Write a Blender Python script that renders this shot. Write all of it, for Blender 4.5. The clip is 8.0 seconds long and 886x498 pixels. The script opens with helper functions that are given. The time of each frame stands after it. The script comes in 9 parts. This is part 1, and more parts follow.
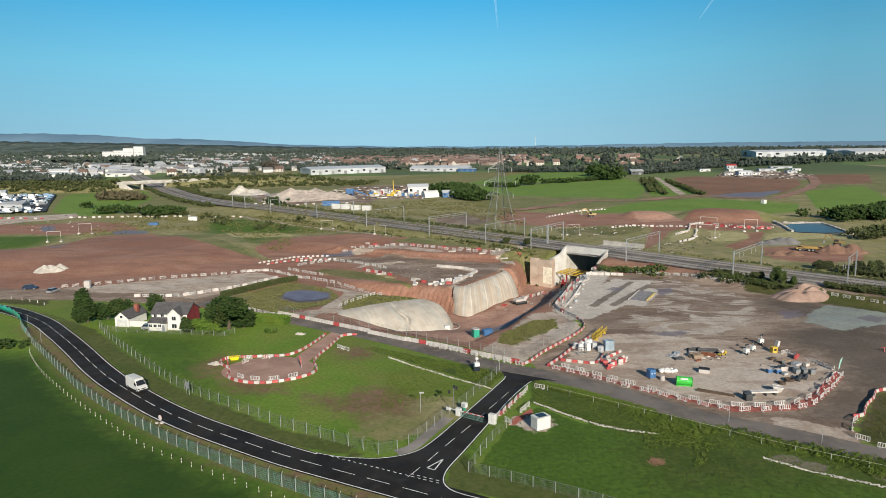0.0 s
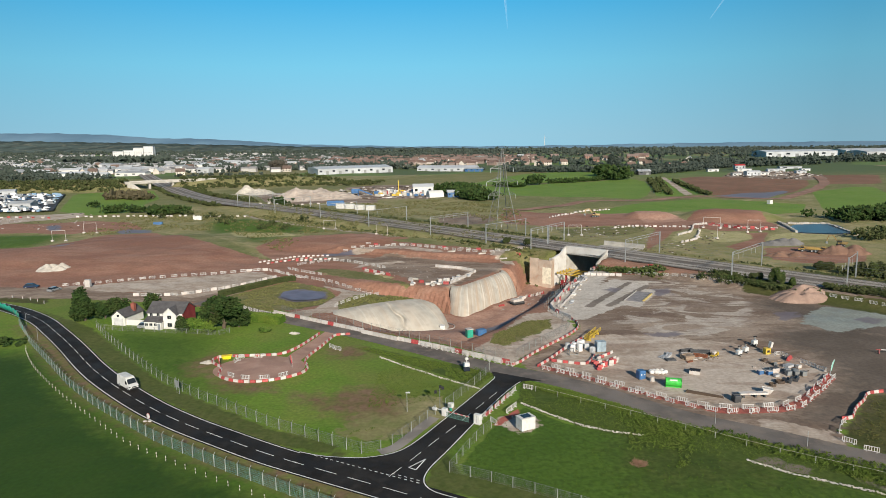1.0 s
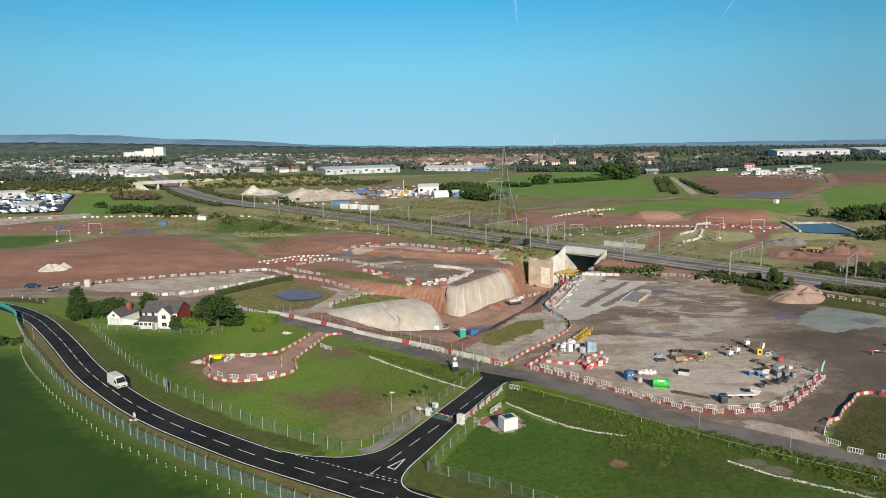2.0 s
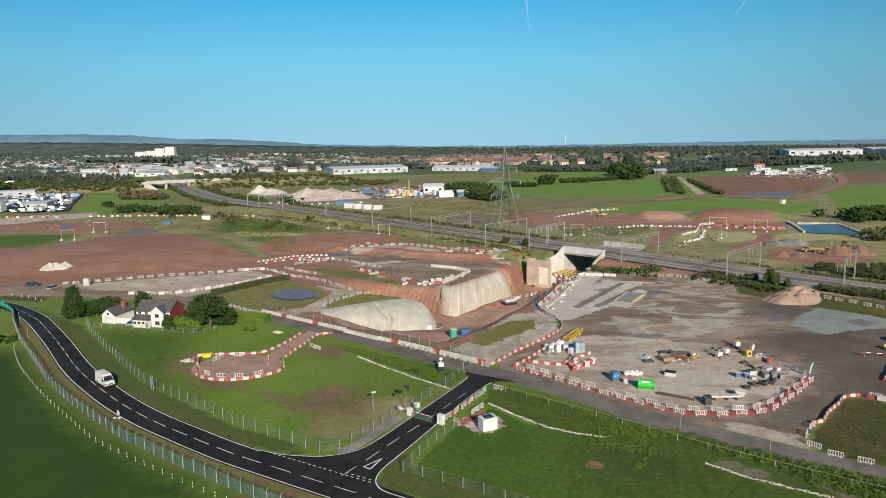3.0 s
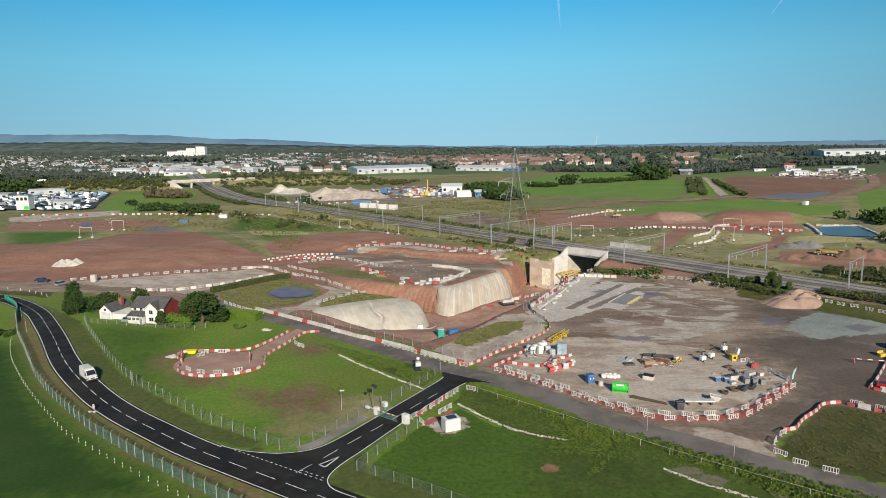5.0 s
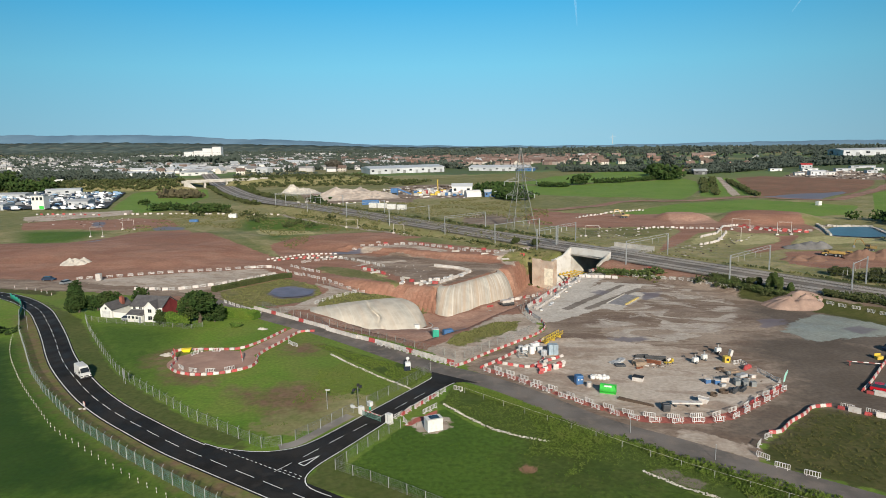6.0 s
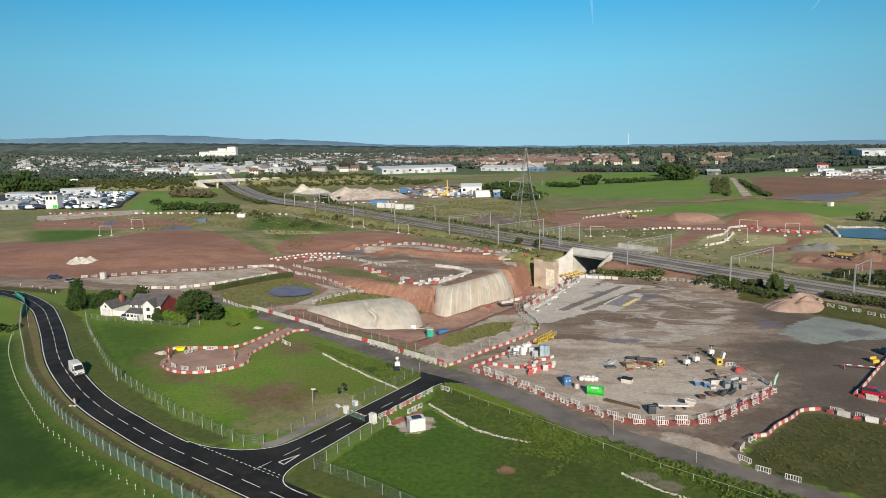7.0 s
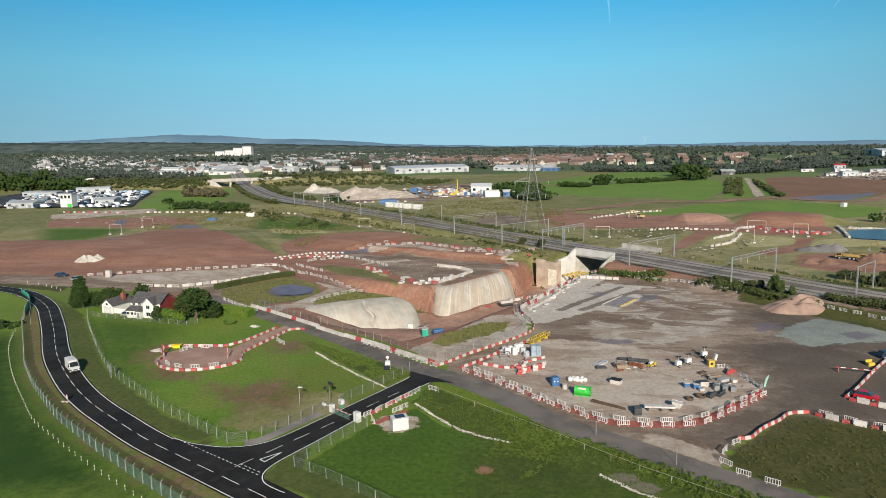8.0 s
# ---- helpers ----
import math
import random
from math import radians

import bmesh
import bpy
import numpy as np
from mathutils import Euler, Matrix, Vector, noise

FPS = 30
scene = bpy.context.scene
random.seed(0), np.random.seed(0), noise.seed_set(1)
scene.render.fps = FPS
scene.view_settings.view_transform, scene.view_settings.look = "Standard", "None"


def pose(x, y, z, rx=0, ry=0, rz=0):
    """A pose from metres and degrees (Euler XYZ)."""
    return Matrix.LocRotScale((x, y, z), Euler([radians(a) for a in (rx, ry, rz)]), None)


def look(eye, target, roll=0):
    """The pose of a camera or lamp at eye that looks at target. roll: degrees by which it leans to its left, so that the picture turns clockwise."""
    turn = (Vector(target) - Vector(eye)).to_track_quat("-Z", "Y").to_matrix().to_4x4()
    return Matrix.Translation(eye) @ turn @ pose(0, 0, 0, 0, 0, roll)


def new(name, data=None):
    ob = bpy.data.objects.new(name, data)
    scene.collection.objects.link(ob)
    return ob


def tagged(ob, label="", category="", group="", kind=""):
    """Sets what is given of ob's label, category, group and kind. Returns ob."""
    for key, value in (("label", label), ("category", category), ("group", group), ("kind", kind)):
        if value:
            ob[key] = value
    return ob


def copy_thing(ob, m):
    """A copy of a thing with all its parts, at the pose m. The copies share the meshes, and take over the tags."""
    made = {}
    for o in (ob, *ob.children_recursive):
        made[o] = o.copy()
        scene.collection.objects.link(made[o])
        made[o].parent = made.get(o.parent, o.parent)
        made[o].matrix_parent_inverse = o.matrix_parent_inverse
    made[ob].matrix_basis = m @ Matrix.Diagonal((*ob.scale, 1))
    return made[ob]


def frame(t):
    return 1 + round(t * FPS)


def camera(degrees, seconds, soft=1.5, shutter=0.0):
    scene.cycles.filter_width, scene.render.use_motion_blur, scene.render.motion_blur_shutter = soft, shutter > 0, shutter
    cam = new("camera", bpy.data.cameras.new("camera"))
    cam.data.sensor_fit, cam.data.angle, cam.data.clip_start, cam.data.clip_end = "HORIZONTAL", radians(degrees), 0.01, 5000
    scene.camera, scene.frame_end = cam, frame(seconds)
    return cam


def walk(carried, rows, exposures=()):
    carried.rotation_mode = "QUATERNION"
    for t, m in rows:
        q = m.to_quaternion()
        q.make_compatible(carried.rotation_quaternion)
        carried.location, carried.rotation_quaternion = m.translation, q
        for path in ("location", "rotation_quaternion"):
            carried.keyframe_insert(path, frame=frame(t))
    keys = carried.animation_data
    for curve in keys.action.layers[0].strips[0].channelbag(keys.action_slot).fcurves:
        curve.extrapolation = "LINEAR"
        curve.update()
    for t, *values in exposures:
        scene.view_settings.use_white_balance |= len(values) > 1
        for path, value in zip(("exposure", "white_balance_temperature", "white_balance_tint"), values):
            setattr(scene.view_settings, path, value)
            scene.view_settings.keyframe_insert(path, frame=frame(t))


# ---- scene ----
cam = camera(66.6, 8.0, 0.88)
PATH = [
    (0, (10.777, -0.077, 47.775), (10.79, 1.896, 47.447), -0.8),
    (0.5, (12.74, -0.129, 47.794), (12.739, 1.844, 47.465), -0.8),
    (1, (14.824, -0.177, 47.798), (14.808, 1.795, 47.47), -0.8),
    (1.5, (17.079, -0.188, 47.787), (17.047, 1.784, 47.459), -0.9),
    (3, (24.644, 0.039, 47.692), (24.563, 2.01, 47.364), -1.0),
    (3.5, (27.28, 0.218, 47.649), (27.181, 2.188, 47.321), -1.0),
    (4, (30.009, 0.446, 47.576), (29.891, 2.415, 47.249), -1.0),
    (4.5, (32.727, 0.692, 47.491), (32.582, 2.66, 47.164), -1.0),
    (6, (40.98, 1.479, 47.345), (40.759, 3.44, 47.019), -1.1),
    (6.5, (43.576, 1.782, 47.335), (43.332, 3.741, 47.009), -1.2),
    (7, (46.204, 2.096, 47.283), (45.938, 4.051, 46.958), -1.1),
    (7.5, (48.792, 2.38, 47.228), (48.503, 4.332, 46.903), -1.2),
    (8, (51.459, 2.694, 47.214), (51.146, 4.642, 46.889), -1.1),
]
walk(cam, [(t, look(eye, target, roll)) for t, eye, target, roll in PATH])

# ---- world and sun ----
SUN_ELEV, SUN_AZ = radians(24.0), radians(164.0)
world = bpy.data.worlds.new("sky")
scene.world = world
world.use_nodes = True
wn = world.node_tree
sky = wn.nodes.new("ShaderNodeTexSky")
sky.sky_type = "NISHITA"
sky.sun_disc = False
sky.sun_elevation, sky.sun_rotation = SUN_ELEV, SUN_AZ
sky.altitude, sky.air_density, sky.dust_density, sky.ozone_density = 100, 1.0, 0.6, 2.5
sky_co = wn.nodes.new("ShaderNodeTexCoord")
sky_z = wn.nodes.new("ShaderNodeSeparateXYZ")
sky_ramp = wn.nodes.new("ShaderNodeValToRGB")
sky_ramp.color_ramp.elements[0].position, sky_ramp.color_ramp.elements[0].color = 0.0, (0.285, 0.545, 0.690, 1)
sky_ramp.color_ramp.elements[1].position, sky_ramp.color_ramp.elements[1].color = 0.20, (0.052, 0.395, 0.720, 1)
low = sky_ramp.color_ramp.elements.new(0.10)
low.color = (0.180, 0.545, 0.755, 1)
sky_scale = wn.nodes.new("ShaderNodeVectorMath")
sky_scale.operation = "SCALE"
sky_scale.inputs[3].default_value = 10.4
sky_up = wn.nodes.new("ShaderNodeMapRange")
sky_up.inputs[1].default_value, sky_up.inputs[2].default_value = 0.22, 0.50
sky_dim = wn.nodes.new("ShaderNodeMix")
sky_dim.data_type, sky_dim.blend_type = "RGBA", "MULTIPLY"
sky_dim.inputs[0].default_value = 1.0
sky_dim.inputs[7].default_value = (0.70, 0.74, 0.76, 1)
sky_mul = wn.nodes.new("ShaderNodeMix")
sky_mul.data_type = "RGBA"
wn.links.new(sky_co.outputs["Generated"], sky_z.inputs[0])
wn.links.new(sky_z.outputs[2], sky_ramp.inputs[0])
wn.links.new(sky_ramp.outputs[0], sky_scale.inputs[0])
wn.links.new(sky_z.outputs[2], sky_up.inputs[0])
wn.links.new(sky_up.outputs[0], sky_mul.inputs[0])
wn.links.new(sky_scale.outputs[0], sky_mul.inputs[6])
wn.links.new(sky.outputs[0], sky_dim.inputs[6])
wn.links.new(sky_dim.outputs[2], sky_mul.inputs[7])
# the sky is clearest off to one side and palest a little beside the middle
def sky_math(op, a, b):
    n = wn.nodes.new("ShaderNodeMath")
    n.operation = op
    for i, v in enumerate((a, b)):
        if isinstance(v, float):
            n.inputs[i].default_value = v
        else:
            wn.links.new(v, n.inputs[i])
    return n.outputs[0]


side_x = sky_math("ADD", sky_z.outputs[0], 0.12)
side_f = sky_math("MAXIMUM", sky_math("SUBTRACT", 1.14, sky_math("MULTIPLY", sky_math("MULTIPLY", side_x, side_x), 0.9)), 0.80)
sky_side = wn.nodes.new("ShaderNodeVectorMath")
sky_side.operation = "SCALE"
wn.links.new(sky_mul.outputs[2], sky_side.inputs[0])
wn.links.new(side_f, sky_side.inputs[3])
wn.links.new(sky_side.outputs[0], wn.nodes["Background"].inputs[0])
wn.nodes["Background"].inputs[1].default_value = 0.075
sun_data = bpy.data.lights.new("sun", "SUN")
sun_data.energy, sun_data.angle, sun_data.color = 5.0, radians(0.5), (1.0, 0.90, 0.76)
sun = new("sun", sun_data)
sun.matrix_world = look((300 * math.sin(SUN_AZ), 300 * math.cos(SUN_AZ), 300 * math.tan(SUN_ELEV)), (0, 0, 0))
scene.view_settings.exposure = 0.35


# ---- materials ----
def nodes_of(m):
    m.use_nodes = True
    t = m.node_tree
    return t, t.nodes, t.links, t.nodes["Principled BSDF"]


def ramp_mix(t, fac, a, b):
    n = t.nodes.new("ShaderNodeMix")
    n.data_type = "RGBA"
    for sock, v in ((n.inputs[0], fac), (n.inputs[6], a), (n.inputs[7], b)):
        if hasattr(v, "links"):
            t.links.new(v, sock)
        elif isinstance(v, (int, float)):
            sock.default_value = v
        else:
            sock.default_value = (*v, 1)
    return n.outputs[2]


def noise_fac(t, scale, detail=4.0, lo=0.35, hi=0.65, distort=0.0, harsh=0.5, stretch=None):
    co = t.nodes.new("ShaderNodeNewGeometry")
    n = t.nodes.new("ShaderNodeTexNoise")
    n.inputs["Scale"].default_value, n.inputs["Detail"].default_value = scale, detail
    n.inputs["Distortion"].default_value, n.inputs["Roughness"].default_value = distort, harsh
    if stretch:
        mp_ = t.nodes.new("ShaderNodeMapping")
        mp_.inputs["Scale"].default_value = stretch
        mp_.inputs["Rotation"].default_value = (0, 0, 0.35)
        t.links.new(co.outputs["Position"], mp_.inputs["Vector"])
        t.links.new(mp_.outputs[0], n.inputs["Vector"])
    else:
        t.links.new(co.outputs["Position"], n.inputs["Vector"])
    r = t.nodes.new("ShaderNodeMapRange")
    r.inputs[1].default_value, r.inputs[2].default_value = lo, hi
    t.links.new(n.outputs[0], r.inputs[0])
    return r.outputs[0]


def math_node(t, op, a, b=0.0):
    n = t.nodes.new("ShaderNodeMath")
    n.operation = op
    for i, v in enumerate((a, b)):
        if hasattr(v, "links"):
            t.links.new(v, n.inputs[i])
        else:
            n.inputs[i].default_value = v
    return n.outputs[0]


def tint(c, k):
    return tuple(min(1.0, v * k) for v in c)


MATS = {}


def mat(name, color, rough=0.7, metal=0.0, vary=0.25, big=0.8, fine=9.0, bump=0.15, dirt=None, random_obj=0.0, spec=0.4):
    """A surface with broad stains, fine grain and relief; dirt: a second colour that shows in patches."""
    if name in MATS:
        return MATS[name]
    m = bpy.data.materials.new(name)
    t, n, l, p = nodes_of(m)
    c = ramp_mix(t, noise_fac(t, big, 3), tint(color, 1 - vary), tint(color, 1 + vary * 0.7))
    c = ramp_mix(t, math_node(t, "MULTIPLY", noise_fac(t, fine, 5, 0.3, 0.7), 0.45), c, tint(color, 1 - vary))
    if dirt:
        c = ramp_mix(t, math_node(t, "MULTIPLY", noise_fac(t, big * 2.3, 5, 0.52, 0.72), 0.7), c, dirt)
    if random_obj:
        oi = n.new("ShaderNodeObjectInfo")
        hs = n.new("ShaderNodeHueSaturation")
        r = n.new("ShaderNodeMapRange")
        r.inputs[3].default_value, r.inputs[4].default_value = 1 - random_obj, 1 + random_obj
        l.new(oi.outputs["Random"], r.inputs[0])
        l.new(r.outputs[0], hs.inputs["Value"])
        l.new(c, hs.inputs["Color"])
        c = hs.outputs[0]
    l.new(c, p.inputs["Base Color"])
    p.inputs["Roughness"].default_value, p.inputs["Metallic"].default_value = rough, metal
    p.inputs["Specular IOR Level"].default_value = spec
    if bump:
        b = n.new("ShaderNodeBump")
        b.inputs["Strength"].default_value, b.inputs["Distance"].default_value = bump, 0.05
        l.new(noise_fac(t, fine * 1.7, 4, 0.2, 0.8), b.inputs["Height"])
        l.new(b.outputs[0], p.inputs["Normal"])
    MATS[name] = m
    return m


def leaf_mat(name, dark, light, warm):
    """Foliage: each clump its own green, mottled."""
    m = bpy.data.materials.new(name)
    t, n, l, p = nodes_of(m)
    g = n.new("ShaderNodeNewGeometry")
    c = ramp_mix(t, g.outputs["Random Per Island"], dark, light)
    c = ramp_mix(t, math_node(t, "MULTIPLY", noise_fac(t, 0.35, 4, 0.45, 0.7), 0.6), c, warm)
    c = ramp_mix(t, math_node(t, "MULTIPLY", noise_fac(t, 3.0, 4, 0.35, 0.65), 0.5), c, dark)
    l.new(c, p.inputs["Base Color"])
    p.inputs["Roughness"].default_value = 0.85
    p.inputs["Specular IOR Level"].default_value = 0.15
    MATS[name] = m
    return m


WHITE = mat("white paint", (0.60, 0.60, 0.58), 0.45, dirt=(0.5, 0.46, 0.4), vary=0.08)
OFFWHITE = mat("weathered white plastic", (0.50, 0.47, 0.44), 0.55, dirt=(0.36, 0.26, 0.21), random_obj=0.12, vary=0.12)
REDPL = mat("red plastic", (0.37, 0.06, 0.06), 0.5, random_obj=0.15, dirt=(0.4, 0.16, 0.12))
YELLOW = mat("yellow paint", (0.56, 0.40, 0.05), 0.45, dirt=(0.35, 0.2, 0.08))
GALV = mat("galvanised steel", (0.46, 0.47, 0.47), 0.5, 0.55, vary=0.2)
STEEL = mat("grey steel", (0.22, 0.23, 0.23), 0.55, 0.5)
LATTICE = mat("lattice steel", (0.20, 0.21, 0.20), 0.6, 0.3)
DARK = mat("dark rubber", (0.018, 0.018, 0.02), 0.7, vary=0.3)
GLASS = mat("dark window glass", (0.02, 0.025, 0.03), 0.08, vary=0.1, bump=0, spec=0.7)
CONC = mat("pale concrete", (0.44, 0.42, 0.38), 0.85, dirt=(0.30, 0.25, 0.2), big=0.25)
NEWCONC = mat("new pale concrete", (0.56, 0.55, 0.52), 0.8, vary=0.1, dirt=(0.42, 0.38, 0.33), big=0.2)
PINKCONC = mat("earth stained concrete", (0.48, 0.39, 0.31), 0.85, dirt=(0.36, 0.2, 0.13), big=0.25)
BRICKRED = mat("red brick", (0.26, 0.085, 0.06), 0.85, fine=14, dirt=(0.16, 0.06, 0.05))
SLATE = mat("grey slate roof", (0.085, 0.082, 0.085), 0.7, fine=6, dirt=(0.13, 0.125, 0.12))
WOOD = mat("weathered timber", (0.26, 0.195, 0.14), 0.8, dirt=(0.15, 0.1, 0.07), random_obj=0.2)
BARK = mat("bark", (0.09, 0.07, 0.05), 0.9)
BLUE = mat("blue plastic", (0.05, 0.14, 0.31), 0.45, dirt=(0.1, 0.14, 0.2))
GREENP = mat("bright green paint", (0.05, 0.48, 0.06), 0.4, dirt=(0.04, 0.3, 0.05))
TEAL = mat("teal plastic", (0.03, 0.32, 0.22), 0.5)
LEAF = leaf_mat("dark foliage", (0.014, 0.030, 0.008), (0.045, 0.085, 0.020), (0.065, 0.075, 0.022))
LEAFB = leaf_mat("bright foliage", (0.05, 0.10, 0.014), (0.13, 0.20, 0.03), (0.15, 0.17, 0.03))
LEAFH = leaf_mat("hedge foliage", (0.045, 0.085, 0.014), (0.095, 0.155, 0.028), (0.11, 0.13, 0.03))
LEAFH2 = leaf_mat("bank foliage", (0.040, 0.062, 0.018), (0.092, 0.125, 0.036), (0.115, 0.120, 0.046))
LEAFO = leaf_mat("olive scrub", (0.032, 0.045, 0.016), (0.074, 0.088, 0.030), (0.100, 0.094, 0.042))
# far greens are greyed towards blue: mild aerial haze put into the base colour
FAR = leaf_mat("haze tinted foliage", (0.036, 0.050, 0.042), (0.068, 0.088, 0.070), (0.084, 0.089, 0.074))
LEAFW = leaf_mat("weed leaves", (0.065, 0.105, 0.016), (0.130, 0.185, 0.032), (0.150, 0.165, 0.045))


def asphalt(name, base, patch, crack):
    m = bpy.data.materials.new(name)
    t, n, l, p = nodes_of(m)
    c = ramp_mix(t, noise_fac(t, 0.12, 4, 0.4, 0.62), tint(base, 0.75), tint(base, 1.3))
    c = ramp_mix(t, math_node(t, "MULTIPLY", noise_fac(t, 0.5, 5, 0.5, 0.7), 0.8), c, patch)
    c = ramp_mix(t, math_node(t, "MULTIPLY", noise_fac(t, 25, 3, 0.35, 0.65), 0.3), c, crack)
    l.new(c, p.inputs["Base Color"])
    p.inputs["Specular IOR Level"].default_value = 0.08
    l.new(math_node(t, "ADD", math_node(t, "MULTIPLY", noise_fac(t, 0.25, 3), 0.25), 0.55), p.inputs["Roughness"])
    b = n.new("ShaderNodeBump")
    b.inputs["Strength"].default_value, b.inputs["Distance"].default_value = 0.3, 0.01
    l.new(noise_fac(t, 60, 2, 0.2, 0.8), b.inputs["Height"])
    l.new(b.outputs[0], p.inputs["Normal"])
    return m


ASPHALT = asphalt("new asphalt", (0.026, 0.024, 0.022), (0.046, 0.042, 0.038), (0.015, 0.015, 0.016))
OLDROAD = asphalt("worn grey track", (0.155, 0.138, 0.124), (0.245, 0.205, 0.175), (0.085, 0.075, 0.068))
PATHM = asphalt("pale footway", (0.26, 0.24, 0.215), (0.31, 0.28, 0.25), (0.2, 0.18, 0.16))
BALLAST = asphalt("railway ballast", (0.20, 0.175, 0.15), (0.25, 0.215, 0.18), (0.10, 0.088, 0.078))
LINE = mat("road marking paint", (0.75, 0.75, 0.73), 0.6, vary=0.15, fine=5)


# ---- mesh building ----
class Shape:
    """Collects boxes, tubes and sheets for one mesh."""

    def __init__(self):
        self.v, self.f = [], []

    def add(self, verts, faces):
        k = len(self.v)
        self.v += [tuple(q) for q in verts]
        self.f += [tuple(i + k for i in q) for q in faces]
        return self

    def box(self, x0, y0, z0, x1, y1, z1, m=None, bevel=0.0):
        b = min(bevel, 0.45 * min(abs(x1 - x0), abs(y1 - y0)))
        if b > 0:
            ring = [(x0 + b, y0), (x1 - b, y0), (x1, y0 + b), (x1, y1 - b), (x1 - b, y1), (x0 + b, y1), (x0, y1 - b), (x0, y0 + b)]
            cx, cy = (x0 + x1) / 2, (y0 + y1) / 2
            top = [(cx + (x - cx) * (1 - b / abs(x1 - x0)), cy + (y - cy) * (1 - b / abs(y1 - y0))) for x, y in ring]
            vs = [(x, y, z0) for x, y in ring] + [(x, y, z1 - b) for x, y in ring] + [(x, y, z1) for x, y in top]
            fs = [tuple(range(7, -1, -1)), tuple(range(16, 24))]
            for r in (0, 8):
                fs += [(r + i, r + (i + 1) % 8, r + 8 + (i + 1) % 8, r + 8 + i) for i in range(8)]
        else:
            vs = [(x, y, z) for z in (z0, z1) for x, y in ((x0, y0), (x1, y0), (x1, y1), (x0, y1))]
            fs = [(3, 2, 1, 0), (4, 5, 6, 7), (0, 1, 5, 4), (1, 2, 6, 5), (2, 3, 7, 6), (3, 0, 4, 7)]
        if m is not None:
            vs = [m @ Vector(q) for q in vs]
        return self.add(vs, fs)

    def tube(self, a, b, r, r2=None, sides=6, caps=True):
        a, b = Vector(a), Vector(b)
        r2 = r if r2 is None else r2
        w = (b - a).normalized()
        u = w.orthogonal().normalized()
        s = w.cross(u)
        vs = []
        for c, q in ((a, r), (b, r2)):
            vs += [c + (u * math.cos(i * math.tau / sides) + s * math.sin(i * math.tau / sides)) * q for i in range(sides)]
        fs = [(i, (i + 1) % sides, sides + (i + 1) % sides, sides + i) for i in range(sides)]
        if caps:
            fs += [tuple(range(sides - 1, -1, -1)), tuple(range(sides, 2 * sides))]
        return self.add(vs, fs)

    def path(self, pts, r, sides=5):
        for a, b in zip(pts, pts[1:]):
            self.tube(a, b, r, sides=sides)
        return self

    def prism(self, outline, axis, lo, hi):
        """outline: points in the two other axes; drawn out along axis from lo to hi."""
        k = len(outline)
        put = {"x": lambda p, q: (q, p[0], p[1]), "y": lambda p, q: (p[0], q, p[1]), "z": lambda p, q: (p[0], p[1], q)}[axis]
        vs = [put(p, lo) for p in outline] + [put(p, hi) for p in outline]
        fs = [tuple(range(k - 1, -1, -1)), tuple(range(k, 2 * k))] + [(i, (i + 1) % k, k + (i + 1) % k, k + i) for i in range(k)]
        return self.add(vs, fs)

    def blob(self, c, r, seed=0, rough=0.3, rings=4, sides=7, flat=False):
        rng = random.Random(seed)
        vs, fs = [], []
        for j in range(rings + 1):
            th = (math.pi / (2 if flat else 1)) * j / rings
            for i in range(sides):
                k = 1 + rng.uniform(-rough, rough)
                ph = (i + 0.5 * (j % 2)) * math.tau / sides
                vs.append((c[0] + r[0] * k * math.sin(th) * math.cos(ph), c[1] + r[1] * k * math.sin(th) * math.sin(ph), c[2] + r[2] * k * math.cos(th) * (1 if j else 1)))
        for j in range(rings):
            fs += [(j * sides + i, (j + 1) * sides + i, (j + 1) * sides + (i + 1) % sides, j * sides + (i + 1) % sides) for i in range(sides)]
        return self.add(vs, fs)

    def moved(self, m):
        self.v = [tuple(m @ Vector(q)) for q in self.v]
        return self


def mesh_of(name, shape, material, smooth=False):
    me = bpy.data.meshes.new(name)
    me.from_pydata(shape.v, [], shape.f)
    bm = bmesh.new()
    bm.from_mesh(me)
    bmesh.ops.recalc_face_normals(bm, faces=bm.faces)
    bm.to_mesh(me)
    bm.free()
    me.materials.append(material)
    if smooth:
        me.polygons.foreach_set("use_smooth", [True] * len(me.polygons))
    return me


def part(name, shape, material, parent, label="", smooth=False):
    ob = new(name, mesh_of(name, shape, material, smooth))
    ob.parent = parent
    return tagged(ob, label)


def thing(name, label, category, m=None, group="", kind=""):
    ob = new(name)
    ob.empty_display_size = 0.3
    if m is not None:
        ob.matrix_basis = m
    return tagged(ob, label, category, group, kind)


def single(name, shape, material, label, category, m=None, group="", kind="", smooth=False):
    ob = new(name, mesh_of(name, shape, material, smooth))
    if m is not None:
        ob.matrix_basis = m
    return tagged(ob, label, category, group, kind)


def spline(pts, step=1.0):
    """Points at even steps along a smooth line through pts."""
    p = [np.array(q, float) for q in pts]
    p = [2 * p[0] - p[1]] + p + [2 * p[-1] - p[-2]]
    dense = []
    for i in range(1, len(p) - 2):
        for u in np.linspace(0, 1, 24, endpoint=False):
            a, b, c, d = p[i - 1 : i + 3]
            dense.append(0.5 * (2 * b + (c - a) * u + (2 * a - 5 * b + 4 * c - d) * u * u + (3 * b - a - 3 * c + d) * u ** 3))
    dense = np.array(dense + [p[-2]])
    s = np.concatenate([[0], np.cumsum(np.linalg.norm(np.diff(dense, axis=0), axis=1))])
    q = np.linspace(0, s[-1], max(2, int(round(s[-1] / step)) + 1))
    return np.stack([np.interp(q, s, dense[:, k]) for k in range(dense.shape[1])], 1)


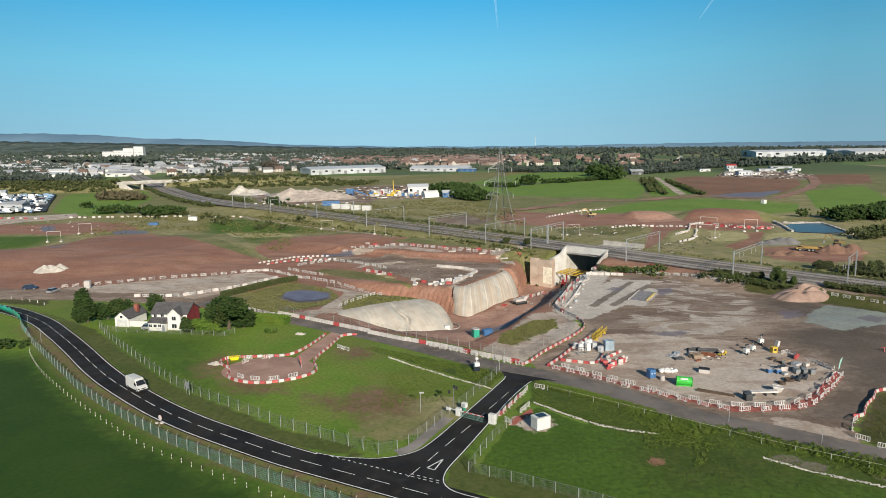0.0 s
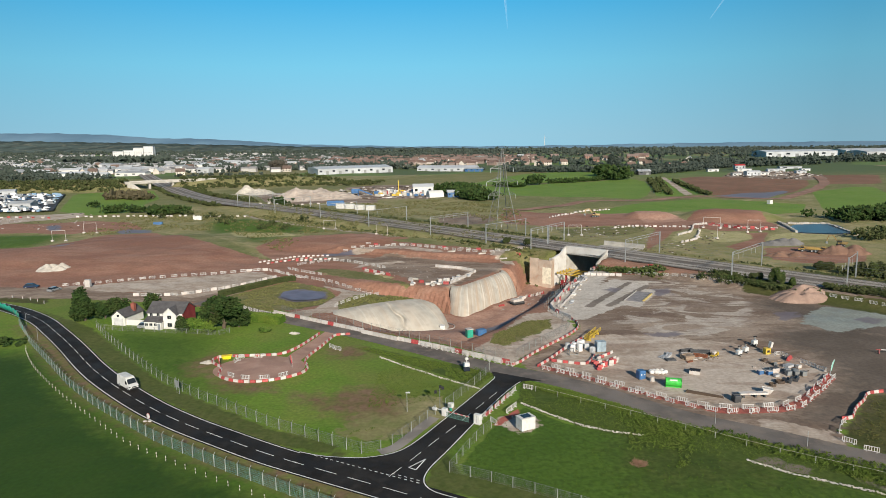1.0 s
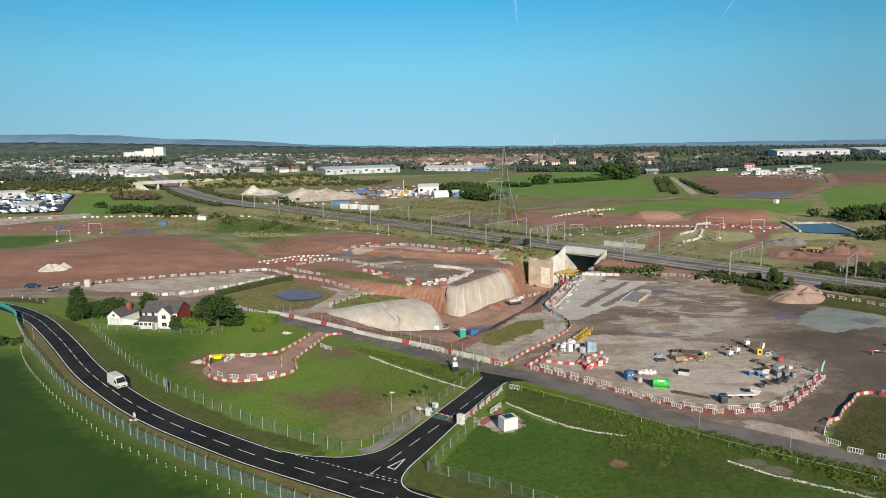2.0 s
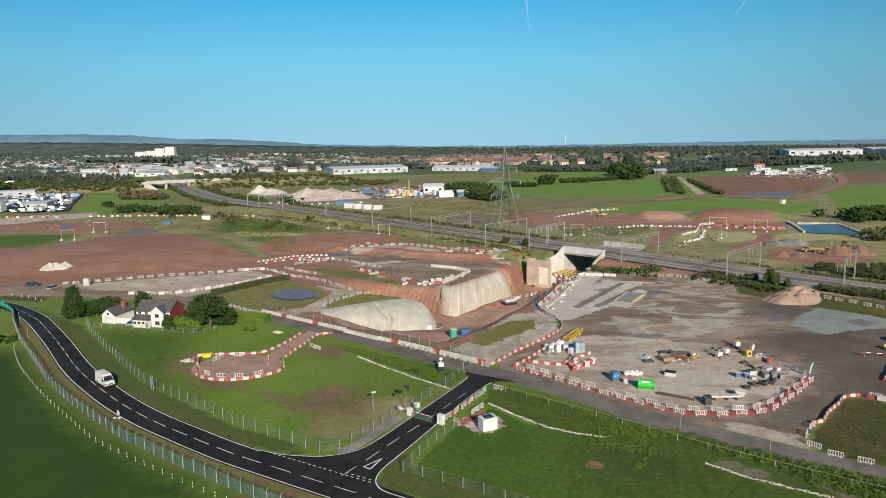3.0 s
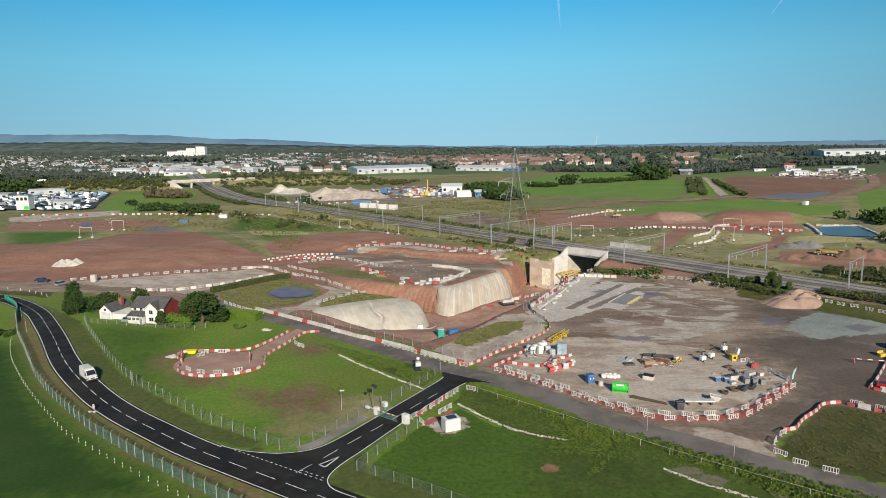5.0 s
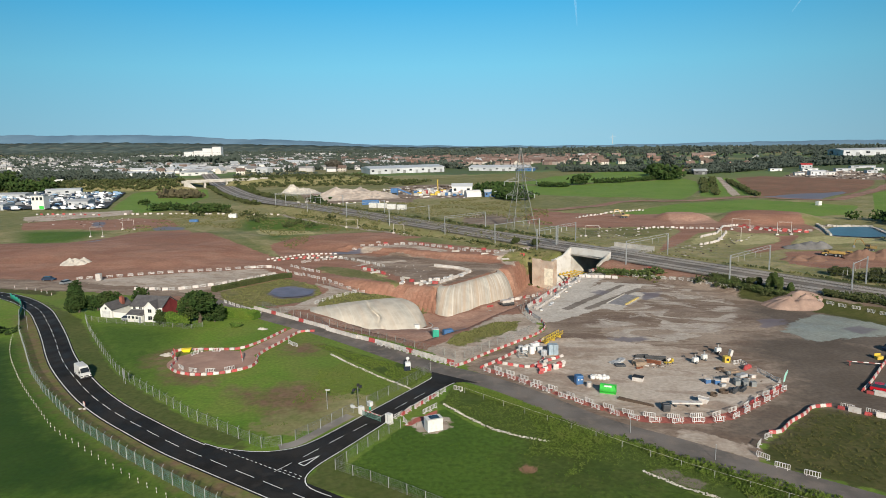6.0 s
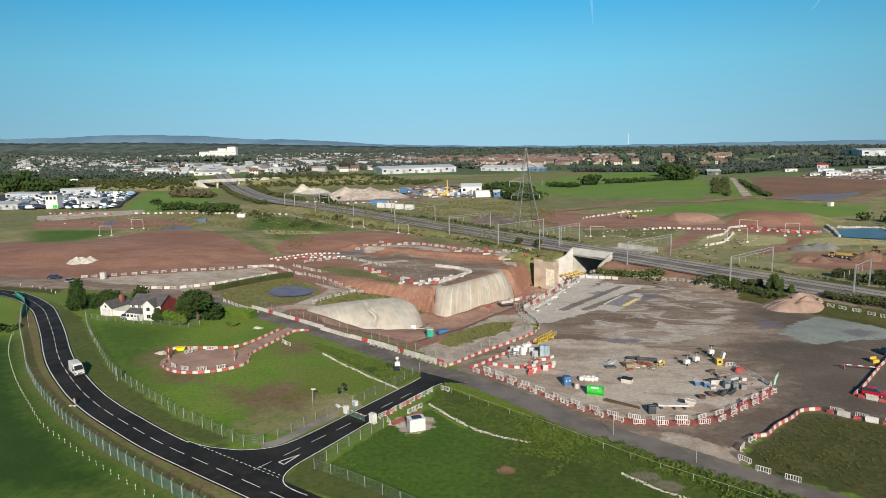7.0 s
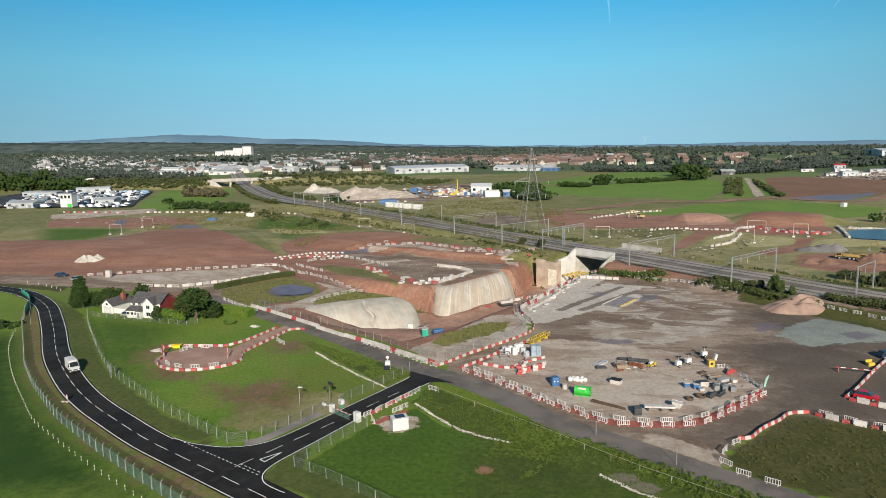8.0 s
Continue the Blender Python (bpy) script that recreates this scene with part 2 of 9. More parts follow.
def polyline(pts, step):
    p = np.array(pts, float)
    s = np.concatenate([[0], np.cumsum(np.linalg.norm(np.diff(p, axis=0), axis=1))])
    q = np.linspace(0, s[-1], max(2, int(round(s[-1] / step)) + 1))
    return np.stack([np.interp(q, s, p[:, k]) for k in range(p.shape[1])], 1)


def sides_of(line):
    d = np.gradient(line, axis=0)
    d /= np.linalg.norm(d, axis=1)[:, None]
    return np.stack([-d[:, 1], d[:, 0]], 1)


def ribbon(line, left, right, z, shape=None, thick=0.0):
    """A strip along line, from left to right metres of it (left positive)."""
    nrm = sides_of(line)
    s = shape or Shape()
    a, b = line + nrm * left, line + nrm * right
    zz = [z] * len(line) if isinstance(z, (int, float)) else z
    vs = [(*p, q) for p, q in zip(a, zz)] + [(*p, q) for p, q in zip(b, zz)]
    k = len(line)
    s.add(vs, [(i, k + i, k + i + 1, i + 1) for i in range(k - 1)])
    return s


# ---- the lie of the land ----
RAIL_O, RAIL_D, RAIL_N = np.array([105.7, 210.7]), np.array([-0.680, 0.733]), np.array([0.733, 0.680])
RAIL_Z = 2.2


def on_rail(along, across):
    return RAIL_O + RAIL_D * along + RAIL_N * across


PIT = [(17, 158), (26, 169), (31.5, 181), (38.5, 193), (46, 208), (53.5, 222), (61, 237), (67, 247), (72, 254), (88, 275), (78, 286), (62, 265), (56, 257.6), (54, 255), (49.5, 258.4), (46.2, 261),
       (44.6, 256), (43, 247), (38.5, 231), (28.5, 212), (21, 201.5), (17, 200.5), (13.5, 206), (4, 211), (-10, 216), (-22, 220), (-23, 217), (-8, 208.5),
       (4, 203), (12, 196), (14.5, 188), (12.8, 182), (7, 180.3), (0, 179.8), (-6, 181), (-13, 178), (-9, 172), (5, 165)]


SHOT = [[(17, 208), (18.5, 198), (22, 199), (40, 230), (41, 236), (35, 240), (24, 219), (16, 212)],
        [(-14, 178), (-6, 180), (0, 178.6), (7, 179), (13, 181), (16, 187), (14, 193), (8, 195.5), (1, 194.5), (-3, 192), (-8, 187), (-15, 180)]]


def signed(poly, X, Y, reach=12.0):
    """Distance to the outline: positive inside, negative outside, cut at reach."""
    p = np.array(poly, float)
    out = np.full(X.shape, -reach)
    near = (X > p[:, 0].min() - reach) & (X < p[:, 0].max() + reach) & (Y > p[:, 1].min() - reach) & (Y < p[:, 1].max() + reach)
    x, y = X[near], Y[near]
    d = np.full(x.shape, 1e9)
    inside = np.zeros(x.shape, bool)
    for (ax, ay), (bx, by) in zip(p, np.roll(p, -1, axis=0)):
        ex, ey = bx - ax, by - ay
        u = np.clip(((x - ax) * ex + (y - ay) * ey) / (ex * ex + ey * ey + 1e-9), 0, 1)
        d = np.minimum(d, np.hypot(x - ax - u * ex, y - ay - u * ey))
        hit = ((ay > y) != (by > y)) & (x < (bx - ax) * (y - ay) / (by - ay + 1e-12) + ax)
        inside ^= hit
    out[near] = np.clip(np.where(inside, d, -d), -reach, reach)
    return out


def wobble(X, Y, size, seed):
    """Smooth uneven field between about -1 and 1."""
    rng = np.random.RandomState(seed)
    z = np.zeros(X.shape)
    for k in range(7):
        a, q = rng.uniform(0, math.tau), size * rng.uniform(0.6, 1.8)
        z += np.sin((X * math.cos(a) + Y * math.sin(a)) * math.tau / q + rng.uniform(0, math.tau)) / 3.0
    return z


def smooth01(u):
    u = np.clip(u, 0, 1)
    return u * u * (3 - 2 * u)


def BANK(X):
    """The line of the road on its bank, as y over x."""
    return np.interp(X, [-640, -470, -385, -310, -276, -240, -120], [650, 659, 668, 676, 697, 718, 735])


def height(X, Y):
    X, Y = np.asarray(X, float), np.asarray(Y, float)
    z = np.zeros(X.shape)
    z += 0.35 * wobble(X, Y, 60, 3) * smooth01((Y - 260) / 60)
    # low earth mounds
    for cx, cy, rx, ry, h in ((-118, 288, 62, 58, 2.6), (-195, 268, 60, 40, 2.0), (-38, 308, 34, 27, 2.2), (176, 384, 32, 24, 4.2), (133, 392, 17, 15, 2.8)):
        q = 1 - ((X - cx) / rx) ** 2 - ((Y - cy) / ry) ** 2
        z += h * smooth01(q * 1.1)
    # the step behind the platform
    ledge = signed([(-36, 284), (-8, 272), (14, 262), (33, 256), (46, 268), (30, 300), (-8, 312)], X, Y, 8)
    z += 2.0 * smooth01((ledge + 1.5) / 4)
    # railway bank
    ac = (X - RAIL_O[0]) * RAIL_N[0] + (Y - RAIL_O[1]) * RAIL_N[1]
    z = z + (RAIL_Z - z) * smooth01((ac + 7.0) / 8.0) * smooth01((34.0 - ac) / 8.0) * smooth01((X + 190) / 60)
    # road bank far away
    z += 8.0 * smooth01(1.25 - np.abs(Y - BANK(X)) / 26) * smooth01((-80 - X) / 60) * smooth01((np.abs(X + 283) - 14) / 9)
    # excavation
    d = -signed(PIT, X, Y, 12)
    # the faces that carry sprayed concrete are dug further back
    d = d - 3.3 * (signed(SHOT[0], X, Y, 3) > -1.5) - 5.8 * (signed(SHOT[1], X, Y, 3) > -1.5)
    wid = 5.0 + 5.0 * smooth01((198 - Y) / 6) * smooth01((Y - 174) / 5) * (X < 15)
    deep = -7.0 - 2.8 * smooth01((Y - 212) / 40) * (X > 20)
    deep = np.where((X < 12) & (Y > 196), -7.0 * smooth01((X + 27) / 38), deep)
    deep = np.where((X > 4) & (Y < 200), np.maximum(deep, -7.0 + 4.0 * smooth01((192 - Y) / 24)), deep)
    deep = np.where((X <= 4) & (Y <= 196), -7.0 * smooth01((X + 19) / 20) + 4.0 * smooth01((192 - Y) / 24) * smooth01((X + 19) / 20), deep)
    up = 1 - (1 - np.clip(d / wid, 0, 1)) ** 2.3
    pit = deep * (1 - up)
    z = np.where(d < wid, np.where(d < 0, deep + 0.15 * wobble(X, Y, 9, 8), np.minimum(z, pit + z * up)), z)
    # pond hollows
    z -= 0.5 * smooth01((signed([(-38, 187), (-43, 213), (-28, 211), (-18, 203), (-22, 190), (-30, 186)], X, Y, 5) + 1) / 4)
    # the far country falls gently from one side to the other
    z -= (0.008 * X + 30) * smooth01((Y - 900) / 3500)
    # uneven open ground
    z += 0.12 * wobble(X, Y, 14, 5) * smooth01((Y - 205) / 20)
    return z

# ---- ground sheet ----
def steps(lo, hi, fine, grow, far_lo, far_hi):
    mid = list(np.arange(lo, hi + fine / 2, fine))
    a, d = [], fine
    while (a[-1] if a else mid[0]) > far_lo:
        d = min(d * grow, 130)
        a.append((a[-1] if a else mid[0]) - d)
    b, d = [], fine
    while (b[-1] if b else mid[-1]) < far_hi:
        d = min(d * grow, 130)
        b.append((b[-1] if b else mid[-1]) + d)
    return np.array(a[::-1] + mid + b)


GX = steps(-60, 130, 0.75, 1.035, -4800, 4800)
GY = steps(165, 280, 0.75, 1.03, -900, 4950)
GXX, GYY = np.meshgrid(GX, GY)
X, Y = GXX.ravel(), GYY.ravel()
Z = height(X, Y)

ZONES = {}


def area(name, *outlines):
    ZONES.setdefault(name, []).extend(list(q) for q in outlines)


area("bright", [(43.4, 520.9), (31.6, 612.1), (28.1, 678), (75, 639.6), (110.1, 671.6), (140.4, 690.7), (165.2, 703.3), (210.9, 740.8), (216.3, 693.4), (193.9, 593.8), (171.2, 529.6), (158.1, 507.3), (130.9, 519.9), (102.4, 528.3), (73.4, 547.3), (55.7, 555)])
area("bright", [(38.3, 684.3), (71.4, 780.9), (126.4, 876.6), (185.5, 889), (210.7, 855.1), (199.4, 785.2), (164.4, 731), (137.5, 708.7), (108.8, 684), (76.7, 665.6)])
area("bright", [(101.8, 418.6), (128.7, 449.6), (152.9, 473.7), (180.9, 491.3), (207.1, 499.2), (231.7, 473.2), (254.6, 451.7), (228.9, 405.1), (202.7, 395.8), (186.7, 411.6), (162, 416.7), (138.4, 415.6), (113.7, 410)])
area("bright", [(306.8, 542.4), (356.5, 580.9), (387.8, 594.9), (296.9, 399.5), (270.4, 396), (245.3, 412.7)])
area("bright", [(227.3, 718.2), (248.7, 742.7), (199.6, 525.9), (176.8, 523.9)])
area("bright", [(254.3, 741.5), (261.8, 720.5), (217.3, 528.6), (207.6, 529.9)])
area("bright", [(-256.5, 466.7), (-329.3, 618.3), (-316.8, 636.4), (-284.2, 645.5), (-269.2, 650.4), (-226.9, 563.6), (-219.8, 522.3), (-199.1, 461.6), (-210.7, 444.6), (-221.4, 438.6)])
area("lush", [(-235, 347.1), (-201.3, 349.8), (-183.3, 346.7), (-176.5, 307.5), (-198.1, 298.2)])
area("lush", [(-126.2, 392), (-108.3, 410.7), (-74.8, 380.6), (-47.7, 348.2), (-69.8, 340.9), (-97.4, 350.9), (-106.6, 342.8)])
area("lush", [(-85.4, 325.6), (-76.3, 333), (-71.4, 325), (-73.4, 307), (-78.3, 307.2)])
area("straw", [(-30, 236), (-20, 229), (-8, 224), (-4, 229), (-16, 238), (-26, 245)])
area("straw", [(117.1, 306.1), (126.7, 327), (136.1, 336.3), (142.8, 336), (134.2, 315.7), (124, 304.2), (115.5, 298.1)])
area("straw", [(144.2, 328.1), (155, 325.6), (158.6, 318.1), (154.6, 307.9), (145, 298.5), (134.6, 295.8), (133.1, 302.2)])
area("straw", [(166.3, 314.2), (181.1, 320.7), (194.1, 316.5), (204.8, 309.1), (199.7, 296.4), (187.4, 303.2), (170.6, 297.5), (158.2, 290.4), (151.9, 289.1)])
area("straw", [(-100, 350), (-70, 345), (-60, 332), (-90, 330)])
area("rough", [(60, 96), (66, 91.5), (74, 86.5), (80, 83), (78, 80.5), (70, 85), (62, 90.5), (57, 95)])
area("rough", [(40, 300), (130, 200), (300, 60), (900, 200), (700, 560), (300, 520), (180, 470), (110, 445), (40, 430), (0, 400)])
area("rough", [(-180, 330), (-140, 352), (-105, 330), (-60, 268), (-46, 285), (-74, 330), (-20, 345), (40, 280), (66, 262), (62, 275), (0, 360), (-120, 500), (-200, 470), (-250, 420)])
area("rough", [(-230, 300), (-180, 300), (-165, 318), (-160, 345), (-190, 370), (-260, 350)])
area("rough", [(40, 340), (90, 300), (160, 230), (260, 150), (420, 180), (300, 400), (230, 400), (180, 330), (130, 270), (90, 330), (60, 420), (0, 520), (-60, 480)])
area("rough", [(-120, 520), (0, 400), (40, 420), (30, 560), (-30, 640), (-140, 640)])
area("rough", [(-600, 640), (-200, 640), (-100, 700), (60, 700), (60, 860), (-600, 860)])
area("rough", [(10, 104), (2, 101), (-4, 104), (0, 118), (12, 120), (16, 114)])
area("turf", [(24, 152), (28, 150), (36, 159), (41, 165), (41, 172), (35, 171), (26, 160)])
area("turf", [(-54, 203), (-40, 223), (-31, 218), (-24, 211), (-20, 203), (-22, 193), (-29, 186), (-38, 184), (-48, 192)])
area("turf", [(-12, 185), (-5, 192), (1, 195.5), (7, 196.5), (4, 201), (-6, 204), (-14, 203), (-18, 194), (-16, 184)])
area("turf", [(-34, 240), (-20.6, 228.7), (-7.8, 222.1), (0.9, 216.2), (4, 215.6), (-1.6, 222.4), (-13.4, 236.4), (-24.7, 244.5), (-33, 247)])
area("turf", [(-2, 207), (8, 203), (14, 205), (11, 208), (0, 211)])
area("turf", [(34, 255), (46, 262), (54, 257.5), (61, 263), (66, 270), (52, 278), (38, 270)])
area("turf", [(70, 346.1), (93.7, 351.3), (108.3, 352.6), (119.6, 349.8), (113.4, 335.5), (102.4, 324.5), (93.1, 317.6), (82.4, 333.1), (75, 318.4), (71.2, 331.7)])
area("clay", PIT)
area("stone", [(31, 262), (37, 250), (39.5, 250), (40, 258), (43.5, 266), (50, 263.4), (54, 268), (46, 280), (36, 276)])
area("slab", [(42, 180), (45, 170), (50, 176), (60, 203), (68, 224), (72, 232), (66, 240), (58, 228), (50, 210)])
area("slab", [(45.4, 170), (46.9, 177.5), (56, 198.9), (63.8, 212.7), (69.6, 221.2), (80.6, 216.8), (77.1, 208.6), (62, 183.6), (51.4, 172.8)])
area("slab", [(61.8, 187.3), (74.1, 206.3), (79, 206), (78, 201), (68.1, 183.6)])
area("slab", [(25, 168), (36, 182), (46, 198), (56, 221), (70, 247), (66, 246), (53, 226), (42, 206), (33, 191), (26, 174)])
area("scrub", [tuple(on_rail(a, b)) for a, b in ((-160, 24), (-12, 24), (-20, 33), (-160, 40))])
area("scrub", [tuple(on_rail(a, b)) for a, b in ((-160, -10), (-6, -8), (-4, 0), (-160, 0))])
area("scrub", [(101, 222), (107, 210), (112, 203.4), (119, 195.4), (123, 196), (118, 203), (110, 212), (104, 222)])
area("olive", [(106, 209), (110, 204.6), (116, 198), (121.6, 191.6), (128.4, 184.4), (133.6, 178), (150, 160), (153, 164), (136, 180.8), (129, 188.6), (123, 195), (114, 203), (107.6, 211.4)])
area("scrub", [(124, 197), (129, 189.6), (136, 182.6), (154, 165), (160, 172), (142, 189), (132, 197)])
area("scrub", [tuple(on_rail(a, b)) for a, b in ((-160, 23), (-30, 23), (-36, 40), (-160, 46))])
area("red", [(83, 230), (88, 225), (94, 219), (98, 214.6), (103.6, 212), (101.6, 220), (90, 233)])
area("weeds", [(37.4, 136), (43.5, 140.9), (46, 138.3), (44.1, 131.3), (40.5, 129.3)])
area("weeds", [(-8, 150), (2, 142), (20, 124), (24, 131), (22, 135), (11, 140), (3, 145), (-4, 150)])
area("weeds", [(36.5, 137.5), (43, 135.5), (45.5, 132), (48, 126.5), (47, 125), (41, 130.5), (35.5, 135.5)])
area("weeds", [(29, 127), (38, 121), (47, 113), (58, 104), (70, 95), (82, 86), (100, 74), (94, 66), (70, 84), (56, 94), (48, 98), (36, 106), (27, 116)])
area("red", [(-34, 186), (-26, 180), (0, 162), (26, 142), (30, 150), (20, 172), (-14, 190), (-24, 196)])
area("red", [(-260, 205), (-120, 207), (-84, 200), (-46, 186), (-44, 216), (-26, 214), (-8, 204), (14, 184), (20, 172), (30, 150), (46, 172), (62, 228), (84, 228), (110, 212), (112, 216), (84, 242), (72, 252), (64, 262), (40, 268), (20, 280), (-12, 300), (-20, 334), (-54, 332), (-68, 316), (-70, 290), (-54, 262), (-84, 288), (-112, 320), (-139, 350), (-164, 345), (-168, 316), (-182, 300), (-260, 300)])
area("red", [(-20, 170), (20, 150), (34, 160), (30, 200), (70, 256), (86, 275), (78, 284), (40, 262), (14, 212), (-26, 222)])
area("red", [(44.3, 399.4), (52.2, 429.1), (61.3, 431.7), (104.1, 412.3), (141.8, 403.4), (147.4, 373.6), (169.5, 404.1), (190.9, 414.2), (195.9, 402), (187.7, 363.7), (188, 347.9), (174.3, 328.5), (163.4, 327.1), (145.4, 331.9), (144.7, 337.9), (137.3, 340.3), (126.5, 330.9), (115.6, 309.6), (102.2, 285), (96.8, 276.7), (109.8, 316.8), (120.3, 339.2), (120.1, 354.1), (71, 354.8), (53.9, 365.1), (46.5, 370.3)])
area("red", [(157.5, 321.8), (168.7, 321.3), (160.6, 307.6), (150.1, 286.2), (134.4, 275.6), (132.9, 283.9), (147.4, 298.4), (155.3, 307.9)])
area("red", [(146, 278), (166, 282), (187, 275), (170, 247), (150, 243), (138, 253)])
area("red", [(-265.5, 387.5), (-243.2, 397.1), (-227.9, 396), (-206.4, 408.9), (-176.4, 401), (-152.9, 367.9), (-162.7, 361.3), (-186.1, 351.2), (-209.3, 356.9), (-240.2, 354)])
area("red", [(-60, 290), (-69, 321), (-56, 333), (-32, 332), (-13, 319), (-3, 304), (-20, 296)])
area("plough", [(267.5, 738.6), (296.3, 757.8), (344.7, 731.7), (379.1, 687.2), (343.5, 615.8), (297.4, 549.1), (280.3, 530.4), (259.7, 530.6), (219.6, 523.4), (236.7, 613.2)])
area("plough", [(421.9, 755.4), (454.3, 758.4), (490.5, 749.7), (410.9, 618.1), (363.3, 626.5)])
area("yard", [(314.7, 743.4), (360, 829.5), (397.8, 873.5), (416.7, 840.5), (439.7, 821.2), (429.6, 753.5), (398.2, 683.3), (379.1, 687.2), (342.8, 727.2)])
area("yard", [(32, 133), (29.6, 137), (34, 144.6), (43, 156), (47.2, 162.6), (48, 170), (54, 200), (60, 226), (74, 228), (86, 226), (109, 211), (114, 205), (138, 181), (200, 140), (260, 80), (150, 80), (140, 96), (106, 113), (92, 119), (84, 110), (77, 102), (78, 96), (58, 107), (40, 126)])
area("yard", [(-150, 207), (-100, 202), (-84, 198), (-62, 196), (-50, 184), (-38, 178), (-44, 192), (-52, 214), (-82, 208), (-110, 218), (-150, 222)])
area("yard", [(-18.2, 261.8), (-12.4, 243.4), (-3.1, 231.8), (5.6, 219.8), (15.3, 212), (23.6, 223.5), (33, 238), (36, 251), (22.2, 255.2), (3.7, 264.8), (-10.9, 274.4)])
area("yard", [(-48, 262), (-32, 275), (-4, 262), (-16, 250), (-30, 262)])
area("yard", [(-86.6, 658.6), (-65.3, 686.1), (-7.8, 692.5), (1.8, 525.8), (-48, 531.7)])
area("yard", [(-150.8, 582.1), (-141.3, 611.5), (-73.6, 572), (-42.6, 597.4), (-38.2, 493.8), (-65.7, 505.5), (-114.5, 493.3)])
area("yard", [(8.4, 410.9), (32.6, 421.2), (44, 391.1), (35.7, 371), (11, 365.3)])
area("clay", [(124.5, 399), (132.2, 404.1), (147.3, 405.9), (146.8, 368.7), (122.8, 367.9)])
area("stone", [(-116, 219), (-83, 232), (-55, 241), (-44, 231), (-53, 217), (-64, 201), (-80, 209), (-98, 212)])
area("stone", [(44, 152), (52, 158), (64, 156), (80, 150), (90, 138), (91, 129), (80, 117), (72, 112), (62, 111), (50, 120), (40, 130), (36, 136)])
area("stone", [(65.6, 107.5), (69.9, 107.1), (75.8, 103.1), (77.4, 96.6), (75.3, 97.4), (70.6, 101.6)])
area("stone", [(-36, 180), (-28, 184), (-19, 189), (-14, 203), (-24, 212), (-26, 216), (-10, 206), (-10, 196), (-18, 184), (-30, 177)])
area("stone", [(20, 147), (28, 138), (34, 146), (43, 157), (46, 163), (46.5, 170), (42, 180), (36, 178), (24, 154)])
area("stone", [(22, 108.6), (22.6, 106), (26, 103.4), (29.6, 105), (30, 109.4), (28, 111), (25, 110)])
area("stone", [(-25, 175), (-23, 181), (-18, 182), (-8, 202), (-11, 209), (-19, 206), (-24, 186), (-27, 181)])
area("stone", [(-30, 279), (-8, 288), (14, 270), (10, 268), (-8, 280), (-28, 274)])
area("stone", [(-21, 246), (-14, 252), (-2, 257), (-4, 260), (-18, 254)])
area("stone", [(186, 350), (196, 360), (216, 354), (207, 309), (203, 310), (211, 350), (194, 354), (190, 350), (185, 322), (181, 322)])
area("stone", [(16, 214), (25, 238), (21, 243), (10, 248), (8, 246), (19, 240), (22, 236), (13, 217)])
area("stone", [(251.5, 752.2), (255.9, 751.2), (209.2, 534.8), (200, 525.9)])
area("stone", [(-290.9, 421.2), (-253.4, 448.1), (-234.1, 457.2), (-219.5, 431.8), (-235.8, 414.1), (-248.9, 394.6), (-272, 396.2)])
area("water", [(-38, 202.6), (-38.2, 210), (-32.8, 212.4), (-24, 207.4), (-23, 200.8), (-26.2, 197.4), (-32, 196.8)])
area("water", [(24, 172), (29, 181), (36, 193), (41, 204), (36, 203), (28, 190), (22, 180)])
area("water", [(-36, 272), (-24, 275), (-26, 281), (-38, 279)])
area("water", [(-168, 300), (-160, 298), (-157, 305), (-166, 308)])
area("water", [(188.8, 343.7), (197.9, 351.7), (216.5, 350.6), (208.4, 321.2), (202.8, 314.3), (181.1, 320.7)])
area("water", [(218.7, 518.6), (240.8, 535.7), (263.8, 540.4), (300.9, 565.5), (285.6, 540.1), (254.7, 504.8), (241.7, 497.3), (225.5, 506.1)])
area("water", [(-219.4, 387.3), (-209.5, 386.7), (-196.8, 363.3), (-203.7, 363.6)])
area("water", [(-163.5, 356.8), (-161.4, 368.4), (-145.9, 360.4), (-141.4, 351.1), (-156.5, 349.6)])
area("silt", [(104, 165.2), (108.8, 173.5), (118, 181.4), (133.9, 177), (170, 160), (150, 140), (126, 162.6), (116.2, 160.6), (108.1, 156.9)])
area("band", [(52.9, 185.4), (73.4, 216.8), (74.4, 215.1), (54.6, 183.5)])
area("band", [(58.6, 185.8), (78, 212.2), (79, 210.2), (60.4, 184.2)])
area("redstrip", [(47.9, 121.2), (54.1, 115.7), (58.2, 112.4), (61.5, 110.3), (66.2, 110), (72.1, 110.5), (76.4, 112.1), (80.4, 115.9), (85.8, 121.4), (91.2, 127.4), (89.4, 128.6), (84.9, 123.7), (80, 118.5), (76.2, 115.1), (72.2, 113.3), (66.1, 112.7), (60.7, 113.4), (54.8, 117.9), (49.4, 122.4)])
area("redstrip", [(33, 134.6), (41, 128.2), (48.2, 121.4), (49.4, 122.6), (42.4, 129.6), (34.4, 136)])
area("redstrip", [(23, 106), (28, 113), (27.4, 114), (21.5, 107)])
area("band", [(58.9, 94.3), (62.1, 94.6), (65.4, 91.7), (67.8, 89.7), (66.6, 88.1), (63, 89.8)])
area("band", [(71.2, 87.7), (73.2, 87.5), (76, 84.6), (73, 84), (70.4, 85.7)])
area("stone", [(63.5, 106.2), (67.9, 105.5), (72.3, 104), (75.4, 99), (71.1, 100.7), (64.9, 104)])
area("mud", [(-8, 119), (-5, 124), (0, 125), (6, 118), (5, 111), (-5, 112)])
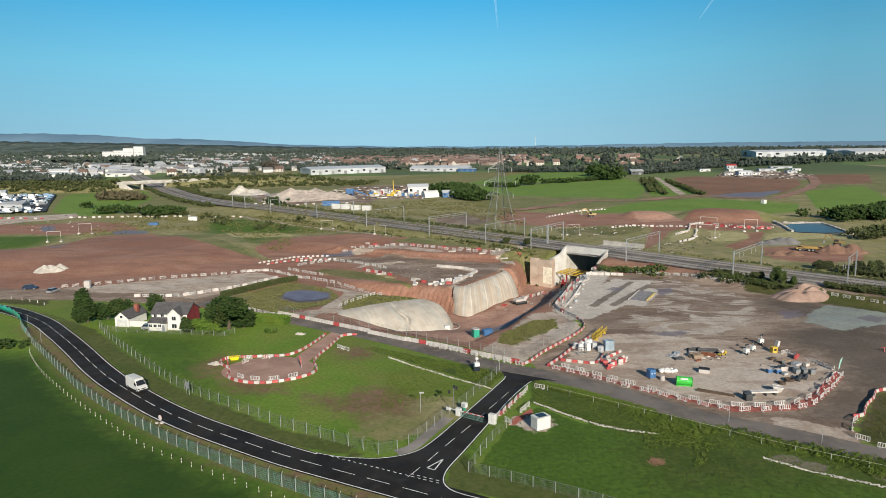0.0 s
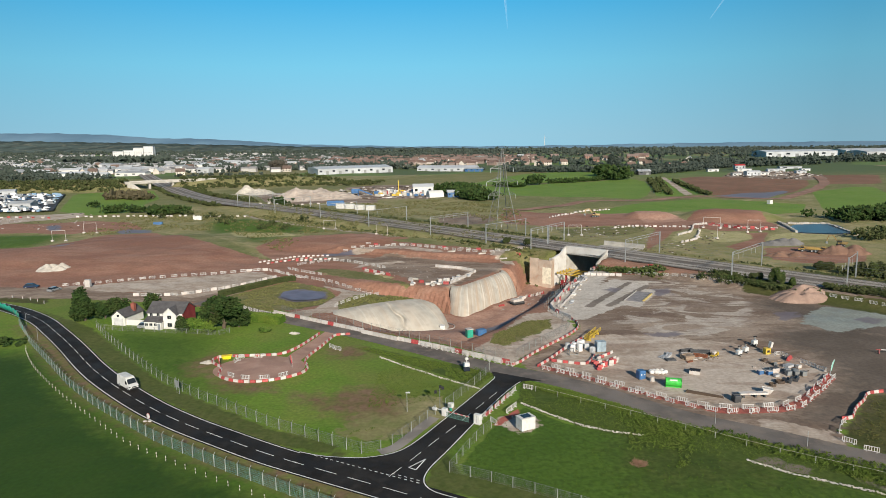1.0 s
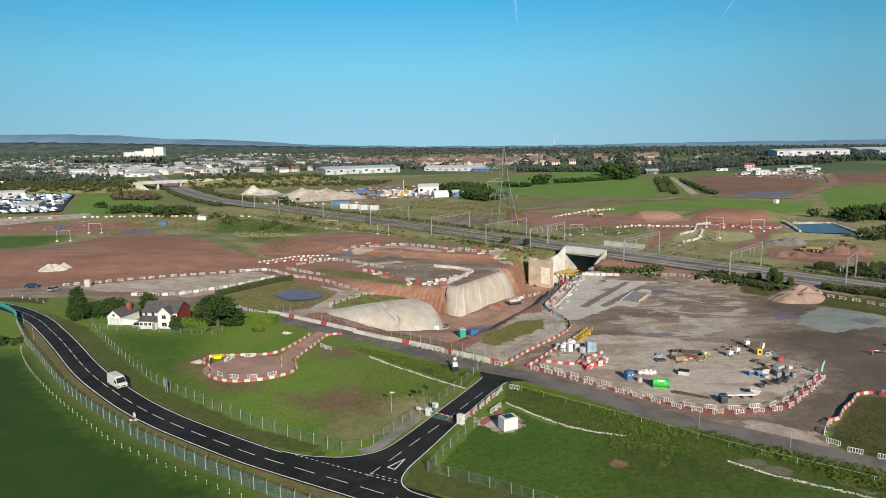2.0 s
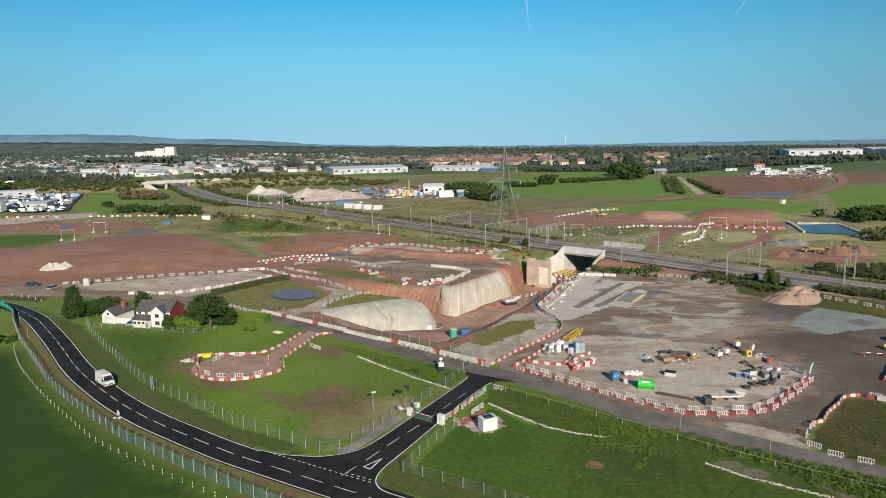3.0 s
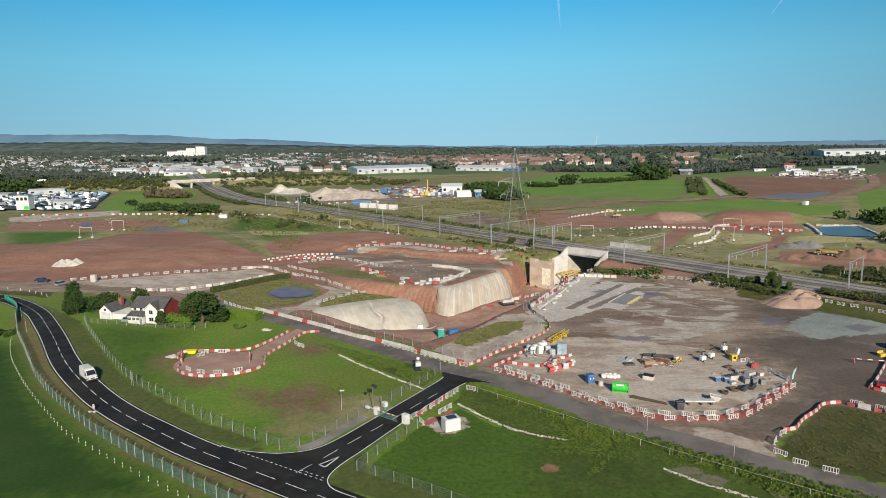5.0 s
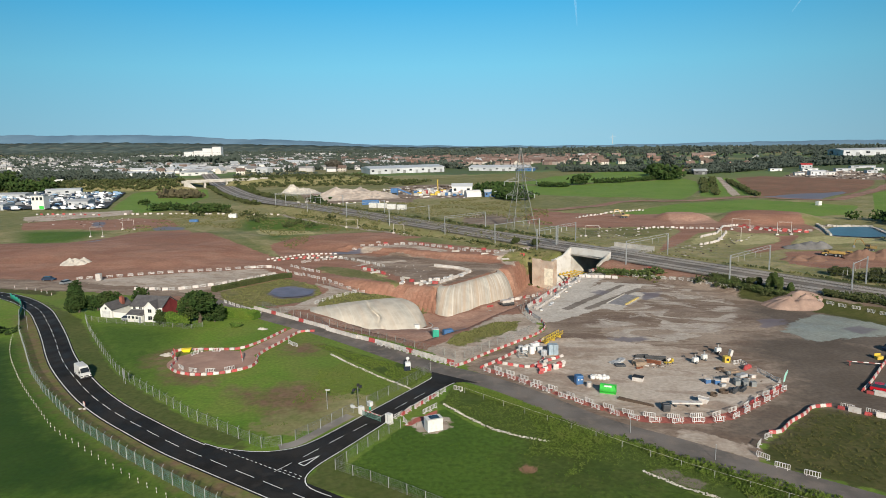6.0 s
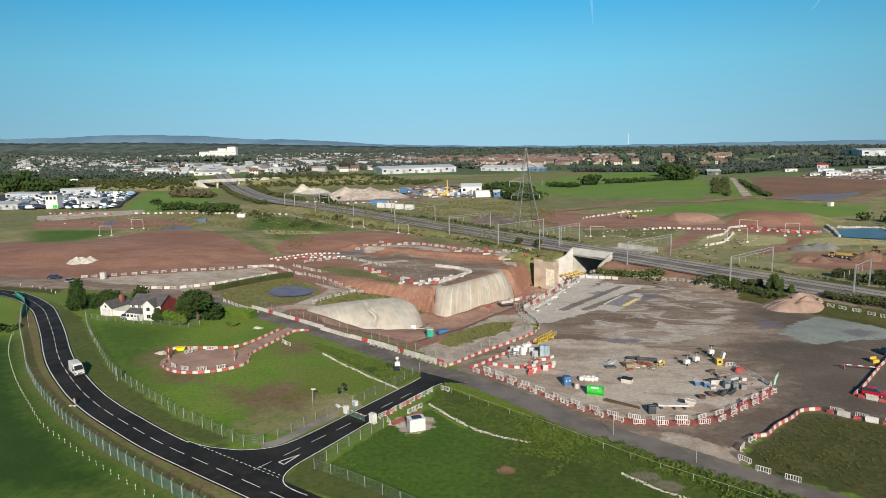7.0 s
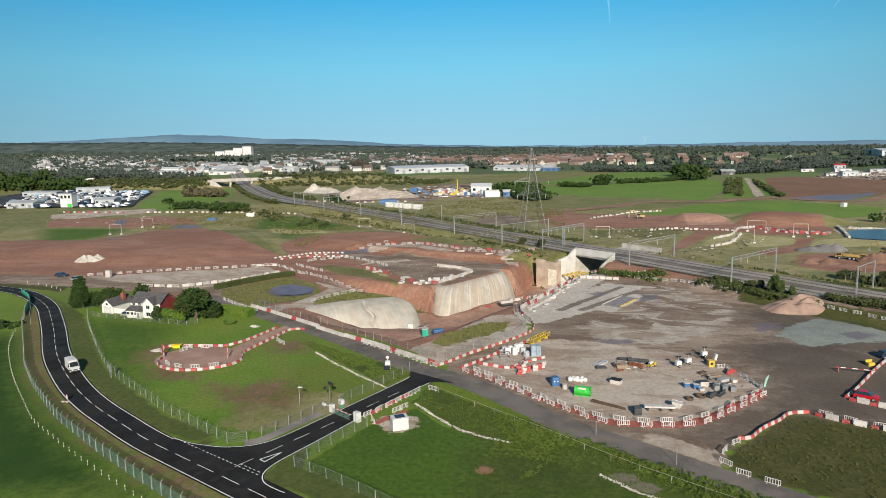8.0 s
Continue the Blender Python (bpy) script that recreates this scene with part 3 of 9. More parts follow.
area("mud", [(-39, 138), (-28, 123), (-19, 123), (-20, 126), (-33, 132), (-36, 141)])
area("mud", [(-17, 122), (-11, 121), (-2, 115), (-2, 109), (-9, 115)])
area("mud", [(-38, 132), (-35, 140), (-38, 146), (-42, 139)])
area("mud", [(-14, 150), (-6, 150), (-3, 143), (-10, 142)])
area("mud", [(-86.4, 157.3), (-71.4, 140), (-60.8, 128), (-50.2, 117.6), (-41.4, 109.9), (-32, 102.1), (-24.8, 97.2), (-12.4, 89), (3, 79.3), (8, 81), (2.6, 85.6), (-5.2, 89.9), (-12.5, 93.6), (-21.9, 99), (-31.3, 105.7), (-41.1, 113.4), (-52.8, 124), (-64, 136.4), (-71.7, 145.4), (-82.6, 158.9), (-94, 172), (-100, 172)])
area("olive", [(11, 87), (12, 92), (14.5, 97), (15.4, 92), (16.5, 90.4), (23, 87), (40, 77.4), (38, 75), (20, 82.4)])
area("olive", [(-78, 169), (-61.8, 149.5), (-51.2, 137.5), (-42.7, 128.1), (-34.6, 121.1), (-26.2, 114.8), (-15.8, 106.5), (-4.9, 100.6), (1.1, 96.8), (-2.7, 95.8), (-13.1, 99.9), (-26.3, 108.5), (-44.8, 124.1), (-56, 135.7), (-76.3, 159.3), (-92.7, 178), (-110, 194)])
area("olive", [tuple(on_rail(a, b)) for a, b in ((-150, -7), (0, -6), (0, 1), (-150, 1))])
area("sedge", [(76, 99), (80, 94.5), (86, 91.5), (100, 84), (140, 62), (145, 72), (90, 95), (80, 101)])
area("sedge", [(78, 103), (77.6, 98), (82.4, 94), (90, 90), (140, 70), (150, 95), (106, 113), (96, 118), (91, 118), (83, 108)])
area("sedge", [(-158.2, 228.2), (-128.1, 229.9), (-110.5, 207), (-105.7, 195.3), (-123.9, 199.9), (-135.3, 199.9)])
area("rank", [(43.8, 112.7), (45.4, 105.9), (40.2, 97.7), (41.1, 84.3), (83.9, 86.1), (85, 88.1), (70.5, 96), (53.4, 105.1)])
area("damp", [(92, 119.5), (84, 111), (79, 106), (74, 108), (84, 117), (93, 129), (94, 142), (90, 150), (96, 160), (110, 163), (125, 150), (150, 120), (150, 96), (108, 114)])
area("damp", [(96, 160), (110, 163), (104, 172), (101, 184), (106, 192), (118, 183), (140, 180), (170, 160), (150, 130), (125, 150)])
area("deep", [(-400, 40), (-3, 80), (-17, 90), (-41, 107), (-59, 125), (-79, 148), (-110, 150), (-400, 150)])
area("lush", [(-70.5, 159.1), (-68.5, 168.6), (-44.5, 160.5), (-39.4, 145.9), (-36.8, 134.3), (-26.6, 121.5), (-37.1, 124.3), (-53.3, 137.7)])
area("meadow", [(22, 106), (15.4, 91), (26, 84.8), (60, 64), (100, 40), (100, 64), (70, 84), (56, 93), (47, 100), (34, 107), (28, 114)])
area("dry", [(-112.1, 747.4), (-48.2, 806.7), (40.1, 898.7), (101.4, 926.4), (168.9, 923), (126.4, 876.6), (71.4, 780.9), (32.6, 677.2), (-5.9, 660.4), (-29.9, 680.1), (-63, 669.9), (-90.8, 698.8)])
area("palepatch", [(56, 164), (68, 155), (78, 156), (86, 160), (92, 168), (97, 178), (101, 190), (96, 206), (86, 220), (78, 218), (76, 202), (66, 184)])
area("puddle", [(103.1, 176.8), (108.8, 176.8), (105.4, 170.3), (100, 168.7)])
area("puddle", [(78, 205), (84, 207), (82, 199), (77, 196)])
area("puddle", [(63, 205), (66, 209), (68, 206), (66, 202)])
area("puddle", [(118, 168), (124, 171), (126, 168), (121, 165)])
area("puddle", [(62, 158), (70, 160), (72, 157), (64, 155)])
for strip in ([(45, -12), (340, -16), (340, 1), (45, 1)], [(-150, 24), (340, 24), (340, 44), (130, 40), (-150, 36)]):
    ZONES["rough"].append([tuple(on_rail(a, b)) for a, b in strip])
gm = bpy.data.meshes.new("ground")
NX, NY = len(GX), len(GY)
idx = np.arange(NX * NY).reshape(NY, NX)
quads = np.stack([idx[:-1, :-1], idx[:-1, 1:], idx[1:, 1:], idx[1:, :-1]], -1).reshape(-1, 4)
gm.vertices.add(NX * NY)
gm.vertices.foreach_set("co", np.stack([X, Y, Z], 1).ravel())
gm.loops.add(quads.size)
gm.loops.foreach_set("vertex_index", quads.ravel())
gm.polygons.add(len(quads))
gm.polygons.foreach_set("loop_start", np.arange(0, quads.size, 4))
gm.polygons.foreach_set("use_smooth", np.ones(len(quads), bool))
gm.update(calc_edges=True)
for zone, polys in ZONES.items():
    val = np.full(X.shape, -12.0)
    for pl in polys:
        val = np.maximum(val, signed(pl, X, Y))
    gm.attributes.new(zone, "FLOAT", "POINT").data.foreach_set("value", val)
gm.attributes.new("steep", "FLOAT", "POINT").data.foreach_set("value", np.hypot(*np.gradient(Z.reshape(NY, NX), GY, GX)).ravel())

ground_mat = bpy.data.materials.new("open ground")
gt, gn, gl, gp = nodes_of(ground_mat)


def zone_fac(name, edge=0.6, rough_edge=1.2, size=0.45):
    a = gn.new("ShaderNodeAttribute")
    a.attribute_name = name
    r = gn.new("ShaderNodeMapRange")
    r.inputs[1].default_value, r.inputs[2].default_value = -edge, edge
    jig = math_node(gt, "MULTIPLY", math_node(gt, "SUBTRACT", noise_fac(gt, size, 5, 0.2, 0.8), 0.5), rough_edge * 2)
    gl.new(math_node(gt, "ADD", a.outputs["Fac"], jig), r.inputs[0])
    return r.outputs[0]


def soil(a, b, c, broad, fine):
    q = ramp_mix(gt, noise_fac(gt, broad, 5, 0.36, 0.64, 0.4), a, b)
    return ramp_mix(gt, math_node(gt, "MULTIPLY", noise_fac(gt, fine, 6, 0.42, 0.68), 0.75), q, c)


grass = soil((0.100, 0.192, 0.019), (0.145, 0.235, 0.029), (0.180, 0.215, 0.046), 0.05, 0.12)
grass = ramp_mix(gt, math_node(gt, "MULTIPLY", noise_fac(gt, 1.6, 6, 0.4, 0.7), 0.30), grass, (0.045, 0.090, 0.010))
grass = ramp_mix(gt, math_node(gt, "MULTIPLY", noise_fac(gt, 0.012, 3, 0.5, 0.62), 0.45), grass, (0.12, 0.125, 0.035))
cells = gn.new("ShaderNodeTexVoronoi")
cells.inputs["Scale"].default_value = 0.0055
geo_f = gn.new("ShaderNodeNewGeometry")
gl.new(geo_f.outputs["Position"], cells.inputs["Vector"])
pick = gn.new("ShaderNodeValToRGB")
pick.color_ramp.interpolation = "CONSTANT"
pick.color_ramp.elements[0].color = (0.10, 0.135, 0.05, 1)
pick.color_ramp.elements[1].position, pick.color_ramp.elements[1].color = 0.78, (0.26, 0.215, 0.13, 1)
for at_, c_ in ((0.2, (0.115, 0.175, 0.055, 1)), (0.42, (0.19, 0.18, 0.085, 1)), (0.6, (0.085, 0.12, 0.05, 1))):
    pick.color_ramp.elements.new(at_).color = c_
sep_c, sep_p, far_f = gn.new("ShaderNodeSeparateColor"), gn.new("ShaderNodeSeparateXYZ"), gn.new("ShaderNodeMapRange")
gl.new(cells.outputs["Color"], sep_c.inputs[0])
gl.new(sep_c.outputs[0], pick.inputs[0])
gl.new(geo_f.outputs["Position"], sep_p.inputs[0])
gl.new(sep_p.outputs[1], far_f.inputs[0])
far_f.inputs[1].default_value, far_f.inputs[2].default_value = 690, 840
mid_f = gn.new("ShaderNodeMapRange")
gl.new(sep_p.outputs[1], mid_f.inputs[0])
mid_f.inputs[1].default_value, mid_f.inputs[2].default_value = 240, 262
rough_ground = soil((0.150, 0.158, 0.060), (0.225, 0.205, 0.098), (0.105, 0.135, 0.036), 0.05, 0.25)
col = ramp_mix(gt, far_f.outputs[0], ramp_mix(gt, mid_f.outputs[0], grass, rough_ground), pick.outputs[0])
LAYERS = (
    ("rough", soil((0.210, 0.195, 0.085), (0.300, 0.262, 0.140), (0.135, 0.160, 0.048), 0.05, 0.2), 1.2, 2.0),
    ("bright", soil((0.105, 0.195, 0.026), (0.135, 0.225, 0.036), (0.16, 0.22, 0.05), 0.03, 0.15), 0.7, 0.6),
    ("dry", soil((0.17, 0.165, 0.062), (0.215, 0.195, 0.085), (0.135, 0.150, 0.048), 0.02, 0.08), 1.2, 2.0),
    ("deep", soil((0.0187, 0.0527, 0.0043), (0.0263, 0.0654, 0.0059), (0.0331, 0.0697, 0.0076), 0.04, 0.15), 14.0, 2.5),
    ("lush", soil((0.060, 0.118, 0.012), (0.085, 0.145, 0.018), (0.050, 0.095, 0.010), 0.06, 0.5), 14.0, 3.0),
    ("meadow", soil((0.0537, 0.1082, 0.0106), (0.0783, 0.139, 0.0167), (0.0396, 0.0818, 0.007), 0.06, 1.1), 0.5, 0.5),
    ("olive", soil((0.072, 0.096, 0.021), (0.102, 0.114, 0.033), (0.054, 0.080, 0.014), 0.08, 0.7), 1.0, 0.8),
    ("sedge", soil((0.0598, 0.0651, 0.0167), (0.0915, 0.0871, 0.0299), (0.0431, 0.0572, 0.0106), 0.22, 1.1), 1.0, 1.2),
    ("rank", soil((0.0467, 0.0765, 0.011), (0.0748, 0.1011, 0.0187), (0.034, 0.0561, 0.0085), 0.22, 1.1), 12.0, 4.0),
    ("weeds", soil((0.0527, 0.085, 0.0127), (0.0714, 0.1028, 0.0187), (0.0416, 0.068, 0.0076), 0.22, 1.1), 0.8, 0.8),
    ("mud", soil((0.165, 0.105, 0.062), (0.205, 0.135, 0.085), (0.115, 0.11, 0.035), 0.1, 0.4), 6.0, 2.4),
    ("red", soil((0.2394, 0.1178, 0.0808), (0.2945, 0.1577, 0.1121), (0.2232, 0.1216, 0.0836), 0.03, 0.15), 0.8, 1.2),
    ("plough", soil((0.19, 0.095, 0.060), (0.24, 0.13, 0.085), (0.14, 0.10, 0.06), 0.02, 0.12), 1.5, 2.0),
    ("yard", soil((0.1457, 0.1034, 0.0771), (0.2021, 0.1457, 0.1072), (0.2914, 0.235, 0.188), 0.030, 0.075), 0.8, 1.5),
    ("straw", soil((0.34, 0.31, 0.16), (0.40, 0.36, 0.20), (0.24, 0.25, 0.09), 0.08, 0.4), 1.0, 1.6),
    ("palepatch", soil((0.40, 0.355, 0.31), (0.50, 0.45, 0.39), (0.29, 0.24, 0.205), 0.12, 0.3), 3.0, 3.0),
    ("damp", soil((0.094, 0.075, 0.060), (0.122, 0.098, 0.078), (0.146, 0.119, 0.098), 0.04, 0.12), 9.0, 3.0),
    ("stone", soil((0.37, 0.305, 0.245), (0.47, 0.40, 0.335), (0.29, 0.225, 0.175), 0.08, 0.35), 0.6, 1.4),
    ("clay", soil((0.36, 0.215, 0.16), (0.43, 0.275, 0.21), (0.31, 0.175, 0.128), 0.10, 0.4), 1.5, 1.0),
    ("turf", soil((0.135, 0.135, 0.050), (0.205, 0.180, 0.085), (0.095, 0.115, 0.030), 0.10, 0.5), 0.8, 1.6),
    ("silt", soil((0.23, 0.26, 0.235), (0.27, 0.295, 0.27), (0.19, 0.20, 0.185), 0.06, 0.2), 1.0, 1.6),
    ("slab", soil((0.46, 0.425, 0.38), (0.54, 0.50, 0.45), (0.38, 0.335, 0.285), 0.10, 0.4), 0.6, 1.2),
    ("scrub", soil((0.060, 0.068, 0.018), (0.095, 0.090, 0.032), (0.048, 0.060, 0.013), 0.1, 0.5), 1.2, 1.2),
    ("band", soil((0.16, 0.135, 0.115), (0.20, 0.17, 0.145), (0.22, 0.19, 0.16), 0.1, 0.3), 0.5, 0.5),
    ("redstrip", soil((0.36, 0.095, 0.075), (0.42, 0.13, 0.10), (0.25, 0.10, 0.08), 0.3, 2.0), 0.3, 0.15),
)
for name, look_col, edge, jag in LAYERS:
    if name in ("yard", "stone", "red"):
        pale, dark = {"yard": ((0.37, 0.30, 0.24), (0.145, 0.102, 0.080)), "stone": ((0.52, 0.46, 0.40), (0.24, 0.17, 0.13)), "red": ((0.40, 0.265, 0.20), (0.225, 0.115, 0.078))}[name]
        amount = {"yard": 0.55, "stone": 0.5, "red": 0.22}[name]
        look_col = ramp_mix(gt, math_node(gt, "MULTIPLY", noise_fac(gt, 0.05, 12, 0.50, 0.56, 1.0, 0.62, (0.6, 1.5, 1)), amount), look_col, pale)
        look_col = ramp_mix(gt, math_node(gt, "MULTIPLY", noise_fac(gt, 0.2, 12, 0.53, 0.57, 1.2, 0.66, (0.5, 1.6, 1)), amount * 0.6), look_col, pale)
        look_col = ramp_mix(gt, math_node(gt, "MULTIPLY", noise_fac(gt, 0.11, 12, 0.53, 0.59, 0.8, 0.62, (0.6, 1.4, 1)), amount), look_col, dark)
    here = zone_fac(name, edge * 0.4, jag)
    if name == "palepatch":
        here = math_node(gt, "MULTIPLY", math_node(gt, "MULTIPLY", here, noise_fac(gt, 0.11, 10, 0.49, 0.535, 1.2, 0.58, (0.7, 1.3, 1))), 0.9)
    col = ramp_mix(gt, here, col, look_col)
wet = math_node(gt, "MAXIMUM", math_node(gt, "MAXIMUM", zone_fac("water", 0.5, 0.7), math_node(gt, "MULTIPLY", zone_fac("puddle", 0.5, 1.8, 0.3), 0.8)), math_node(gt, "MULTIPLY", zone_fac("silt", 0.5, 1.0), noise_fac(gt, 0.08, 3, 0.45, 0.6)))
grain = ramp_mix(gt, noise_fac(gt, 1.3, 6, 0.32, 0.68), (0.86, 0.85, 0.84), (1.13, 1.13, 1.12))
mul = gn.new("ShaderNodeMix")
mul.data_type, mul.blend_type = "RGBA", "MULTIPLY"
mul.inputs[0].default_value = 1.0
gl.new(col, mul.inputs[6])
gl.new(grain, mul.inputs[7])
col = mul.outputs[2]
col = ramp_mix(gt, zone_fac("water", 0.5, 0.7), col, (0.150, 0.140, 0.165))
col = ramp_mix(gt, math_node(gt, "MULTIPLY", zone_fac("puddle", 0.5, 1.8, 0.3), 0.75), col, (0.150, 0.130, 0.150))
gl.new(col, gp.inputs["Base Color"])
rg = gn.new("ShaderNodeMapRange")
rg.inputs[3].default_value, rg.inputs[4].default_value = 0.92, 0.55
gl.new(wet, rg.inputs[0])
gl.new(rg.outputs[0], gp.inputs["Roughness"])
gp.inputs["Specular IOR Level"].default_value = 0.25
gb = gn.new("ShaderNodeBump")
gb.inputs["Distance"].default_value = 0.055
gl.new(math_node(gt, "MULTIPLY", math_node(gt, "SUBTRACT", 1.0, wet), 0.45), gb.inputs["Strength"])
gl.new(math_node(gt, "ADD", noise_fac(gt, 1.1, 5, 0.2, 0.8), math_node(gt, "MULTIPLY", noise_fac(gt, 0.2, 3, 0.2, 0.8), 2.0)), gb.inputs["Height"])
gl.new(gb.outputs[0], gp.inputs["Normal"])
gm.materials.append(ground_mat)
ground = tagged(new("ground", gm), "grass fields and red earth building site with puddles", "ground", kind="structure")

# ---- standing water ----
def pool(label, outline, base, rough, lift):
    m = bpy.data.materials.new(label)
    t, n, l, p = nodes_of(m)
    l.new(ramp_mix(t, noise_fac(t, 0.25, 4, 0.35, 0.65), tint(base, 0.85), tint(base, 1.2)), p.inputs["Base Color"])
    p.inputs["Roughness"].default_value = rough
    b = n.new("ShaderNodeBump")
    b.inputs["Strength"].default_value, b.inputs["Distance"].default_value = 0.25, 0.03
    l.new(noise_fac(t, 1.6, 3, 0.2, 0.8), b.inputs["Height"])
    l.new(b.outputs[0], p.inputs["Normal"])
    ring = spline(outline + outline[:1], 1.0)[:-1]
    z = float(np.max(height(ring[:, 0], ring[:, 1]))) * 0.5 + float(np.min(height(ring[:, 0], ring[:, 1]))) * 0.5 + lift
    return tagged(new("water", mesh_of("water", Shape().add([(x, y, z) for x, y in ring], [tuple(range(len(ring)))]), m)), label, "pond", kind="structure")


pool("deep blue water of the far pond", [(188.6, 341), (197, 349.6), (215, 348.4), (207.8, 324), (201.4, 316.4), (184.4, 322)], (0.062, 0.085, 0.100), 0.30, 0.35)
pool("muddy violet water of the near pond", [(-37.4, 203), (-37.6, 209.4), (-32.6, 211.6), (-24.6, 207), (-23.6, 201), (-26.6, 198.2), (-32, 197.6)], (0.135, 0.130, 0.175), 0.55, 0.12)

# ---- roads ----
CIRC = mat("pink gravel", (0.36, 0.225, 0.175), 0.9, fine=3, big=0.15, dirt=(0.42, 0.29, 0.23))
ROAD = spline([(-190, 205), (-160, 203.5), (-132, 198.5), (-115, 191.5), (-98, 178.6), (-85, 164.8), (-74, 152.2), (-62.9, 138.9), (-54.0, 129.2), (-41.5, 117.2), (-31.6, 109.1), (-22.2, 102.6),
               (-12.7, 96.4), (-3.4, 91.2), (6, 86.1), (18, 79.5), (40, 67), (80, 46), (140, 18)], 1.5)
road = tagged(new("road", mesh_of("road", ribbon(ROAD, 3.05, -3.05, 0.05), ASPHALT)), "freshly laid black asphalt country road", "road", kind="structure")
SIDE_L = spline([(-8.5, 97.6), (-5.3, 96.3), (-2.2, 95.7), (1.7, 95.5), (5.9, 96.9), (8.8, 100.2), (13.2, 108.4), (16.3, 114.4), (22.4, 126.4), (23.6, 129.4), (23.4, 132.6)], 1.0)
SIDE_R = spline([(18, 82.6), (15, 83.9), (12.4, 85.5), (11.3, 87.3), (11.2, 89.2), (12.0, 92), (14.5, 97.3), (18.8, 106.8), (22.9, 115.9), (27.2, 124.0), (29.6, 126.8), (33.6, 126.6)], 1.0)
outline = [tuple(p) for p in SIDE_L] + [tuple(p) for p in SIDE_R[::-1]] + [(6, 86.4), (-3.2, 91.6)]
side_road = tagged(new("side_road", mesh_of("side_road", Shape().add([(x, y, 0.062) for x, y in outline], [tuple(range(len(outline)))]), ASPHALT)), "black asphalt side road to the site gate", "road", kind="structure")
TRACK = spline([(-60, 196), (-44, 186), (-33, 178), (-20, 169), (-7, 160), (5, 150.5), (16, 141.2), (24, 134.8), (31, 130.6), (39.6, 124.2), (47, 116.8), (53.2, 110.4), (58, 106.6), (66, 101.4),
                (73.5, 95.8), (81, 90.8), (95, 82), (130, 62)], 1.5)
track = tagged(new("track", mesh_of("track", ribbon(TRACK, 2.7, -2.9, 0.04), OLDROAD)), "worn grey tarmac haul track", "road", kind="structure")
FOOT = spline([(4.0, 96.6), (6.2, 98.0), (8.0, 101.0), (10, 105), (12.4, 109.6)], 1)
footway = tagged(new("pavement", mesh_of("pavement", ribbon(FOOT, 1.4, -0.6, 0.10), PATHM)), "pale gravel footway beside the side road", "pavement", kind="structure")
spur = tagged(new("spur", mesh_of("spur", ribbon(spline([(-20, 140), (-18.6, 146), (-17.2, 151), (-15.9, 156), (-14.4, 162), (-13.4, 165)], 1), 2.1, -1.9, 0.03), CIRC)), "pinkish gravel spur to the turning circle", "road", kind="structure")


def disc(cx, cy, rx, ry, z, n=40, turn=0.0):
    return Shape().add([(cx + rx * math.cos(a) * math.cos(turn) - ry * math.sin(a) * math.sin(turn), cy + rx * math.cos(a) * math.sin(turn) + ry * math.sin(a) * math.cos(turn), z)
                        for a in np.linspace(0, math.tau, n, endpoint=False)], [tuple(range(n))])


tagged(new("turning_circle", mesh_of("turning_circle", disc(-25.5, 136.4, 9.6, 7.8, 0.045), CIRC)), "pink gravel turning circle in the grass", "road", kind="structure")

far_haul = spline([(50.9, 439.3), (65.6, 441.4), (89.8, 460.7), (125.9, 493.2), (152.3, 490.2), (186.1, 508.5), (212.4, 514.6), (241.9, 488.6), (267.7, 503.2), (314.5, 557.8), (370.4, 640), (414.9, 736.1)], 4.0)
tagged(new("haul_road", mesh_of("haul_road", ribbon(far_haul, 4.5, -4.5, height(far_haul[:, 0], far_haul[:, 1]) + 0.25), mat("red earth haul road", (0.27, 0.155, 0.11), 0.95, fine=0.6, big=0.06, dirt=(0.33, 0.22, 0.17)))), "red earth haul road across the far fields", "road", kind="structure")
far_path = spline([(-113.7, 426.6), (-94.5, 401), (-66.1, 372.5), (-34.7, 343.3), (-14.5, 326.2), (14.8, 300.3)], 3.0)
tagged(new("service_path", mesh_of("service_path", ribbon(far_path, 1.3, -1.3, height(far_path[:, 0], far_path[:, 1]) + 0.12), mat("pale stone path", (0.36, 0.31, 0.25), 0.95, fine=0.8, big=0.1))), "pale stone service path beside the railway bank", "road", kind="structure")

# road markings
marks = thing("road_markings", "white painted lines of the asphalt road", "road marking", kind="structure")
part("edge_line", ribbon(ROAD, -2.62, -2.78, 0.075), LINE, marks)
cut = int(np.argmin(np.hypot(ROAD[:, 0] + 7.5, ROAD[:, 1] - 94)))
part("edge_line", ribbon(ROAD[:cut - 1], 2.78, 2.62, 0.075), LINE, marks)
cut2 = int(np.argmin(np.hypot(ROAD[:, 0] - 18.5, ROAD[:, 1] - 79)))
part("edge_line", ribbon(ROAD[cut2:], 2.78, 2.62, 0.075), LINE, marks)
part("edge_line", ribbon(SIDE_L[:-3], -0.12, -0.28, 0.08), LINE, marks)
part("edge_line", ribbon(SIDE_R[2:-5], 0.28, 0.12, 0.08), LINE, marks)


def dashes(line, on, off, width, z, start=0.0, side=0.0):
    fine = polyline(line, 0.25)
    n_on, n_all = int(on / 0.25), int((on + off) / 0.25)
    k = int(start / 0.25)
    while k + n_on < len(fine):
        part("dash", ribbon(fine[k : k + n_on + 1], side + width / 2, side - width / 2, z), LINE, marks)
        k += n_all


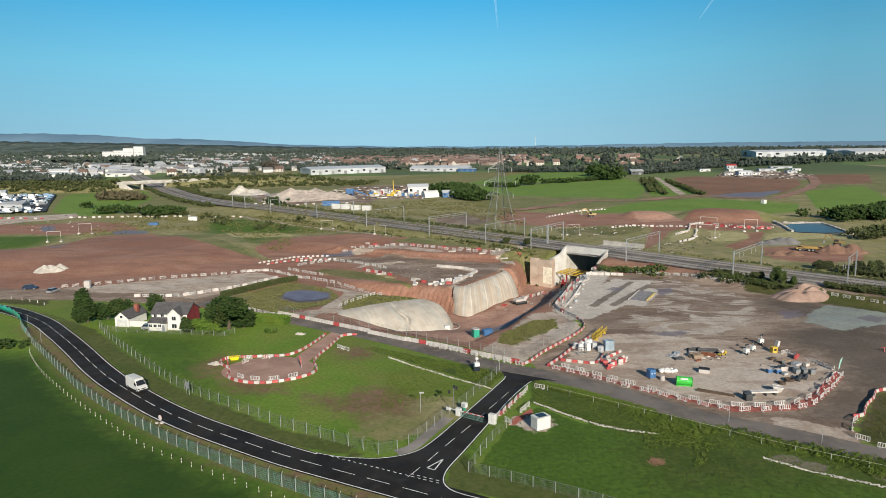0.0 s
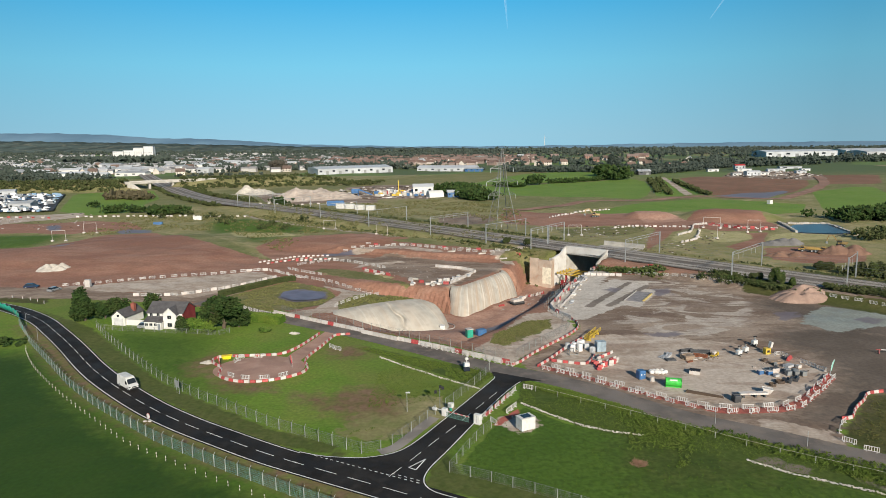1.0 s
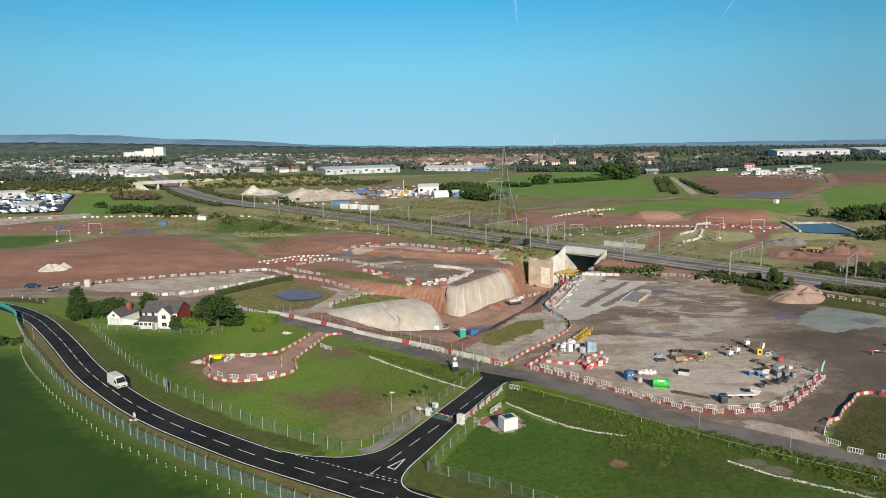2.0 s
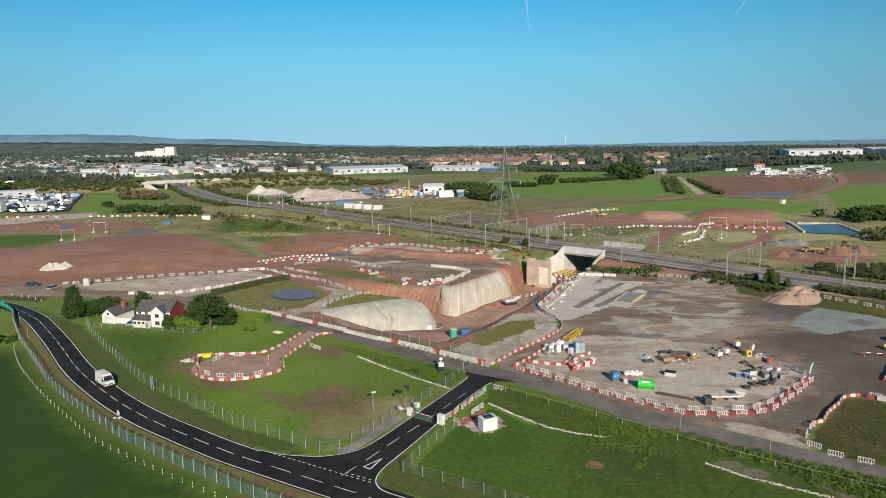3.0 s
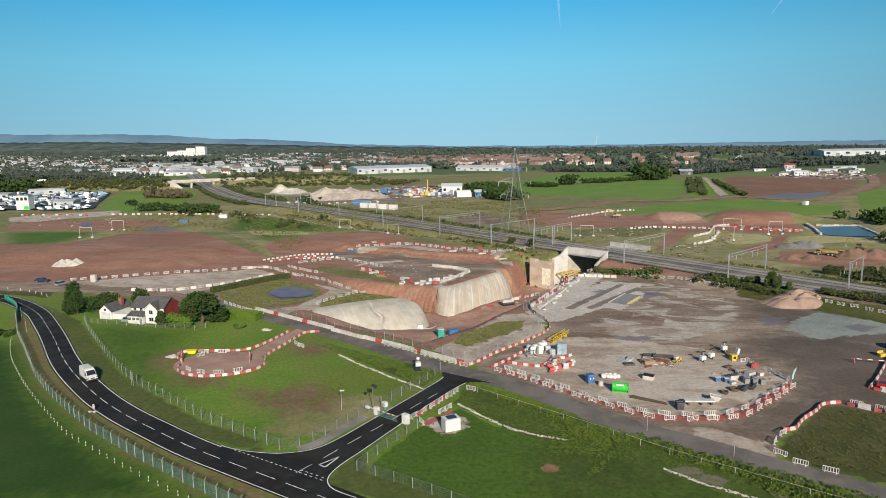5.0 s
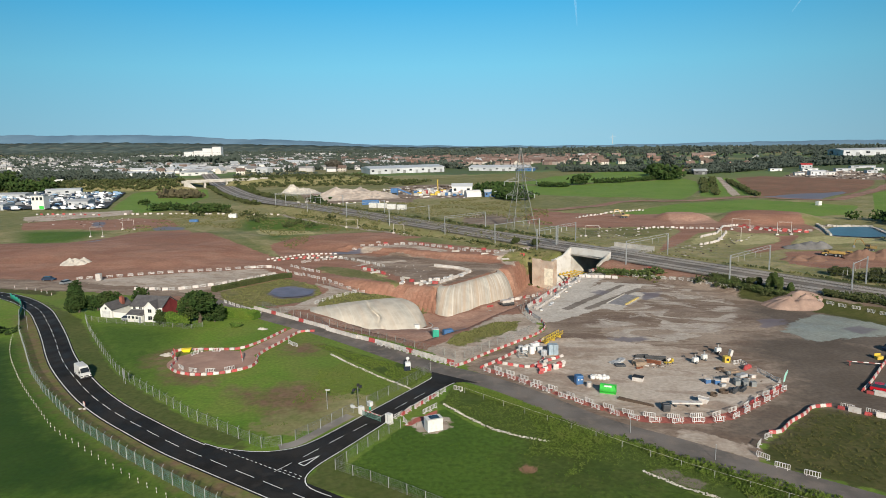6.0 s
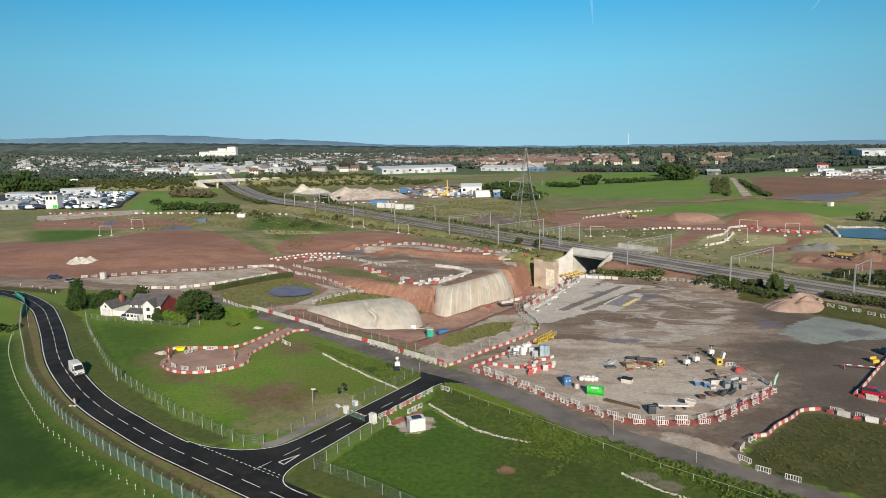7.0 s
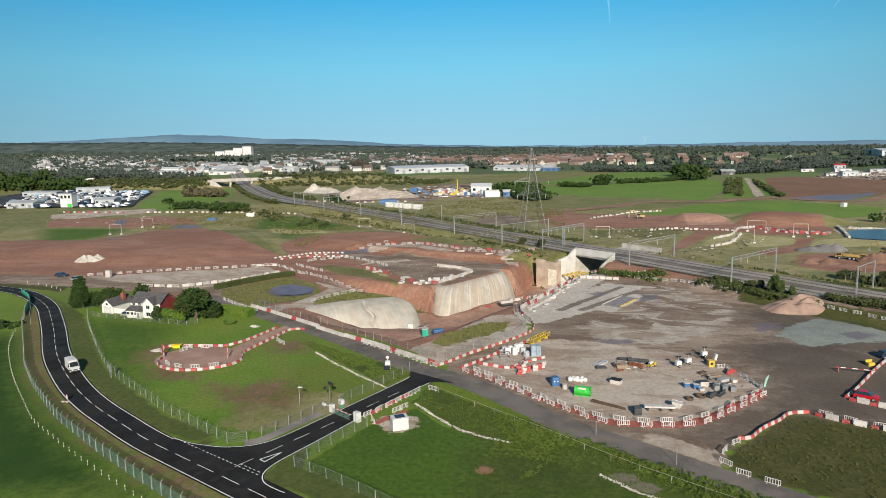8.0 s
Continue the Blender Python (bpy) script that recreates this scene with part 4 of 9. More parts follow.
dashes(ROAD[10:int(cut2) + 22], 4.0, 2.0, 0.12, 0.075, 1.0)
dashes(spline([(5.9, 89.3), (8.8, 94.3), (12.4, 100.8), (16, 107), (20.4, 115.2), (25.4, 124.2)], 1), 3.4, 2.3, 0.11, 0.085)
dashes(np.array([(-6.0, 96.1), (-4.8, 95.5), (11.0, 87.1)]), 0.6, 0.45, 0.14, 0.085)
dashes(np.array([(6.3, 90.3), (10.8, 87.9)]), 0.6, 0.45, 0.14, 0.085)
tri = [(8.6, 92.0), (9.7, 91.3), (11.0, 94.6)]
for a, b in zip(tri, tri[1:] + tri[:1]):
    part("give_way_triangle", ribbon(np.array([a, b]), 0.10, -0.10, 0.086), LINE, marks)

# ---- railway ----
railway = thing("railway", "four track electrified railway on a ballast bank", "railway", kind="structure")
ral = spline([tuple(on_rail(s, 0)) for s in (-300, -200, -100, 0, 100, 200, 300)] + [(-152, 482), (-212, 566), (-280, 680), (-346, 800), (-430, 960)], 4.0)
rz = RAIL_Z + 0.25 - 1.0 * smooth01((ral[:, 1] - 470) / 80)
part("ballast_bed", ribbon(ral, -2.6, -22.6, rz), BALLAST, railway)
RAILM = mat("worn rail steel", (0.42, 0.38, 0.34), 0.45, 0.3)
SLEEP = mat("pale concrete sleeper", (0.50, 0.46, 0.41), 0.85)
for off in (-5.2, -9.0, -16.2, -20.0):
    for g in (-0.72, 0.72):
        part("rail", ribbon(ral, off + g + 0.09, off + g - 0.09, rz + 0.22), RAILM, railway)
    sl = Shape()
    for s0 in np.arange(-120, 260, 0.75):
        x, y = on_rail(s0, -off)
        m0 = pose(x, y, RAIL_Z + 0.27, 0, 0, math.degrees(math.atan2(RAIL_N[1], RAIL_N[0])))
        sl.add([m0 @ Vector(q) for q in ((-1.25, -0.13, 0.08), (1.25, -0.13, 0.08), (1.25, 0.13, 0.08), (-1.25, 0.13, 0.08))], [(0, 1, 2, 3)])
    tagged(part("sleepers", sl, SLEEP, railway), kind="stuff")
    part("sleeper_bed", ribbon(ral, off + 1.3, off - 1.3, rz + 0.05), asphalt("pale dusty sleepers", (0.33, 0.30, 0.265), (0.38, 0.34, 0.30), (0.22, 0.195, 0.17)), railway)
    part("shoulder", ribbon(ral, off + 2.0, off - 2.0, rz + 0.03), asphalt("oily track bed", (0.15, 0.125, 0.10), (0.19, 0.155, 0.13), (0.10, 0.085, 0.07)), railway)


# ---- shared builders ----
def gz(x, y):
    return float(height(np.array([x]), np.array([y]))[0])


def at(x, y, turn=0.0, dz=0.0):
    return pose(x, y, gz(x, y) + dz, 0, 0, turn)


OCTA = [(1, 0, 0), (-1, 0, 0), (0, 1, 0), (0, -1, 0), (0, 0, 1), (0, 0, -1)]
OCTF = [(0, 2, 4), (2, 1, 4), (1, 3, 4), (3, 0, 4), (2, 0, 5), (1, 2, 5), (3, 1, 5), (0, 3, 5)]


def clumps(shape, centres, size, rng):
    """Ragged leaf clumps, each an uneven spiky lump."""
    for c in centres:
        k = size * rng.uniform(0.55, 1.35)
        shape.add([(c[0] + x * k * rng.uniform(0.5, 1.4) + rng.uniform(-0.3, 0.3) * k, c[1] + y * k * rng.uniform(0.5, 1.4) + rng.uniform(-0.3, 0.3) * k,
                    c[2] + z * k * rng.uniform(0.4, 1.1) + rng.uniform(-0.3, 0.3) * k) for x, y, z in OCTA], OCTF)
    return shape


def crown_points(rng, count, r, h0, h1, lobes=7, hollow=0.55):
    centres = [(rng.uniform(-0.55, 0.55) * r, rng.uniform(-0.55, 0.55) * r, h0 + (h1 - h0) * rng.uniform(0.22, 0.8)) for _ in range(lobes)] + [(0, 0, h0 + (h1 - h0) * 0.55)]
    pts = []
    for i in range(count):
        c = centres[i % len(centres)]
        v = Vector((rng.gauss(0, 1), rng.gauss(0, 1), rng.gauss(0, 1))).normalized() * (hollow + (1 - hollow) * rng.random())
        q = (c[0] + v.x * r * 0.55, c[1] + v.y * r * 0.55, c[2] + v.z * (h1 - h0) * 0.3)
        if q[2] > h0 * 0.9:
            pts.append(q)
    return pts


def tree(name, label, x, y, h, r, seed, material, count=420, size=0.5, stem=0.28, category="tree", group=""):
    rng = random.Random(seed)
    t = thing(name, label, category, at(x, y), group)
    s = Shape()
    s.tube((0, 0, -0.2), (0.1, 0, h * stem), r * 0.09, r * 0.07, 8)
    s.tube((0.1, 0, h * stem), (0, 0.1, h * 0.75), r * 0.07, r * 0.02, 6)
    for i in range(6):
        a = i * 1.05 + rng.random()
        z = h * (stem + 0.06 * i)
        s.tube((0.08, 0.03, z), (math.cos(a) * r * 0.62, math.sin(a) * r * 0.62, z + h * 0.2), r * 0.035, r * 0.01, 5)
    part("trunk", s, BARK, t)
    part("crown", clumps(Shape(), crown_points(rng, count, r, h * stem * 0.8, h), size, rng), material, t)
    return t


def bank_of_clumps(name, label, lines, width, tall, per_m, size, material, seed, category="bushes"):
    """Uncountable undergrowth along lines, as one object."""
    rng = random.Random(seed)
    s = Shape()
    for ln in lines:
        p = polyline(ln, 1.0 / per_m)
        nn = sides_of(p)
        zz = height(p[:, 0], p[:, 1])
        for (x, y), (a, b), z in zip(p, nn, zz):
            hump = 0.55 + 0.45 * math.sin(x * 0.35 + seed) * math.cos(y * 0.27)
            o = rng.uniform(-width, width)
            if math.sin(x * 0.9 + y * 0.4 + seed) + math.sin(x * 0.23 - y * 0.61) + rng.uniform(-0.5, 0.5) < -0.7:
                continue
            clumps(s, [(x + a * o, y + b * o, z + tall * hump * rng.random() * (1.2 - abs(o) / width))], size, rng)
    return tagged(new(name, mesh_of(name, s, material)), label, category, kind="stuff")


# ---- sprayed concrete slopes of the cutting ----
def sprayed_mat(label, stain):
    m = bpy.data.materials.new(label)
    t, n, l, p = nodes_of(m)
    c = ramp_mix(t, noise_fac(t, 0.35, 4, 0.38, 0.62), (0.36, 0.345, 0.305), (0.455, 0.43, 0.375))
    vec = n.new("ShaderNodeCombineXYZ")
    for k, (name, stretch) in enumerate((("run", 1.0), ("rise", 0.7))):
        a = n.new("ShaderNodeAttribute")
        a.attribute_name = name
        l.new(math_node(t, "MULTIPLY", a.outputs["Fac"], stretch), vec.inputs[k])

    def streak(scale, lo, hi, amount):
        q = n.new("ShaderNodeTexNoise")
        q.inputs["Scale"].default_value, q.inputs["Detail"].default_value = scale, 5
        l.new(vec.outputs[0], q.inputs["Vector"])
        r = n.new("ShaderNodeMapRange")
        r.inputs[1].default_value, r.inputs[2].default_value, r.inputs[4].default_value = lo, hi, amount
        l.new(q.outputs[0], r.inputs[0])
        return r.outputs[0]

    c = ramp_mix(t, streak(0.35, 0.40, 0.65, 0.75 * stain), c, (0.43, 0.325, 0.235))
    c = ramp_mix(t, streak(0.9, 0.53, 0.66, 0.7 * stain), c, (0.60, 0.57, 0.50))
    c = ramp_mix(t, streak(1.6, 0.56, 0.70, 0.5 * stain), c, (0.33, 0.235, 0.165))
    l.new(c, p.inputs["Base Color"])
    p.inputs["Roughness"].default_value, p.inputs["Specular IOR Level"].default_value = 0.9, 0.2
    b = n.new("ShaderNodeBump")
    b.inputs["Strength"].default_value, b.inputs["Distance"].default_value = 0.25, 0.06
    l.new(noise_fac(t, 1.4, 5, 0.2, 0.8), b.inputs["Height"])
    l.new(b.outputs[0], p.inputs["Normal"])
    return m


SPRAYED = sprayed_mat("rust streaked sprayed concrete", 1.0)
SPRAYED_CLEAN = sprayed_mat("grey sprayed concrete", 0.38)


def slope_shell(name, label, foot, crest, seed, gully=-9.0, material=SPRAYED):
    """A bulging face from its foot line up to its crest line."""
    lo, hi = spline(foot, 0.6), spline(crest, 0.6)
    n = 2 * max(len(lo), len(hi))
    at_ = np.linspace(0, 1, n)
    lo, hi = (np.stack([np.interp(at_, np.linspace(0, 1, len(q)), q[:, k]) for k in range(3)], 1) for q in (lo, hi))
    rows_up = 26
    sh = Shape()
    for j in range(rows_up + 1):
        u = j / rows_up
        rise = 1 - (1 - u) ** 2.4
        for i in range(n):
            q = lo[i] + (hi[i] - lo[i]) * u
            z = lo[i][2] + (hi[i][2] - lo[i][2]) * rise
            k = 0.22 * math.sin(math.pi * min(1.0, u * 1.2)) if u < 0.83 else 0.0
            v = noise.noise(Vector((q[0] * 0.22, q[1] * 0.22, z * 0.15 + seed))) * k * 1.2
            dent = 1.4 * math.exp(-((i / (n - 1) - gully - 0.012 * math.sin(z * 2.2)) / 0.016) ** 2) * math.sin(math.pi * min(1.0, 0.15 + u * 0.9))
            sh.v.append((q[0] + v, q[1] + v * 0.6 + dent, z - 0.4 * dent))
    sh.f = [(j * n + i, j * n + i + 1, (j + 1) * n + i + 1, (j + 1) * n + i) for j in range(rows_up) for i in range(n - 1)]
    me = mesh_of(name, sh, material, True)
    run = np.concatenate([[0], np.cumsum(np.hypot(*np.diff(lo[:, :2], axis=0).T))])
    me.attributes.new("run", "FLOAT", "POINT").data.foreach_set("value", np.tile(run, rows_up + 1))
    me.attributes.new("rise", "FLOAT", "POINT").data.foreach_set("value", np.repeat(np.linspace(0, 1, rows_up + 1), n))
    return tagged(new(name, me), label, "slope", kind="structure")


slope_shell("sprayed_slope", "tall bulging sprayed concrete face streaked with rust",
            [(14.6, 207.0, -7.3), (15.4, 204.6, -7.3), (17.2, 202.6, -7.3), (20.4, 201.2, -7.3), (23.6, 206.6, -7.3), (28.6, 214.8, -7.4), (34.0, 223.8, -8.0), (38.2, 230.8, -8.8), (39.6, 236.5, -9.4)],
            [(15.8, 213.6, 0.1), (16.6, 213.0, 0.12), (17.9, 213.0, 0.14), (19.4, 214.0, 0.14), (22.4, 218.4, 0.14), (26.4, 224.2, 0.14), (31, 231.4, 0.14), (33.6, 236.4, 0.12), (33.4, 240.0, 0.1)], 3.0)
slope_shell("sprayed_slope", "low rounded sprayed concrete nose above the cutting floor",
            [(-16.5, 177.8, -0.6), (-10, 179.9, -2.4), (-4, 180.5, -4.2), (0, 179.5, -4.9), (7, 179.8, -5.2), (11, 180.6, -5.3), (13.8, 183.2, -5.5), (14.8, 187.5, -6.0), (13.9, 192.5, -6.8), (11.8, 197.4, -7.2)],
            [(-18, 183.5, 0.1), (-13, 187.2, 0.12), (-8.4, 190.4, 0.14), (-4, 193.0, 0.14), (-0.6, 194.6, 0.14), (2.4, 195.6, 0.14), (5.0, 196.3, 0.14), (7.6, 195.6, -0.2), (9.8, 194.4, -1.0), (11.0, 194.8, -2.6), (10.6, 197.0, -4.6)], 8.0, 0.44, SPRAYED_CLEAN)

# ---- rail bridge and retaining walls ----
def yaw_of(a, b):
    return math.degrees(math.atan2(b[1] - a[1], b[0] - a[0]))


def wall_between(name, a, b, z0, z1, thick, material, parent, label="", z1b=None):
    d = math.hypot(b[0] - a[0], b[1] - a[1])
    s = Shape().prism([(0, z0), (d, z0), (d, z1b if z1b is not None else z1), (0, z1)], "y", 0, thick)
    s.moved(pose(a[0], a[1], 0, 0, 0, yaw_of(a, b)))
    return part(name, s, material, parent, label)


bridge = thing("rail_bridge", "pale concrete railway bridge over the cutting", "bridge")
A, Bq = (61.0, 261.8), (74.3, 249.6)
wall_between("parapet", A, Bq, 1.9, 4.7, 0.6, NEWCONC, bridge)
wall_between("coping", (A[0] - 0.15, A[1] - 0.05), (Bq[0] + 0.15, Bq[1] - 0.05), 4.7, 4.95, 0.75, NEWCONC, bridge)
far_a, far_b = tuple(np.array(A) + RAIL_N * 26), tuple(np.array(Bq) + RAIL_N * 26)
wall_between("far_parapet", far_a, far_b, 1.2, 4.0, 0.6, CONC, bridge)
deck = Shape().add([(*A, 1.75), (*Bq, 1.75), (*far_b, 1.75), (*far_a, 1.75), (*A, 2.3), (*Bq, 2.3), (*far_b, 2.3), (*far_a, 2.3)],
                   [(0, 1, 2, 3), (4, 7, 6, 5), (0, 4, 5, 1), (1, 5, 6, 2), (2, 6, 7, 3), (3, 7, 4, 0)])
part("deck", deck, CONC, bridge)
wall_between("abutment", A, far_a, -11, 1.3, 1.0, CONC, bridge)
wall_between("abutment", far_b, Bq, -11, 1.3, 1.0, CONC, bridge)
wing = thing("wing_wall", "tall white concrete wing wall beside the bridge mouth", "retaining wall")
wall_between("wall_panel", (55.2, 255.4), (58.6, 259.0), -11, 1.2, 0.8, NEWCONC, wing, z1b=2.2)
wall_between("wall_panel", (58.62, 259.02), (61.2, 261.7), -11, 2.2, 0.8, NEWCONC, wing, z1b=4.6)
wall_between("wall_panel", (55.2, 255.4), (54.2, 256.6), -11, 1.1, 0.8, CONC, wing)
block = thing("retaining_wall", "earth stained concrete retaining wall panels in the cutting", "retaining wall")
wall_between("wall_panel", (46.4, 258.0), (49.4, 255.9), -11, 1.0, 0.8, PINKCONC, block)
wall_between("wall_panel", (49.45, 255.86), (54.0, 252.7), -11, 0.6, 0.8, PINKCONC, block)
wall_between("cast_panel", (50.9, 254.75), (53.9, 252.68), -8.6, -2.2, 0.15, mat("fresh cream concrete", (0.70, 0.65, 0.52), 0.8), block, "fresh cream concrete panel")
wall_between("wall_return", (54.0, 252.7), (55.6, 255.6), -11, 0.6, 0.7, PINKCONC, block, z1b=1.0)
ramp = thing("wing_wall", "sloping concrete wing wall at the bridge corner", "retaining wall")
wall_between("wall_panel", (69.4, 243.5), (74.4, 249.5), -10, 1.0, 0.6, CONC, ramp, z1b=4.6)
PROPY = mat("dull ochre steel paint", (0.58, 0.40, 0.06), 0.55, dirt=(0.25, 0.15, 0.06))
props = thing("steel_props", "yellow steel props bracing the cutting below the bridge", "props")
for k in range(5):
    q = (56.8 + k * 1.5, 255.4 + k * 1.8)
    e = (65.2 + k * 1.6, 247.6 + k * 1.8)
    part("prop", Shape().tube((*q, -4.6), (*e, -5.0), 0.2, sides=8), PROPY, props)
    part("end_plate", Shape().box(-0.12, -0.4, -0.4, 0.12, 0.4, 0.4, pose(*q, -4.6, 0, 0, -40)), PROPY, props)


# ---- vehicles ----
def wheel(parent, x, y, r, w, side):
    ty = part("wheel", Shape().tube((x, y - w / 2, r), (x, y + w / 2, r), r, sides=16), DARK, parent)
    part("rim", Shape().tube((x, y + side * (w / 2 - 0.02), r), (x, y + side * (w / 2 + 0.02), r), r * 0.58, sides=12), GALV, ty)
    return ty


def van(label, m, paint, length=5.9, tall=2.55, wide=2.0, group=""):
    t = thing("panel_van", label, "van", m, group)
    L, W = length, wide / 2
    prof = [(-L / 2, 0.35), (L / 2 - 0.1, 0.35), (L / 2, 0.55), (L / 2 - 0.05, 1.05), (L / 2 - 0.85, 1.28), (L / 2 - 1.55, tall - 0.25), (L / 2 - 1.95, tall), (-L / 2 + 0.15, tall), (-L / 2, tall - 0.2)]
    s = Shape()
    k = len(prof)
    vs = []
    for yy, inset in ((-W, 0.0), (W, 0.0)):
        for x, z in prof:
            vs.append((x, yy * (1 - 0.10 * max(0, z - 1.2) / 1.3), z))
    s.add(vs, [tuple(range(k - 1, -1, -1)), tuple(range(k, 2 * k))] + [(i, (i + 1) % k, k + (i + 1) % k, k + i) for i in range(k)])
    me = mesh_of("body", s, paint)
    ob = new("body", me)
    ob.parent = t
    bv = ob.modifiers.new("soft edges", "BEVEL")
    bv.width, bv.segments = 0.08, 2
    n = Vector((1.08, 0, 0.7)).normalized()
    x0, x1 = L / 2 - 0.85, L / 2 - 1.5
    part("windscreen", Shape().add([(x0 + 0.03, -W * 0.88, 1.33), (x0 + 0.03, W * 0.88, 1.33), (x1 + 0.03, W * 0.80, tall - 0.33), (x1 + 0.03, -W * 0.80, tall - 0.33)], [(0, 1, 2, 3)]), GLASS, t)
    for sd in (-1, 1):
        part("side_window", Shape().add([(x0 - 0.15, sd * (W + 0.012), 1.32), (x0 - 1.15, sd * (W + 0.012), 1.32), (x0 - 1.2, sd * (W * 0.95 + 0.01), 1.95), (x0 - 0.62, sd * (W * 0.95 + 0.01), 1.95)], [(0, 1, 2, 3)]), GLASS, t)
        part("mirror", Shape().box(x0 - 0.3, sd * (W + 0.02), 1.35, x0 - 0.15, sd * (W + 0.22), 1.7, bevel=0.03), DARK, t)
        part("headlight", Shape().box(L / 2 - 0.12, sd * W * 0.88 - 0.18, 0.78, L / 2 + 0.02, sd * W * 0.88 + 0.12, 1.0, bevel=0.02), GLASS, t)
        for xx in (L / 2 - 1.0, -L / 2 + 1.1):
            wheel(t, xx, sd * (W - 0.1), 0.35, 0.24, sd)
    part("bumper", Shape().box(L / 2 - 0.15, -W * 0.96, 0.32, L / 2 + 0.06, W * 0.96, 0.62, bevel=0.05), DARK, t)
    part("grille", Shape().box(L / 2 - 0.08, -0.45, 0.72, L / 2 + 0.03, 0.45, 0.92), DARK, t)
    return t


def car(label, m, paint, length=4.3, group="", suv=False):
    t = thing("car", label, "car", m, group)
    L, W, H = length / 2, 0.88, 1.65 if suv else 1.45
    body = Shape()
    prof = [(-L, 0.3), (L, 0.3), (L, 0.65), (L - 0.9, 0.88), (-L + 0.1, 0.92), (-L, 0.7)]
    k = len(prof)
    body.add([(x, y, z) for y in (-W, W) for x, z in prof], [tuple(range(k - 1, -1, -1)), tuple(range(k, 2 * k))] + [(i, (i + 1) % k, k + (i + 1) % k, k + i) for i in range(k)])
    part("body", body, paint, t)
    cab = Shape().add([(x, y * w, z) for y in (-1, 1) for x, z, w in ((L - 1.0, 0.88, W * 0.94), (L - 1.7, H, W * 0.76), (-L + 0.65, H, W * 0.76), (-L + 0.12, 0.9, W * 0.94))],
                      [(3, 2, 1, 0), (4, 5, 6, 7), (0, 1, 5, 4), (1, 2, 6, 5), (2, 3, 7, 6)])
    part("glasshouse", cab, GLASS, t)
    part("roof", Shape().box(-L + 0.7, -W * 0.75, H - 0.02, L - 1.72, W * 0.75, H + 0.04, bevel=0.03), paint, t)
    for sd in (-1, 1):
        for xx in (L - 0.8, -L + 0.75):
            wheel(t, xx, sd * (W - 0.08), 0.31, 0.2, sd)
    return t


van("white panel van driving along the asphalt road", pose(-48.5, 125.9, 0.06, 0, 0, -41) @ Matrix.Diagonal((0.94, 0.94, 0.94, 1)), WHITE)
CAR_RED = mat("red car paint", (0.42, 0.012, 0.02), 0.25, vary=0.05, bump=0)
CAR_WHITE = mat("white car paint", (0.7, 0.7, 0.7), 0.3, vary=0.05, bump=0)
CAR_DARK = mat("dark blue car paint", (0.02, 0.035, 0.07), 0.25, vary=0.05, bump=0)
CAR_PALEBLUE = mat("pale blue car paint", (0.22, 0.33, 0.46), 0.3, vary=0.05, bump=0)
CAR_SILVER = mat("silver car paint", (0.38, 0.39, 0.40), 0.3, 0.5, vary=0.05, bump=0)
car("red hatchback car parked beside the barrier", at(107.2, 126.9, -28), CAR_RED, 3.9)
car("dark blue car parked beside the site track", at(-124.8, 219.6, 10), CAR_DARK, 4.5)
car("silver car parked on the site track", at(-113.6, 213.4, 75), CAR_SILVER)
car("dark car parked behind the yellow box", at(121.6, 151.5, 20), CAR_DARK)


# ---- farmhouse ----
def window_on(parent, x, y, z, w, h, face):
    """A framed sash window on a wall facing -y (face 0) or +x (face 1)."""
    m = pose(x, y, z, 0, 0, 0 if face == 0 else 90)
    fr = part("window", Shape().box(-w / 2 - 0.06, -0.05, -h / 2 - 0.06, w / 2 + 0.06, 0.03, h / 2 + 0.06, m), WHITE, parent)
    part("pane", Shape().box(-w / 2, -0.065, -h / 2, -0.03, -0.03, h / 2, m), GLASS, fr)
    part("pane", Shape().box(0.03, -0.065, -h / 2, w / 2, -0.03, h / 2, m), GLASS, fr)
    part("sill", Shape().box(-w / 2 - 0.1, -0.12, -h / 2 - 0.14, w / 2 + 0.1, 0.02, -h / 2 - 0.06, m), WHITE, fr)


def gable_roof(x0, x1, y0, y1, eave, ridge, over=0.35, thick=0.16):
    """A roof with its ridge along x."""
    ym = (y0 + y1) / 2
    k = (ridge - eave) / (ym - y0)
    lo = eave - over * k
    return Shape().prism([(y0 - over, lo), (ym, ridge), (y1 + over, lo), (y1 + over, lo + thick), (ym, ridge + thick * 1.2), (y0 - over, lo + thick)], "x", x0 - over, x1 + over)


RENDER_W = mat("white roughcast render", (0.62, 0.61, 0.58), 0.8, vary=0.06, fine=20, dirt=(0.6, 0.57, 0.52))
house = thing("farmhouse", "white rendered farmhouse with slate roof and red gable", "house", pose(-59.5, 168.8, 0, 0, 0, -7) @ Matrix.Diagonal((0.87, 0.87, 0.86, 1)))
part("wall", Shape().prism([(0, 0), (7.6, 0), (7.6, 4.6), (3.8, 7.0), (0, 4.6)], "x", -4.6, 6.4), RENDER_W, house)
part("gable_wall", Shape().prism([(0.02, 0), (7.58, 0), (7.58, 4.55), (3.8, 6.9), (0.02, 4.55)], "x", 6.4, 6.52), mat("dark red brick gable", (0.20, 0.03, 0.03), 0.85), house, "dark red gable wall")
part("roof", gable_roof(-4.6, 6.5, 0, 7.6, 4.6, 7.0), SLATE, house)
part("front_gable", Shape().prism([(1.2, 0), (5.2, 0), (5.2, 4.5), (3.2, 6.3), (1.2, 4.5)], "y", -1.6, 0.5), RENDER_W, house)
fr_roof = gable_roof(-1.6, 3.6, 1.2, 5.2, 4.5, 6.3, 0.28)
